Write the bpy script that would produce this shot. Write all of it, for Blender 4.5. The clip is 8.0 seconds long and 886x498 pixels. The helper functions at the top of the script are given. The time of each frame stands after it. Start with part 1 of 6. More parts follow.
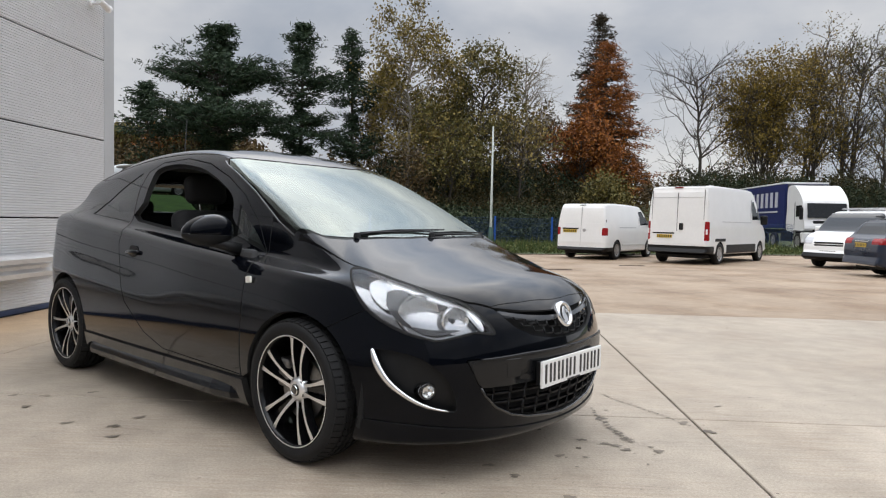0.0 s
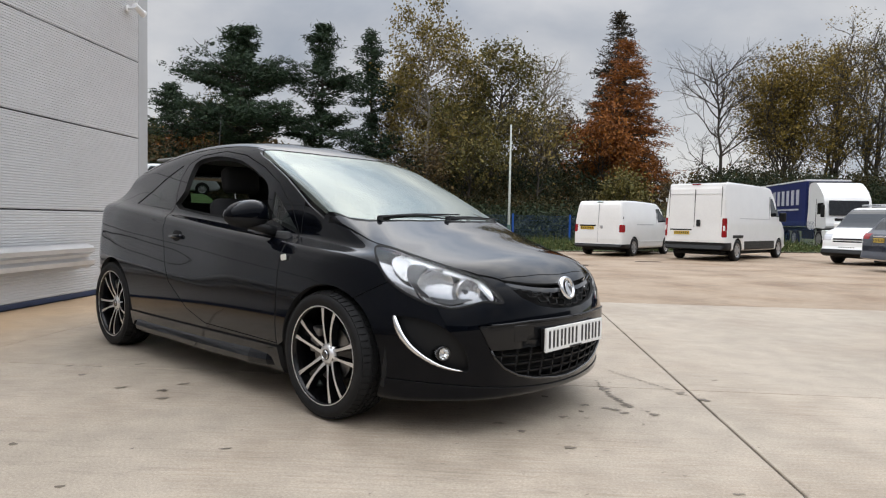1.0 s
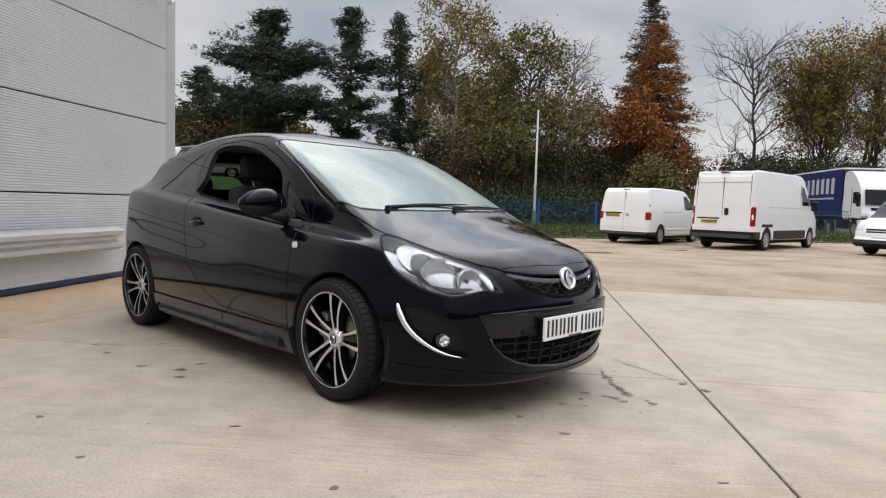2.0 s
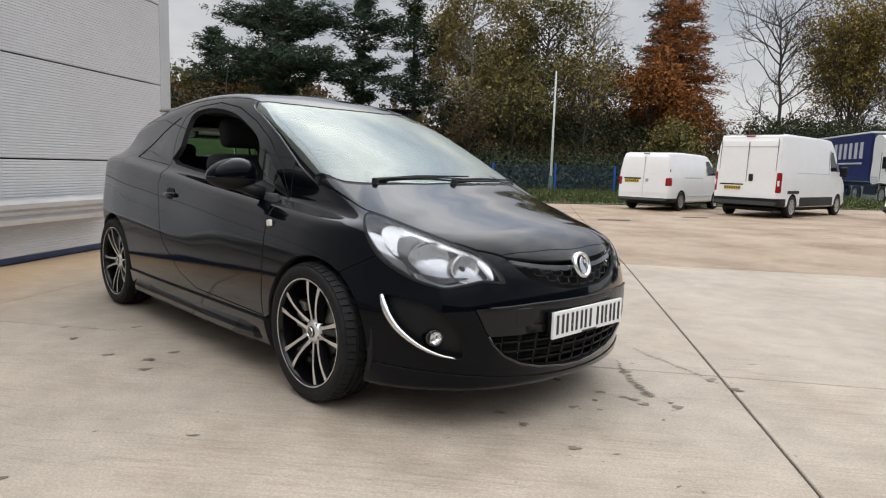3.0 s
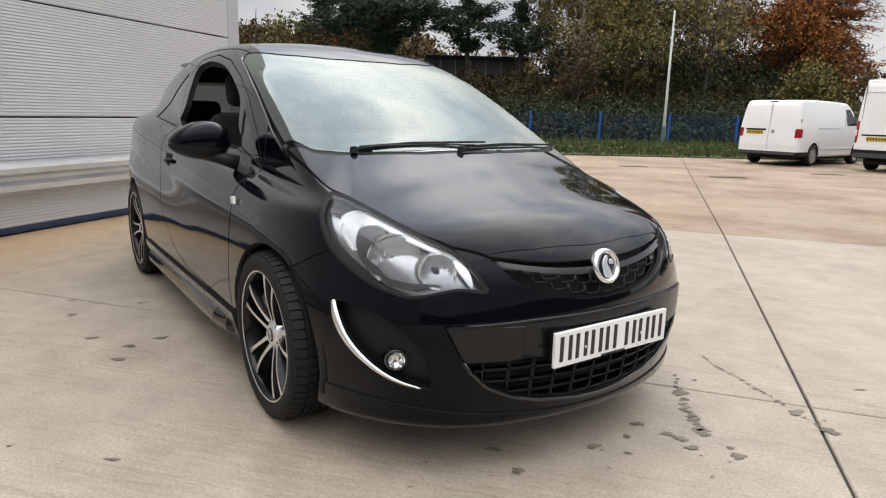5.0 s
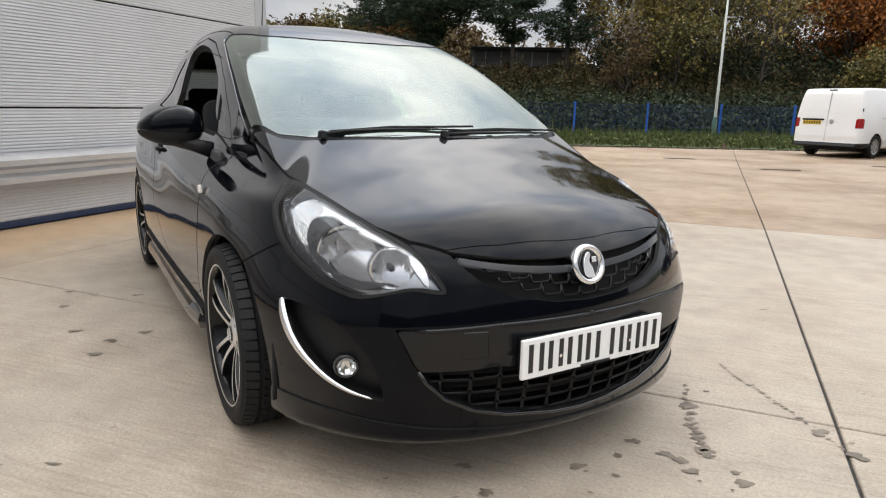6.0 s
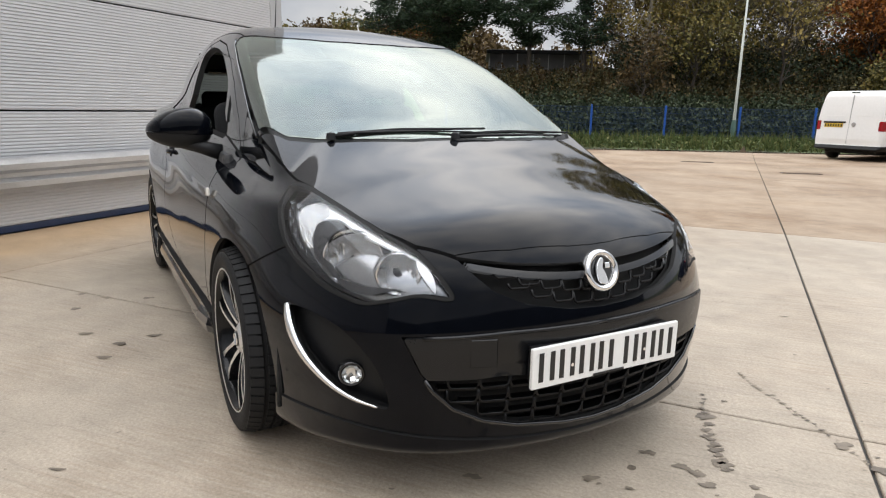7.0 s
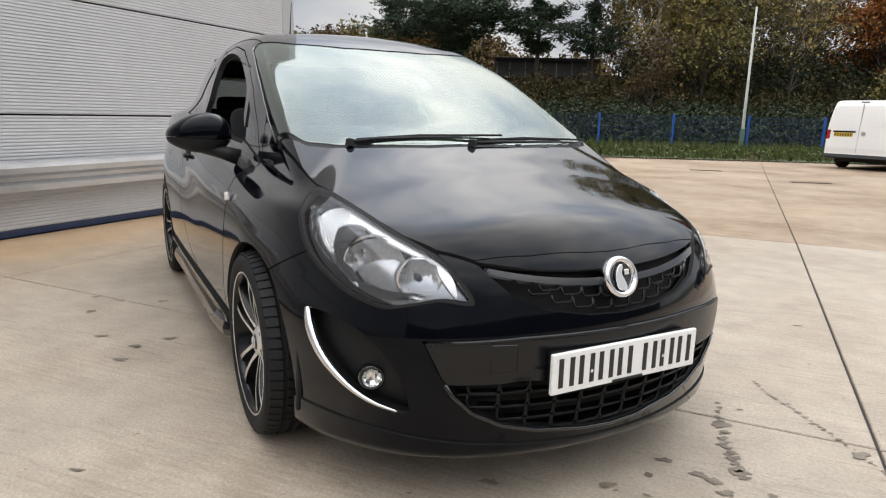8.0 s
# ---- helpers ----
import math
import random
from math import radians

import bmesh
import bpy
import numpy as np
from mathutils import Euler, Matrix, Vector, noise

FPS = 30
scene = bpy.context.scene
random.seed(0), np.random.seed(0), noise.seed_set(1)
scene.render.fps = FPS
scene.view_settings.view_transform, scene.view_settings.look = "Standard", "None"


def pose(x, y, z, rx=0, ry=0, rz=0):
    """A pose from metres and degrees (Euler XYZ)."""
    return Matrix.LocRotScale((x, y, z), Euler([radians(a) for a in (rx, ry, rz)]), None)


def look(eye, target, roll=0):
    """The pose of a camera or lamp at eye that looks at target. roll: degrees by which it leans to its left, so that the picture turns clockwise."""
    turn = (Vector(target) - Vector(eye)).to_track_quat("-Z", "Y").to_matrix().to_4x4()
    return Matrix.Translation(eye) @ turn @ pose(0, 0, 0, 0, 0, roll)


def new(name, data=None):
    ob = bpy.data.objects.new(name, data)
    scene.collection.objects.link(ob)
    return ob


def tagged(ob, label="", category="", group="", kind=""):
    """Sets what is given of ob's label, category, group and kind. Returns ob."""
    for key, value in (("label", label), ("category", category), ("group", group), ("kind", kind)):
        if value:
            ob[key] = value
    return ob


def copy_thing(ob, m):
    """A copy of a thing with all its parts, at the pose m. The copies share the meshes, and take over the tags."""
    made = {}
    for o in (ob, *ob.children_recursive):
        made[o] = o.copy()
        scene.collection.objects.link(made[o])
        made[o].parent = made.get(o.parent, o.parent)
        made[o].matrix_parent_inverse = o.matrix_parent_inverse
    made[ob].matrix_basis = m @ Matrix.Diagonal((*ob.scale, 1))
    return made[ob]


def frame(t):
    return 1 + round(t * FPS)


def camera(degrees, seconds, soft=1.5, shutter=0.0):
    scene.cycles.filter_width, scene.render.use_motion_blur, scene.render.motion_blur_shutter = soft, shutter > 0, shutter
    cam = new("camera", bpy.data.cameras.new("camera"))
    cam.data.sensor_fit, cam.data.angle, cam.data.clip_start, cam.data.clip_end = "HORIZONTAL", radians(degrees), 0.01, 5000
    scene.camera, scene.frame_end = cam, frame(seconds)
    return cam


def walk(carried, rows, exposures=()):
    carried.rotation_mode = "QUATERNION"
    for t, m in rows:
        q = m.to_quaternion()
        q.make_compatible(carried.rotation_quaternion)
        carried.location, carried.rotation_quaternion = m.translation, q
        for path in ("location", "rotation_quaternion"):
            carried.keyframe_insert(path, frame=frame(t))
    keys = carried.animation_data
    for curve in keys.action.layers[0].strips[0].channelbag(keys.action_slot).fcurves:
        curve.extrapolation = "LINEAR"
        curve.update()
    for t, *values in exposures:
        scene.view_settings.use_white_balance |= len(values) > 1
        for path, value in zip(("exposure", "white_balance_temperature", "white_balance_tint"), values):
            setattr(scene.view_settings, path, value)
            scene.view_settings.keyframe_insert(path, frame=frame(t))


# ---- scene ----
cam = camera(69, 8.0, soft=1.2)
PATH = [
    (0, (2.259, -2.515, 1.056), (0.971, -0.988, 0.969), 1.19),
    (0.5, (2.330, -2.750, 1.012), (1.037, -1.226, 0.929), 1.22),
    (1, (2.484, -2.747, 0.976), (1.152, -1.258, 0.886), 1.12),
    (1.5, (2.635, -2.747, 0.988), (1.258, -1.301, 0.872), 1.26),
    (2.8, (2.559, -2.560, 1.047), (1.152, -1.155, 0.829), 1.98),
    (3, (2.384, -2.348, 1.055), (0.968, -0.959, 0.802), 1.88),
    (3.5, (2.244, -2.109, 1.082), (0.793, -0.767, 0.774), 1.75),
    (4, (2.093, -1.862, 1.093), (0.591, -0.593, 0.728), 1.58),
    (4.5, (2.180, -1.754, 1.116), (0.626, -0.558, 0.723), 1.54),
    (5, (2.200, -1.575, 1.122), (0.591, -0.460, 0.710), 1.45),
    (6.5, (2.134, -1.194, 1.074), (0.434, -0.234, 0.640), 1.02),
    (7, (2.127, -1.206, 1.081), (0.418, -0.257, 0.654), 1.03),
    (7.5, (2.124, -1.227, 1.076), (0.409, -0.287, 0.658), 1.14),
    (8, (2.119, -1.246, 1.079), (0.398, -0.312, 0.672), 1.39),
]
walk(cam, [(t, look(eye, target, roll)) for t, eye, target, roll in PATH],
     exposures=[(0, -0.45, 6550, 10), (1.7, -0.46, 6580, 10), (3.5, -0.45, 6650, 10), (5.0, -0.34, 6750, 10), (6.5, -0.30, 6750, 10), (8.0, -0.30, 6750, 10)])

# ---- light: an overcast autumn sky, brightest overhead, with thin sun behind the cloud ----
SUN_ELEV, SUN_ROT = radians(32), radians(200)
world = bpy.data.worlds.new("overcast_sky")
scene.world = world
world.use_nodes = True
wt = world.node_tree
wt.nodes.clear()


def wnode(kind, **inputs):
    n = wt.nodes.new(kind)
    for k, v in inputs.items():
        n.inputs[k.replace("_", " ")].default_value = v
    return n


w_out = wnode("ShaderNodeOutputWorld")
w_bg = wnode("ShaderNodeBackground", Strength=1.0)
w_sky = wnode("ShaderNodeTexSky")
w_sky.sky_type = "NISHITA"
w_sky.sun_disc = False
w_sky.sun_elevation, w_sky.sun_rotation = SUN_ELEV, SUN_ROT
w_sky.dust_density = 3.0
w_dim = wnode("ShaderNodeVectorMath")
w_dim.operation = "SCALE"
w_dim.inputs["Scale"].default_value = 0.10
wt.links.new(w_sky.outputs[0], w_dim.inputs[0])
w_co = wnode("ShaderNodeTexCoord")
w_map = wnode("ShaderNodeMapping")
w_map.inputs["Scale"].default_value = (1.0, 1.0, 2.0)
wt.links.new(w_co.outputs["Generated"], w_map.inputs["Vector"])
w_n1 = wnode("ShaderNodeTexNoise", Scale=3.0, Detail=6.0, Roughness=0.5, Distortion=0.15)
wt.links.new(w_map.outputs[0], w_n1.inputs["Vector"])
w_ramp = wnode("ShaderNodeValToRGB")
w_ramp.color_ramp.elements[0].position, w_ramp.color_ramp.elements[0].color = 0.30, (0.44, 0.50, 0.60, 1)
w_ramp.color_ramp.elements[1].position, w_ramp.color_ramp.elements[1].color = 0.68, (0.97, 0.97, 0.98, 1)
mid = w_ramp.color_ramp.elements.new(0.5)
mid.color = (0.70, 0.73, 0.79, 1)
wt.links.new(w_n1.outputs["Fac"], w_ramp.inputs[0])
w_sep = wnode("ShaderNodeSeparateXYZ")
wt.links.new(w_co.outputs["Generated"], w_sep.inputs[0])
w_up = wnode("ShaderNodeMapRange")
w_up.interpolation_type = "SMOOTHSTEP"
for k, v in (("From Min", 0.26), ("From Max", 0.85), ("To Min", 1.08), ("To Max", 5.2)):
    w_up.inputs[k].default_value = v
wt.links.new(w_sep.outputs["Z"], w_up.inputs["Value"])
w_lum = wnode("ShaderNodeVectorMath")
w_lum.operation = "SCALE"
wt.links.new(w_ramp.outputs[0], w_lum.inputs[0])
wt.links.new(w_up.outputs[0], w_lum.inputs["Scale"])
w_mix = wnode("ShaderNodeMix")
w_mix.data_type = "RGBA"
w_mix.inputs[0].default_value = 0.88
wt.links.new(w_dim.outputs[0], w_mix.inputs[6])
wt.links.new(w_lum.outputs[0], w_mix.inputs[7])
wt.links.new(w_mix.outputs[2], w_bg.inputs["Color"])
wt.links.new(w_bg.outputs[0], w_out.inputs[0])
sun = new("sun", bpy.data.lights.new("sun", "SUN"))
sun.data.energy, sun.data.angle, sun.data.color = 0.6, radians(14), (1.0, 0.94, 0.86)
sun.matrix_world = look((0, 0, 30), (14, 12, 30 - 11.5))


# ---- materials ----
def mat(name, col, rough=0.5, metal=0.0, vary=0.15, scale=6.0, bump=0.0, bscale=80.0, coat=0.0, stretch=(1, 1, 1), rvary=0.12, second=None, piece=0.0, spec=0.5):
    """A surface with colour and gloss that drift at two scales, and a fine relief."""
    m = bpy.data.materials.new(name)
    m.use_nodes = True
    t = m.node_tree
    b = t.nodes["Principled BSDF"]
    co = t.nodes.new("ShaderNodeTexCoord")
    mp = t.nodes.new("ShaderNodeMapping")
    mp.inputs["Scale"].default_value = stretch
    t.links.new(co.outputs["Object"], mp.inputs["Vector"])
    big, fine = t.nodes.new("ShaderNodeTexNoise"), t.nodes.new("ShaderNodeTexNoise")
    for n, s, d in ((big, scale, 4.0), (fine, scale * 9, 6.0)):
        n.inputs["Scale"].default_value, n.inputs["Detail"].default_value = s, d
        t.links.new(mp.outputs[0], n.inputs["Vector"])
    add = t.nodes.new("ShaderNodeMath")
    add.operation = "MULTIPLY_ADD"
    add.inputs[1].default_value = 0.45
    t.links.new(fine.outputs["Fac"], add.inputs[0])
    half = t.nodes.new("ShaderNodeMath")
    half.operation = "MULTIPLY"
    half.inputs[1].default_value = 0.55
    t.links.new(big.outputs["Fac"], half.inputs[0])
    t.links.new(half.outputs[0], add.inputs[2])
    ramp = t.nodes.new("ShaderNodeValToRGB")
    lo = [max(0.0, c * (1 - vary)) for c in col]
    hi = [min(1.0, c * (1 + vary)) for c in (second or col)]
    ramp.color_ramp.elements[0].position, ramp.color_ramp.elements[0].color = 0.33, (*lo, 1)
    ramp.color_ramp.elements[1].position, ramp.color_ramp.elements[1].color = 0.67, (*hi, 1)
    t.links.new(add.outputs[0], ramp.inputs[0])
    last = ramp.outputs[0]
    if piece:
        info = t.nodes.new("ShaderNodeObjectInfo")
        hsv = t.nodes.new("ShaderNodeHueSaturation")
        rng = t.nodes.new("ShaderNodeMapRange")
        rng.inputs["To Min"].default_value, rng.inputs["To Max"].default_value = 1 - piece, 1 + piece
        t.links.new(info.outputs["Random"], rng.inputs["Value"])
        t.links.new(rng.outputs[0], hsv.inputs["Value"])
        t.links.new(last, hsv.inputs["Color"])
        last = hsv.outputs[0]
    t.links.new(last, b.inputs["Base Color"])
    rr = t.nodes.new("ShaderNodeMapRange")
    rr.inputs["To Min"].default_value, rr.inputs["To Max"].default_value = max(0.02, rough - rvary), min(1, rough + rvary)
    t.links.new(add.outputs[0], rr.inputs["Value"])
    t.links.new(rr.outputs[0], b.inputs["Roughness"])
    b.inputs["Metallic"].default_value = metal
    b.inputs["Specular IOR Level"].default_value = spec
    if coat:
        b.inputs["Coat Weight"].default_value, b.inputs["Coat Roughness"].default_value = coat, 0.012
        b.inputs["Coat IOR"].default_value = 1.36
    if bump:
        bn = t.nodes.new("ShaderNodeTexNoise")
        bn.inputs["Scale"].default_value, bn.inputs["Detail"].default_value = bscale, 5.0
        t.links.new(mp.outputs[0], bn.inputs["Vector"])
        bp = t.nodes.new("ShaderNodeBump")
        bp.inputs["Strength"].default_value, bp.inputs["Distance"].default_value = bump, 0.01
        t.links.new(bn.outputs["Fac"], bp.inputs["Height"])
        t.links.new(bp.outputs[0], b.inputs["Normal"])
    return m


def gloss_over(m, rough, head_on, edge, power, tint=(1, 1, 1)):
    """A mirror-like clear coat over a surface, weak head on and strong at grazing view."""
    t = m.node_tree
    out = next(n for n in t.nodes if n.type == "OUTPUT_MATERIAL")
    under = out.inputs[0].links[0].from_socket
    lw, pw, ma, gl, mx = (t.nodes.new("ShaderNode" + k) for k in ("LayerWeight", "Math", "Math", "BsdfGlossy", "MixShader"))
    lw.inputs["Blend"].default_value = 0.5
    pw.operation, ma.operation = "POWER", "MULTIPLY_ADD"
    pw.inputs[1].default_value = power
    ma.inputs[1].default_value, ma.inputs[2].default_value = edge, head_on
    gl.inputs["Color"].default_value = (*tint, 1)
    gl.inputs["Roughness"].default_value = rough
    t.links.new(lw.outputs["Facing"], pw.inputs[0])
    t.links.new(pw.outputs[0], ma.inputs[0])
    t.links.new(ma.outputs[0], mx.inputs[0])
    t.links.new(under, mx.inputs[1])
    t.links.new(gl.outputs[0], mx.inputs[2])
    t.links.new(mx.outputs[0], out.inputs[0])
    return m


def glass(name, col, head_on, edge, power, tint=(1, 1, 1), rough=0.0):
    """A thin pane: tinted clear through, with the mirror gloss of glass on it."""
    m = bpy.data.materials.new(name)
    m.use_nodes = True
    t = m.node_tree
    t.nodes.clear()
    out, tr = t.nodes.new("ShaderNodeOutputMaterial"), t.nodes.new("ShaderNodeBsdfTransparent")
    tr.inputs[0].default_value = (*col, 1)
    t.links.new(tr.outputs[0], out.inputs[0])
    return gloss_over(m, rough, head_on, edge, power, tint)


PAINT = gloss_over(mat("black_paint", (0.0018, 0.0024, 0.0042), rough=0.6, vary=0.3, scale=3, rvary=0.03, spec=0.0), 0.06, 0.013, 0.97, 3.35)
GLOSS = gloss_over(mat("gloss_black_plastic", (0.003, 0.003, 0.0035), rough=0.5, vary=0.2, rvary=0.04, spec=0.0), 0.06, 0.05, 0.95, 2.6)
TRIM = mat("matt_black_plastic", (0.005, 0.0053, 0.006), rough=0.5, vary=0.25, scale=20, bump=0.15, bscale=500, spec=0.3)
BAND = mat("bumper_band_plastic", (0.0045, 0.005, 0.006), rough=0.24, vary=0.2, scale=14, bump=0.05, bscale=600, spec=0.4)
DARK = mat("cavity_black", (0.006, 0.006, 0.006), rough=0.8, vary=0.3)
RUBBER = mat("tyre_rubber", (0.010, 0.010, 0.0105), rough=0.7, vary=0.3, scale=14, bump=0.2, bscale=260, spec=0.3)
CHROME = mat("chrome", (0.80, 0.80, 0.80), rough=0.07, metal=1.0, vary=0.04, rvary=0.03)
ALLOY = mat("machined_alloy", (0.86, 0.86, 0.86), rough=0.34, metal=1.0, vary=0.06, scale=30)
RIMBLACK = mat("rim_black_lacquer", (0.0035, 0.0035, 0.004), rough=0.22, vary=0.3, spec=0.3, coat=0.2, rvary=0.05)
STEEL = mat("brake_steel", (0.28, 0.27, 0.26), rough=0.4, metal=1.0, vary=0.3, scale=12)
SILVER = mat("lamp_reflector", (0.80, 0.80, 0.79), rough=0.14, metal=1.0, vary=0.05, rvary=0.04)
SILVER_SATIN = mat("lamp_satin_silver", (0.82, 0.82, 0.82), rough=0.34, metal=0.9, vary=0.06, rvary=0.05)
PRISM = mat("lamp_prismatic_silver", (0.85, 0.85, 0.84), rough=0.12, metal=1.0, vary=0.05, rvary=0.03, bump=1.0, bscale=150)
FACET = mat("lamp_facet_silver", (0.86, 0.86, 0.86), rough=0.07, metal=1.0, vary=0.04, rvary=0.03, bump=0.55, bscale=38, stretch=(2.5, 2.5, .6))
LAMP_BACK = mat("lamp_housing_grey", (0.36, 0.36, 0.365), rough=0.16, metal=0.85, vary=0.1)
BEZEL = mat("lamp_bezel_grey", (0.42, 0.42, 0.43), rough=0.32, metal=0.5, vary=0.1)
BEZEL_DARK = mat("lamp_bezel_dark", (0.05, 0.05, 0.052), rough=0.3, metal=0.3, vary=0.1)
LATTICE = mat("lattice_black", (0.003, 0.003, 0.0034), rough=0.34, vary=0.2, scale=30, spec=0.25)
CLOTH = mat("black_seat_cloth", (0.008, 0.008, 0.009), rough=0.9, vary=0.3, scale=30, bump=0.3, bscale=500)
DASH = mat("dashboard_plastic", (0.045, 0.045, 0.047), rough=0.6, vary=0.15, scale=20, bump=0.2, bscale=400)
SCREEN = glass("windscreen_glass", (0.40, 0.47, 0.42), 0.03, 0.92, 2.3, (0.93, 1.0, 0.94), 0.05)
FRIT = mat("windscreen_border_print", (0.035, 0.033, 0.032), rough=0.6, vary=0.1)
SIDE_GLASS = glass("clear_side_glass", (0.82, 0.88, 0.85), 0.03, 0.95, 3.2)
PRIVACY = glass("tinted_side_glass", (0.16, 0.18, 0.17), 0.03, 0.95, 3.2)
CLEAR = glass("clear_lens", (0.95, 0.96, 0.97), 0.035, 0.6, 4.0)
PLATE = mat("white_plate", (0.78, 0.78, 0.76), rough=0.3, vary=0.03, scale=12)
PLATEY = mat("yellow_plate", (0.50, 0.34, 0.035), rough=0.35, vary=0.05, scale=12)
INK = mat("black_print", (0.012, 0.012, 0.013), rough=0.4, vary=0.1)


# ---- mesh helpers ----
def link(name, me, material, parent=None, label=""):
    if material is not None and not me.materials:
        me.materials.append(material)
    ob = new(name, me)
    if parent is not None:
        ob.parent = parent
    if label:
        ob["label"] = label
    return ob


def part(name, bm, material, parent=None, label="", smooth=False):
    me = bpy.data.meshes.new(name)
    if smooth:
        for f in bm.faces:
            f.smooth = True
    bm.to_mesh(me)
    bm.free()
    return link(name, me, material, parent, label)


def raw(name, verts, faces, material, parent=None, label="", smooth=True, normals=None):
    """A mesh straight from arrays of points and faces (all of one size, or mixed)."""
    me = bpy.data.meshes.new(name)
    v = np.asarray(verts, np.float32).reshape(-1, 3)
    if isinstance(faces, np.ndarray):
        sizes, flat = np.full(len(faces), faces.shape[1], np.int32), faces.ravel()
    else:
        sizes = np.fromiter((len(f) for f in faces), np.int32, len(faces))
        flat = np.fromiter((i for f in faces for i in f), np.int32, int(sizes.sum()))
    me.vertices.add(len(v))
    me.vertices.foreach_set("co", v.ravel())
    me.loops.add(len(flat))
    me.loops.foreach_set("vertex_index", flat.astype(np.int32))
    me.polygons.add(len(sizes))
    me.polygons.foreach_set("loop_start", np.concatenate([[0], np.cumsum(sizes)[:-1]]).astype(np.int32))
    me.polygons.foreach_set("use_smooth", np.full(len(sizes), smooth))
    me.update(calc_edges=True)
    me.validate()
    if normals is not None:
        me.normals_split_custom_set_from_vertices(np.asarray(normals, np.float32).tolist())
    return link(name, me, material, parent, label)


def empty(name, m, label, category, group=""):
    ob = new(name)
    ob.matrix_world = m
    ob.empty_display_size = 0.1
    return tagged(ob, label, category, group)


def rbox(size, loc=(0, 0, 0), r=0.01, seg=2, rot=None, bm=None):
    """A box with rounded edges, added to bm."""
    b = bmesh.new()
    bmesh.ops.create_cube(b, size=1)
    for v in b.verts:
        v.co = Vector((v.co.x * size[0], v.co.y * size[1], v.co.z * size[2]))
    if r > 0:
        bmesh.ops.bevel(b, geom=b.edges[:], offset=min(r, min(size) * 0.49), segments=seg, profile=0.5, affect="EDGES")
    m = Matrix.Translation(loc) @ (rot if rot is not None else Matrix())
    b.transform(m)
    return merge(bm, b)


def merge(bm, b):
    if bm is None:
        return b
    me = bpy.data.meshes.new("tmp")
    b.to_mesh(me)
    bm.from_mesh(me)
    b.free()
    bpy.data.meshes.remove(me)
    return bm


def lathe(profile, seg=48, axis="y", bm=None, m=None, closed=False):
    """Turns (radius, along) pairs round an axis."""
    b = bmesh.new()
    rings = []
    for r, a in profile:
        ring = []
        for i in range(seg):
            c, s = math.cos(2 * math.pi * i / seg), math.sin(2 * math.pi * i / seg)
            ring.append(b.verts.new({"y": (r * c, a, r * s), "x": (a, r * c, r * s), "z": (r * c, r * s, a)}[axis]))
        rings.append(ring)
    pairs = list(zip(rings, rings[1:])) + ([(rings[-1], rings[0])] if closed else [])
    for p, q in pairs:
        for i in range(seg):
            b.faces.new((p[i], p[(i + 1) % seg], q[(i + 1) % seg], q[i]))
    bmesh.ops.remove_doubles(b, verts=b.verts, dist=1e-6)
    bmesh.ops.recalc_face_normals(b, faces=b.faces)
    if m is not None:
        b.transform(m)
    return merge(bm, b)


def tube(points, radii, seg=8, bm=None, cap=True):
    """A round bar along points, with a radius at each (or one for all)."""
    b = bmesh.new()
    pts = [Vector(p) for p in points]
    radii = [radii] * len(pts) if isinstance(radii, (int, float)) else radii
    rings, up = [], Vector((0.12, 0.31, 1)).normalized()
    for i, p in enumerate(pts):
        d = (pts[min(i + 1, len(pts) - 1)] - pts[max(i - 1, 0)]).normalized()
        a = d.cross(up)
        a = (a if a.length > 0.05 else d.cross(Vector((1, 0, 0)))).normalized()
        c = d.cross(a)
        rings.append([b.verts.new(p + radii[i] * (math.cos(2 * math.pi * k / seg) * a + math.sin(2 * math.pi * k / seg) * c)) for k in range(seg)])
    for p, q in zip(rings, rings[1:]):
        for k in range(seg):
            b.faces.new((p[k], p[(k + 1) % seg], q[(k + 1) % seg], q[k]))
    if cap:
        b.faces.new(rings[0][::-1])
        b.faces.new(rings[-1])
    return merge(bm, b)


def sweep(points, section, bm=None, up=(0, 0, 1), closed=False):
    """A flat outline (across, up) carried along points."""
    b = bmesh.new()
    pts, up = [Vector(p) for p in points], Vector(up)
    n, rings = len(pts), []
    for i, p in enumerate(pts):
        d = (pts[min(i + 1, n - 1)] - pts[max(i - 1, 0)]).normalized()
        a = d.cross(up).normalized()
        u = a.cross(d).normalized()
        rings.append([b.verts.new(p + s * a + t * u) for s, t in section])
    k = len(section)
    for p, q in zip(rings, rings[1:]):
        for i in range(k):
            b.faces.new((p[i], p[(i + 1) % k], q[(i + 1) % k], q[i]))
    b.faces.new(rings[0][::-1])
    b.faces.new(rings[-1])
    bmesh.ops.recalc_face_normals(b, faces=b.faces)
    return merge(bm, b)


def prism(outline, depth, bm=None, m=None, r=0.0):
    """An outline in x, z pushed out along y, with a soft edge."""
    b = bmesh.new()
    f = b.faces.new([b.verts.new((x, 0, z)) for x, z in outline])
    out = bmesh.ops.extrude_face_region(b, geom=[f])
    for v in (e for e in out["geom"] if isinstance(e, bmesh.types.BMVert)):
        v.co.y += depth
    bmesh.ops.recalc_face_normals(b, faces=b.faces)
    if r:
        bmesh.ops.bevel(b, geom=b.edges[:], offset=r, segments=2, profile=0.5, affect="EDGES")
    if m is not None:
        b.transform(m)
    return merge(bm, b)


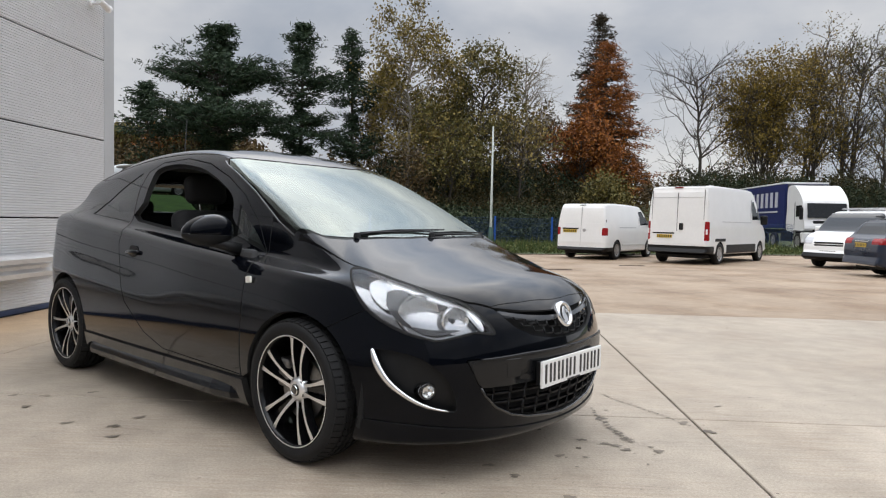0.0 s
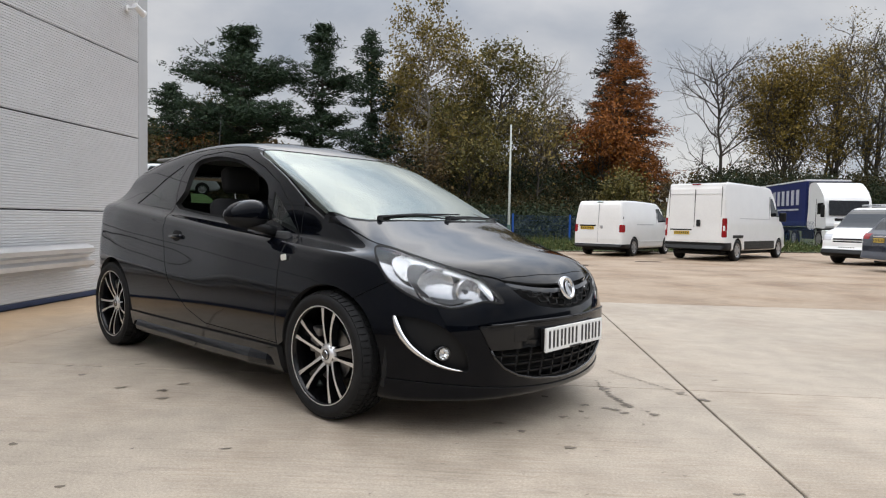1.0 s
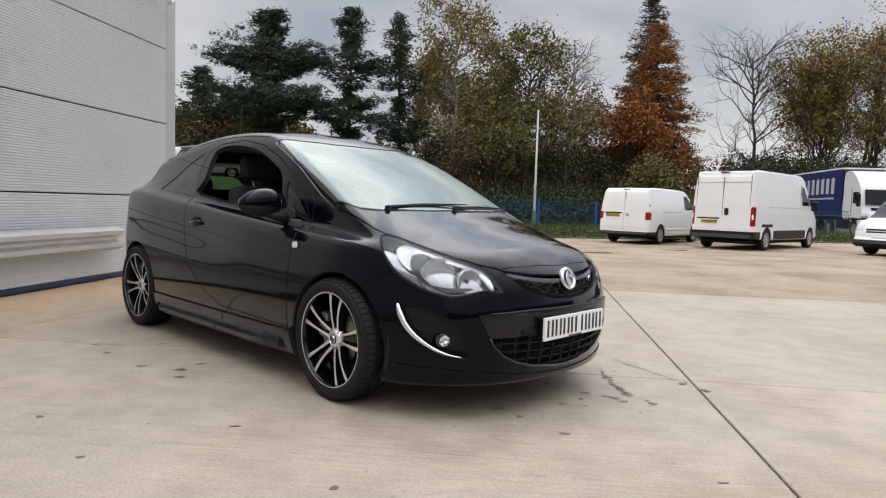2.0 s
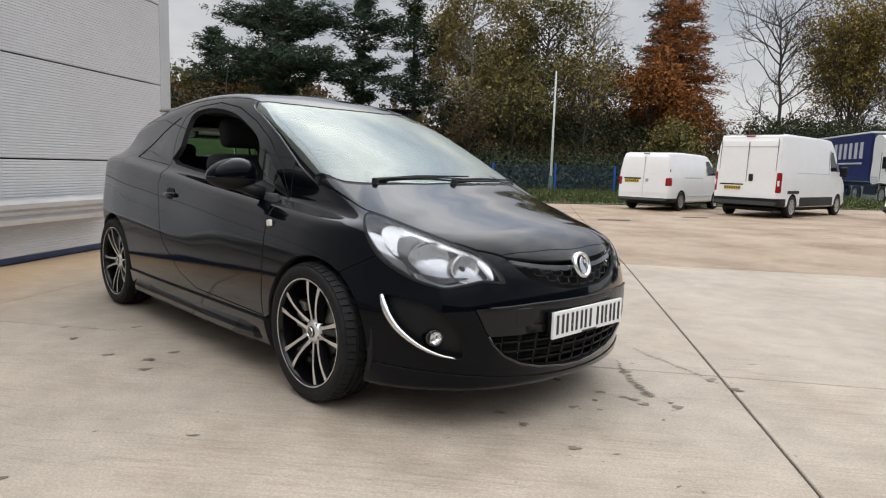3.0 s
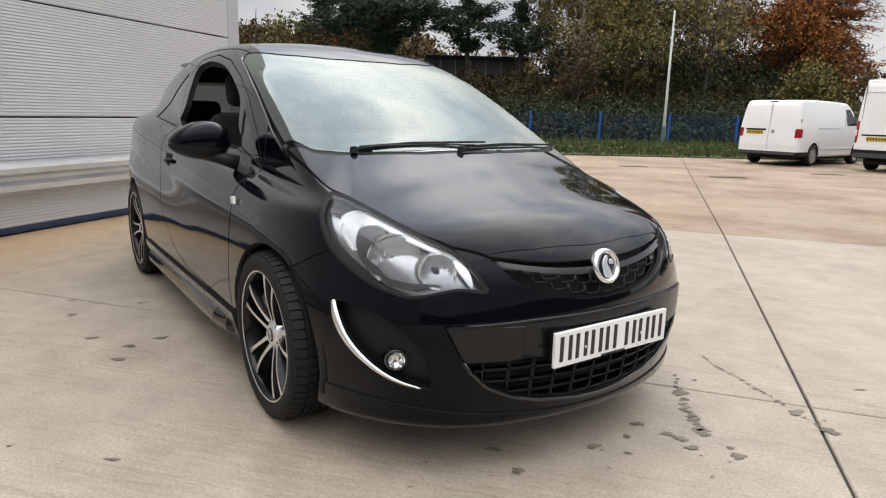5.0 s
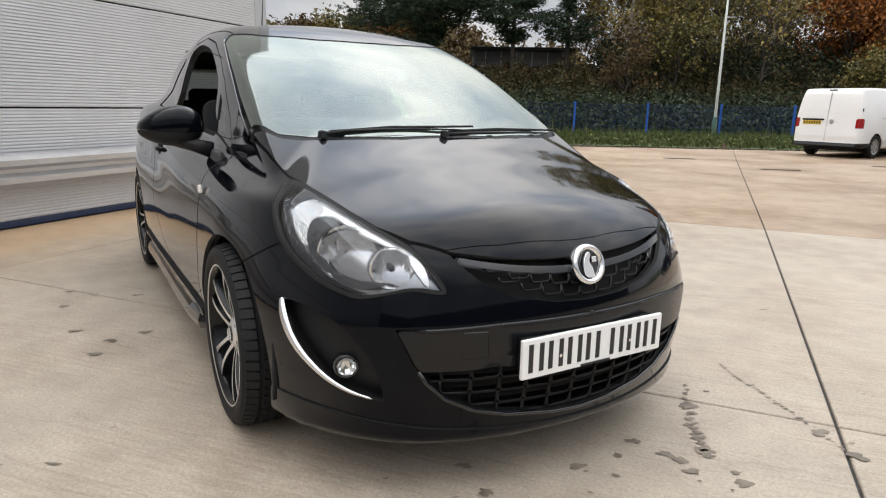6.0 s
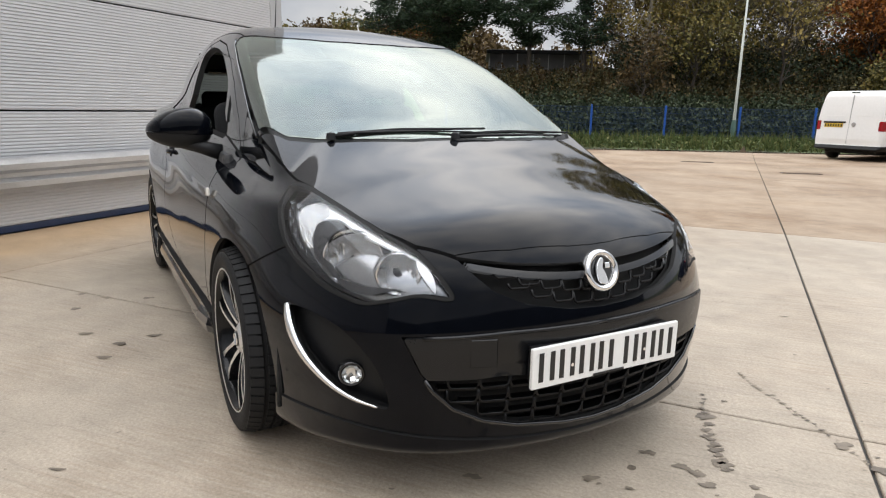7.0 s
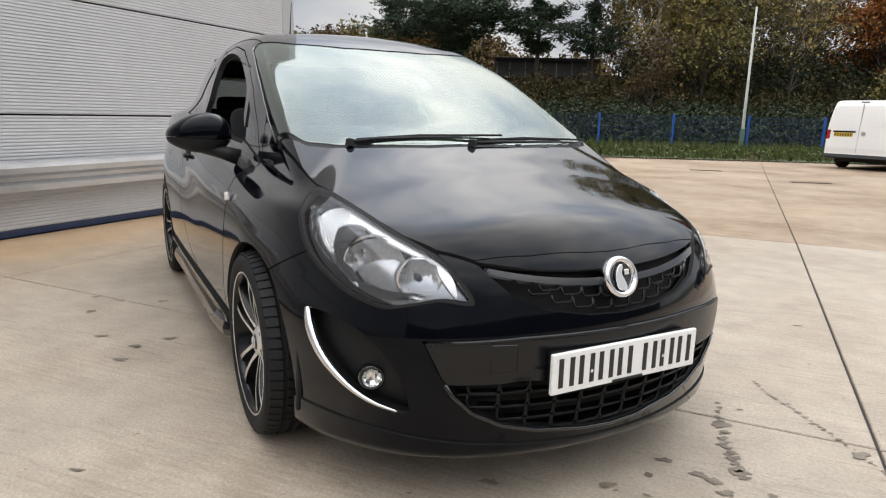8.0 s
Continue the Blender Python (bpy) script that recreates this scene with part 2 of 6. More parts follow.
def rounded(pts, n=6):
    """A closed smooth curve through the points."""
    out, k = [], len(pts)
    for i in range(k):
        a, b, c, d = (np.array(pts[(i + j) % k], float) for j in (-1, 0, 1, 2))
        for t in np.arange(n) / n:
            out.append(tuple(0.5 * (2 * b + (c - a) * t + (2 * a - 5 * b + 4 * c - d) * t * t + (3 * b - a - 3 * c + d) * t ** 3)))
    return out


# ---- the yard: its slabs and the shed wall run along u and v, turned against the car ----
U, V = Vector((0.8, 0.6, 0)), Vector((-0.6, 0.8, 0))
YARD = Matrix(((0.8, -0.6, 0, 0), (0.6, 0.8, 0, 0), (0, 0, 1, 0), (0, 0, 0, 1)))


def concrete(name, a, b, dirt, spots, rough=0.7):
    """Brushed concrete: broad stains, streaks along the brushing, drips and speckle."""
    m = mat(name, a, rough=rough, vary=0.10, scale=0.55, bump=0.25, bscale=90, second=b, piece=0.035, rvary=0.14)
    t = m.node_tree
    bs = t.nodes["Principled BSDF"]
    src = bs.inputs["Base Color"].links[0].from_socket
    co = t.nodes.new("ShaderNodeNewGeometry").outputs["Position"]
    turn = t.nodes.new("ShaderNodeMapping")
    turn.vector_type = "TEXTURE"
    turn.inputs["Rotation"].default_value = (0, 0, radians(39))
    turn.inputs["Scale"].default_value = (0.42, 0.03, 1)
    t.links.new(co, turn.inputs[0])
    streak = t.nodes.new("ShaderNodeTexNoise")
    streak.inputs["Scale"].default_value, streak.inputs["Detail"].default_value, streak.inputs["Roughness"].default_value = 1.6, 12, 0.74
    t.links.new(turn.outputs[0], streak.inputs[0])
    blot = t.nodes.new("ShaderNodeTexNoise")
    blot.inputs["Scale"].default_value, blot.inputs["Detail"].default_value = 0.7, 10
    t.links.new(co, blot.inputs[0])
    mul = t.nodes.new("ShaderNodeMath")
    mul.operation = "MULTIPLY"
    t.links.new(streak.outputs["Fac"], mul.inputs[0])
    t.links.new(blot.outputs["Fac"], mul.inputs[1])
    r1 = t.nodes.new("ShaderNodeMapRange")
    for k, v in (("From Min", 0.22), ("From Max", 0.36), ("To Min", 0.0), ("To Max", dirt)):
        r1.inputs[k].default_value = v
    t.links.new(mul.outputs[0], r1.inputs["Value"])
    mx = t.nodes.new("ShaderNodeMix")
    mx.data_type, mx.blend_type = "RGBA", "MULTIPLY"
    mx.inputs[7].default_value = (0.50, 0.38, 0.27, 1)
    t.links.new(r1.outputs[0], mx.inputs[0])
    t.links.new(src, mx.inputs[6])
    # drips: small dark blots, stretched along the fall of the yard
    warp = t.nodes.new("ShaderNodeTexNoise")
    warp.inputs["Scale"].default_value = 14
    t.links.new(co, warp.inputs[0])
    off = t.nodes.new("ShaderNodeVectorMath")
    off.operation = "MULTIPLY_ADD"
    off.inputs[1].default_value = (0.05, 0.05, 0)
    t.links.new(warp.outputs["Color"], off.inputs[0])
    t.links.new(co, off.inputs[2])
    vor = t.nodes.new("ShaderNodeTexVoronoi")
    vor.inputs["Scale"].default_value = 3.4
    t.links.new(off.outputs[0], vor.inputs["Vector"])
    pick = t.nodes.new("ShaderNodeSeparateColor")
    t.links.new(vor.outputs["Color"], pick.inputs[0])
    size = t.nodes.new("ShaderNodeMapRange")
    for k, v in (("From Min", 0.55), ("From Max", 1.0), ("To Min", 0.0), ("To Max", 0.075)):
        size.inputs[k].default_value = v
    t.links.new(pick.outputs[0], size.inputs["Value"])
    less = t.nodes.new("ShaderNodeMath")
    less.operation = "LESS_THAN"
    t.links.new(vor.outputs["Distance"], less.inputs[0])
    t.links.new(size.outputs[0], less.inputs[1])
    sc = t.nodes.new("ShaderNodeMath")
    sc.operation = "MULTIPLY"
    sc.inputs[1].default_value = spots
    t.links.new(less.outputs[0], sc.inputs[0])
    mx2 = t.nodes.new("ShaderNodeMix")
    mx2.data_type, mx2.blend_type = "RGBA", "MULTIPLY"
    mx2.inputs[7].default_value = (0.25, 0.22, 0.19, 1)
    t.links.new(sc.outputs[0], mx2.inputs[0])
    t.links.new(mx.outputs[2], mx2.inputs[6])
    # fine sand grain and faint wandering hairlines
    grit = t.nodes.new("ShaderNodeTexNoise")
    grit.inputs["Scale"].default_value, grit.inputs["Detail"].default_value, grit.inputs["Roughness"].default_value = 85, 6, 0.85
    t.links.new(co, grit.inputs[0])
    r3 = t.nodes.new("ShaderNodeMapRange")
    for k, v in (("From Min", 0.3), ("From Max", 0.7), ("To Min", 0.66), ("To Max", 1.30)):
        r3.inputs[k].default_value = v
    t.links.new(grit.outputs["Fac"], r3.inputs["Value"])
    hair = t.nodes.new("ShaderNodeTexNoise")
    hair.inputs["Scale"].default_value, hair.inputs["Detail"].default_value = 1.1, 6
    thin = t.nodes.new("ShaderNodeMapping")
    thin.vector_type = "TEXTURE"
    thin.inputs["Rotation"].default_value = (0, 0, radians(40))
    thin.inputs["Scale"].default_value = (2.8, 0.3, 1)
    t.links.new(co, thin.inputs[0])
    t.links.new(thin.outputs[0], hair.inputs[0])
    mid = t.nodes.new("ShaderNodeMath")
    mid.operation = "SUBTRACT"
    mid.inputs[1].default_value = 0.5
    t.links.new(hair.outputs["Fac"], mid.inputs[0])
    ab = t.nodes.new("ShaderNodeMath")
    ab.operation = "ABSOLUTE"
    t.links.new(mid.outputs[0], ab.inputs[0])
    r4 = t.nodes.new("ShaderNodeMapRange")
    for k, v in (("From Min", 0.0), ("From Max", 0.006), ("To Min", 0.84), ("To Max", 1.0)):
        r4.inputs[k].default_value = v
    t.links.new(ab.outputs[0], r4.inputs["Value"])
    both = t.nodes.new("ShaderNodeMath")
    both.operation = "MULTIPLY"
    t.links.new(r3.outputs[0], both.inputs[0])
    t.links.new(r4.outputs[0], both.inputs[1])
    # tan silt washed along the foot of the shed
    along = t.nodes.new("ShaderNodeVectorMath")
    along.operation = "DOT_PRODUCT"
    along.inputs[1].default_value = (0.8, 0.6, 0)
    t.links.new(off.outputs[0], along.inputs[0])
    wander = t.nodes.new("ShaderNodeMath")
    wander.operation = "MULTIPLY_ADD"
    wander.inputs[1].default_value = 2.4
    t.links.new(blot.outputs["Fac"], wander.inputs[0])
    t.links.new(along.outputs["Value"], wander.inputs[2])
    silt = t.nodes.new("ShaderNodeMapRange")
    for k, v in (("From Min", -2.9), ("From Max", -1.5), ("To Min", .75), ("To Max", 0.0)):
        silt.inputs[k].default_value = v
    t.links.new(wander.outputs[0], silt.inputs["Value"])
    mx3 = t.nodes.new("ShaderNodeMix")
    mx3.data_type, mx3.blend_type = "RGBA", "MULTIPLY"
    mx3.inputs[7].default_value = (0.95, 0.72, 0.46, 1)
    t.links.new(silt.outputs[0], mx3.inputs[0])
    t.links.new(mx2.outputs[2], mx3.inputs[6])
    sc3 = t.nodes.new("ShaderNodeVectorMath")
    sc3.operation = "SCALE"
    t.links.new(mx3.outputs[2], sc3.inputs[0])
    t.links.new(both.outputs[0], sc3.inputs["Scale"])
    t.links.new(sc3.outputs[0], bs.inputs["Base Color"])
    return m


SLAB = concrete("pale_concrete", (0.345, 0.294, 0.231), (0.43, 0.366, 0.292), 0.36, 0.9)
SLAB_OLD = concrete("worn_brown_concrete", (0.28, 0.205, 0.14), (0.37, 0.285, 0.20), 0.85, 0.4)
JOINT = mat("joint_sealant", (0.035, 0.033, 0.03), rough=0.8, vary=0.4, scale=8)
EARTH = mat("rough_ground", (0.07, 0.06, 0.035), rough=0.95, vary=0.4, scale=0.4, second=(0.06, 0.085, 0.03), bump=0.6, bscale=12)
ASPHALT = mat("asphalt", (0.055, 0.056, 0.058), rough=0.85, vary=0.25, scale=0.6, bump=0.5, bscale=160)

GRASS_A, GRASS_D = Vector((-21.09, 3.23, 0)), Vector((0.53, 0.848, 0)).normalized()  # verge edge of the yard
GRASS_N = Vector((-GRASS_D.y, GRASS_D.x, 0))  # away from the yard


def fall(x, y):
    """The yard past the pale bays falls gently away, and the land beyond lies at that level."""
    return -.014 * min(max(-.6 * x + .8 * y - 4.39, 0.0), 13.0)


def verge(s, n, z=0.0):
    p = GRASS_A + s * GRASS_D + n * GRASS_N
    return Vector((p.x, p.y, z + LEVEL))


LEVEL = -.18


def sheet(name, x0, x1, y0, y1, nx, ny, height, material, place):
    """A gridded sheet with a height of its own at each point."""
    vs = [tuple(place(x0 + (x1 - x0) * i / nx, y0 + (y1 - y0) * j / ny, height)) for j in range(ny + 1) for i in range(nx + 1)]
    fs = [(j * (nx + 1) + i, j * (nx + 1) + i + 1, (j + 1) * (nx + 1) + i + 1, (j + 1) * (nx + 1) + i) for j in range(ny) for i in range(nx)]
    return raw(name, vs, fs, material)


def bank(n):
    """Height of the land n metres past the yard's edge: a verge, the road beyond the fence, then a planted bank."""
    t = min(max((n - 13.5) / 12.5, 0), 1)
    return 3.1 * t * t * (3 - 2 * t)


ground = sheet("ground", -1500, 1500, -1500, 1500, 30, 30, None, EARTH, lambda x, y, h: (x, y, -0.42))
tagged(ground, "rough ground round the concrete yard", "ground", kind="structure")
yard = raw("yard_base", [tuple(YARD @ Vector((u, v, z - 0.012))) for u, v, z in ((-40, -40, 0), (45, -40, 0), (45, 4.39, 0), (-40, 4.39, 0), (45, 17.39, -.182), (-40, 17.39, -.182), (45, 46, -.182), (-40, 46, -.182))],
           [(0, 1, 2, 3), (3, 2, 4, 5), (5, 4, 6, 7)], JOINT, smooth=False)
tagged(yard, "dark sealant joints under the yard's concrete slabs", "pavement", kind="structure")


def slabs():
    """Concrete bays with sawn joints; the near bays are pale, those past the cross joint old and brown."""
    us = [1.47 + 4.7 * k for k in range(-8, 8)]
    vs = [0.19 - 4.75 * k for k in range(7, 0, -1)] + [0.19, 4.39] + [4.39 + 6.5 * k for k in range(1, 7)]
    cut = lambda p: (p - GRASS_A).dot(GRASS_N) < -0.02
    for i in range(len(us) - 1):
        for j in range(len(vs) - 1):
            u0, u1, v0, v1 = us[i] + 0.006, us[i + 1] - 0.006, vs[j] + 0.006, vs[j + 1] - 0.006
            if u0 < -4.4 and v0 < 4.0:
                if u1 < -4.4:
                    continue
                u0 = -4.44
            corners = [YARD @ Vector((u, v, 0)) for u, v in ((u0, v0), (u1, v0), (u1, v1), (u0, v1))]
            poly = []
            for a, b in zip(corners, corners[1:] + corners[:1]):
                if cut(a):
                    poly.append(a)
                if cut(a) != cut(b):
                    ka, kb = (a - GRASS_A).dot(GRASS_N) + 0.02, (b - GRASS_A).dot(GRASS_N) + 0.02
                    poly.append(a + (b - a) * (ka / (ka - kb)))
            if len(poly) < 3:
                continue
            b = bmesh.new()
            poly = [p + Vector((0, 0, fall(p.x, p.y))) for p in poly]
            top = [b.verts.new(p) for p in poly]
            low = [b.verts.new(p + Vector((0, 0, -0.05))) for p in poly]
            b.faces.new(top)
            for k in range(len(poly)):
                b.faces.new((top[k], low[k], low[(k + 1) % len(poly)], top[(k + 1) % len(poly)]))
            bmesh.ops.recalc_face_normals(b, faces=b.faces)
            bmesh.ops.bevel(b, geom=[e for e in b.edges if all(v in top for v in e.verts)], offset=0.004, segments=1, affect="EDGES")
            part("slab", b, SLAB if v0 < 4 else SLAB_OLD, yard)


# ---- the shed with its ribbed metal cladding ----
CLAD = mat("ribbed_steel_cladding", (0.62, 0.626, 0.635), rough=0.42, metal=0.15, vary=0.05, scale=1.2, rvary=0.06)
CLAD_FLAT = mat("corner_flashing", (0.47, 0.48, 0.49), rough=0.4, metal=0.25, vary=0.05, scale=2)
GALV = mat("galvanised_rail", (0.62, 0.62, 0.62), rough=0.32, metal=0.85, vary=0.12, scale=5, stretch=(1, 1, 4))
BLUE_BASE = mat("blue_base_strip", (0.02, 0.035, 0.08), rough=0.5, vary=0.25, scale=6)
WALL_U, WALL_END = -4.47, 4.72
SEAMS = (0.055, 1.0, 1.98, 2.98, 3.98, 4.98, 5.98, 7.2)


def shed():
    wall = raw("wall_shed", [tuple(YARD @ Vector((WALL_U - 0.12, v, z))) for v, z in ((-26, 0), (WALL_END - 0.1, 0), (WALL_END - 0.1, 7.2), (-26, 7.2))]
               + [tuple(YARD @ Vector((WALL_U - 25, v, z))) for v, z in ((-26, 0), (WALL_END - 0.1, 0), (WALL_END - 0.1, 7.2), (-26, 7.2))],
               [(0, 1, 2, 3), (1, 5, 6, 2), (3, 2, 6, 7), (0, 3, 7, 4), (4, 7, 6, 5)], DARK, smooth=False)
    tagged(wall, "light grey ribbed metal cladding of a shed wall", "wall", kind="structure")
    # each course of panels is a ribbed sheet: ribs 27 mm apart, 8 mm deep
    for z0, z1 in zip(SEAMS, SEAMS[1:]):
        n = int((z1 - z0 - 0.016) / 0.0275)
        prof = []
        for k in range(n):
            z = z0 + 0.008 + k * (z1 - z0 - 0.016) / n
            w = (z1 - z0 - 0.016) / n
            prof += [(z, 0.0), (z + w * 0.30, 0.0), (z + w * 0.42, 0.008), (z + w * 0.88, 0.008)]
        prof.append((z1 - 0.008, 0.0))
        prof = [(z0 + 0.008, -0.02)] + prof + [(z1 - 0.008, -0.02)]
        vs = [tuple(YARD @ Vector((WALL_U - 0.006 + d, v, z))) for v in (-26, WALL_END - 0.16) for z, d in prof]
        m = len(prof)
        raw("cladding_panel", vs, [(k, m + k, m + k + 1, k + 1) for k in range(m - 1)], CLAD, wall, smooth=False)
    b = rbox((0.16, 0.22, 7.02), (WALL_U - 0.075, WALL_END - 0.05, 3.7), 0.008)
    b.transform(YARD)
    part("corner_flashing", b, CLAD_FLAT, wall, "smooth grey corner flashing")
    b = rbox((0.05, 26 + WALL_END, 0.055), (WALL_U - 0.02, (WALL_END - 26) / 2, 0.03), 0.006)
    b.transform(YARD)
    part("base_strip", b, BLUE_BASE, wall, "dark blue strip at the wall's foot")
    # crash rail: W beam on posts
    rail = empty("crash_barrier", YARD @ Matrix.Translation((WALL_U + 0.13, 0, 0)), "galvanised steel crash barrier along the shed wall", "barrier")
    w = [(-0.17, 0.0), (-0.155, 0.03), (-0.115, 0.082), (-0.06, 0.082), (-0.02, 0.012), (0.02, 0.012), (0.06, 0.082), (0.115, 0.082), (0.155, 0.03), (0.17, 0.0)]
    sec = [(z, d) for z, d in w] + [(z, d - 0.006) for z, d in w[::-1]]
    vs = [(d, v, 0.49 + .82 * z) for v in (-25, 3.3) for z, d in sec]
    m = len(sec)
    b = bmesh.new()
    rows = [[b.verts.new(p) for p in vs[:m]], [b.verts.new(p) for p in vs[m:]]]
    for k in range(m):
        b.faces.new((rows[0][k], rows[1][k], rows[1][(k + 1) % m], rows[0][(k + 1) % m]))
    b.faces.new(rows[0])
    b.faces.new(rows[1][::-1])
    bmesh.ops.recalc_face_normals(b, faces=b.faces)
    part("beam", b, GALV, rail)
    for v in range(-24, 4, 2):
        part("bracket", rbox((0.13, 0.10, 0.22), (-0.065, v + 0.9, 0.49), 0.006), GALV, rail)
    # wall camera
    cctv = empty("security_camera", YARD @ Matrix.Translation((WALL_U, 4.28, 3.59)), "small white bullet camera on the shed wall", "camera")
    b = lathe([(0.045, 0), (0.045, 0.03), (0.018, 0.035), (0.015, 0.13)], 16, "x")
    part("bracket", b, mat("white_housing", (0.7, 0.7, 0.7), rough=0.4), cctv)
    b = lathe([(0.0, -0.09), (0.035, -0.09), (0.04, -0.08), (0.04, 0.10), (0.05, 0.11), (0.05, 0.12), (0.032, 0.12), (0.03, 0.10)], 18, "y", m=Matrix.Translation((0.15, 0.02, 0)) @ Matrix.Rotation(radians(-12), 4, "X"))
    part("housing", b, mat("white_camera_shell", (0.72, 0.72, 0.72), rough=0.35), cctv)
    b = lathe([(0.0, 0.0), (0.031, 0.0), (0.031, 0.01)], 18, "y", m=Matrix.Translation((0.15, 0.125, -0.02)) @ Matrix.Rotation(radians(-12), 4, "X"))
    part("lens", b, GLOSS, cctv, "black lens face")


shed()
# ---- the black hatchback: its skin is one smooth field, cut into panels ----
SPL = {}


def spl(x, *pts):
    """Smooth curve through a few (x, value) pairs, straight beyond its ends."""
    if pts not in SPL:
        px, py = np.array(pts[0::2], float), np.array(pts[1::2], float)
        h = np.diff(px)
        s = np.diff(py) / h
        m = np.empty(len(px))
        m[0], m[-1] = s[0], s[-1]
        m[1:-1] = (s[:-1] * h[1:] + s[1:] * h[:-1]) / (h[:-1] + h[1:])
        q = np.linspace(px[0], px[-1], 4000)
        i = np.clip(np.searchsorted(px, q) - 1, 0, len(h) - 1)
        c = ((q - px[i]) / h[i]).clip(0, 1)
        v = (2*c**3-3*c**2+1)*py[i] + (c**3-2*c**2+c)*h[i]*m[i] + (-2*c**3+3*c**2)*py[i+1] + (c**3-c**2)*h[i]*m[i+1]
        SPL[pts] = (np.concatenate([[px[0] - 9], q, [px[-1] + 9]]), np.concatenate([[v[0] - 9*m[0]], v, [v[-1] + 9*m[-1]]]))
    return np.interp(x, *SPL[pts])


def smax(a, b, k):
    return np.maximum(a, b) + np.maximum(k - np.abs(a - b), 0)**2 / (4*k)

def smin(a, b, k):
    return -smax(-a, -b, k)

def step(a, b, x):
    t = np.clip((x - a) / (b - a), 0, 1)
    return t*t*(3 - 2*t)

def belt(x):
    return .87 + .085*(-.35 - x)

def body(p):
    """Signed field of the hatchback's outer skin; front axle at x 0, nose towards +x."""
    x, y, z = p[..., 0], np.abs(p[..., 1]), p[..., 2]
    h = z - belt(x)
    plan = spl(x, -3.2, .74, -3.0, .79, -2.6, .835, -2.0, .848, -1.2, .848, -.5, .842, 0, .842, .5, .83)
    sec = spl(h, -.6, .0, -.4, .0, -.25, -.008, -.14, -.022, -.07, -.042, -.03, -.075, 0, -.145, .06, -.24) - .022*step(-.8, -1.6, x)*step(-.4, -.2, h)
    low = spl(z, .1, -.10, .18, -.05, .28, -.018, .4, -.002, .5, 0, .9, 0)
    side = y - (plan + sec + low)
    crown = spl(x, -.2, .1, .2, .2, .65, .3, .8, .32)
    hood = spl(x, -.5, 1.085, -.3, 1.05, -.1, 1.02, 0, .995, .1, .965, .3, .91, .5, .845, .62, .795, .7, .745, .78, .68)
    rear_deck = spl(x, -3.2, 1.04, -2.6, 1.075, -.5, 1.2)
    top = (z - np.where(x > -.6, hood - crown*y*y, rear_deck))*.93
    fx = spl(z, .1, .765, .14, .780, .2, .788, .26, .796, .33, .808, .42, .815, .5, .815, .56, .803, .62, .785, .70, .755, .78, .70, .9, .6)
    d = .383*y**2 + .98*y**6 + .22*step(.40, .75, z)*y**4
    front = (x - fx + d) / np.sqrt(1 + (.766*y + 5.88*y**5)**2)
    rear = (-3.155 + .12*y**2 + .9*y**6 - .02 + .25*(z-.75)**2 - x)*.85
    low_body = smax(smax(side, top, .05), smax(front, rear, .02), .07)
    low_body = smax(low_body, .158 - z, .03)
    wg = .70 - .09*(z-.9) - .35*(z-.9)**2 - .055*np.clip((-1.2-x)/1.3, 0, 2)**2 - .02*step(-.7, -.3, x)
    gside = y - wg
    roof = spl(x, -3.1, 1.255, -2.8, 1.335, -2.4, 1.415, -1.9, 1.475, -1.5, 1.485, -1.2, 1.47, -.9, 1.43, -.5, 1.35)
    gtop = z - roof + .13*y*y
    x0 = spl(z, .9, .2, 1.0, 0, 1.2, -.40, 1.355, -.75, 1.42, -.92, 1.5, -1.2)
    screen = (x - x0 + .32*y*y)*.44
    gback = (-3.06 + .7*(z-1.0) + .15*y*y - x)*.8
    cab = smax(smax(gside, gtop, .09), smax(screen, gback, .02), .05)
    cab = smax(cab, .80 - z, .02)
    return smin(low_body, cab, .035 + .11*step(-1.5, -2.5, x))


def grad(p, f=body, e=1e-3):
    return np.stack([(f(p + np.eye(3)[i] * e) - f(p - np.eye(3)[i] * e)) / (2 * e) for i in range(3)], -1)


def settle(p, f=body, rounds=4):
    """Moves points onto the skin; returns them with their normals."""
    e = 5e-4
    for _ in range(rounds):
        v = f(p)
        g = np.stack([(f(p + np.eye(3)[i] * e) - v) / e for i in range(3)], -1)
        p = p - (v / (g * g).sum(-1).clip(0.05))[:, None].clip(-0.03, 0.03) * g
    g = grad(p, f)
    return p, g / np.linalg.norm(g, axis=1, keepdims=True)


def region(keep, points=None, tris=None):
    """The triangles of the shell that have a corner where keep holds."""
    points, tris = (SHELL_P, SHELL_T) if points is None else (points, tris)
    t = tris[keep(points)[tris].any(1)]
    used, inv = np.unique(t, return_inverse=True)
    return points[used], inv.reshape(-1, 3)


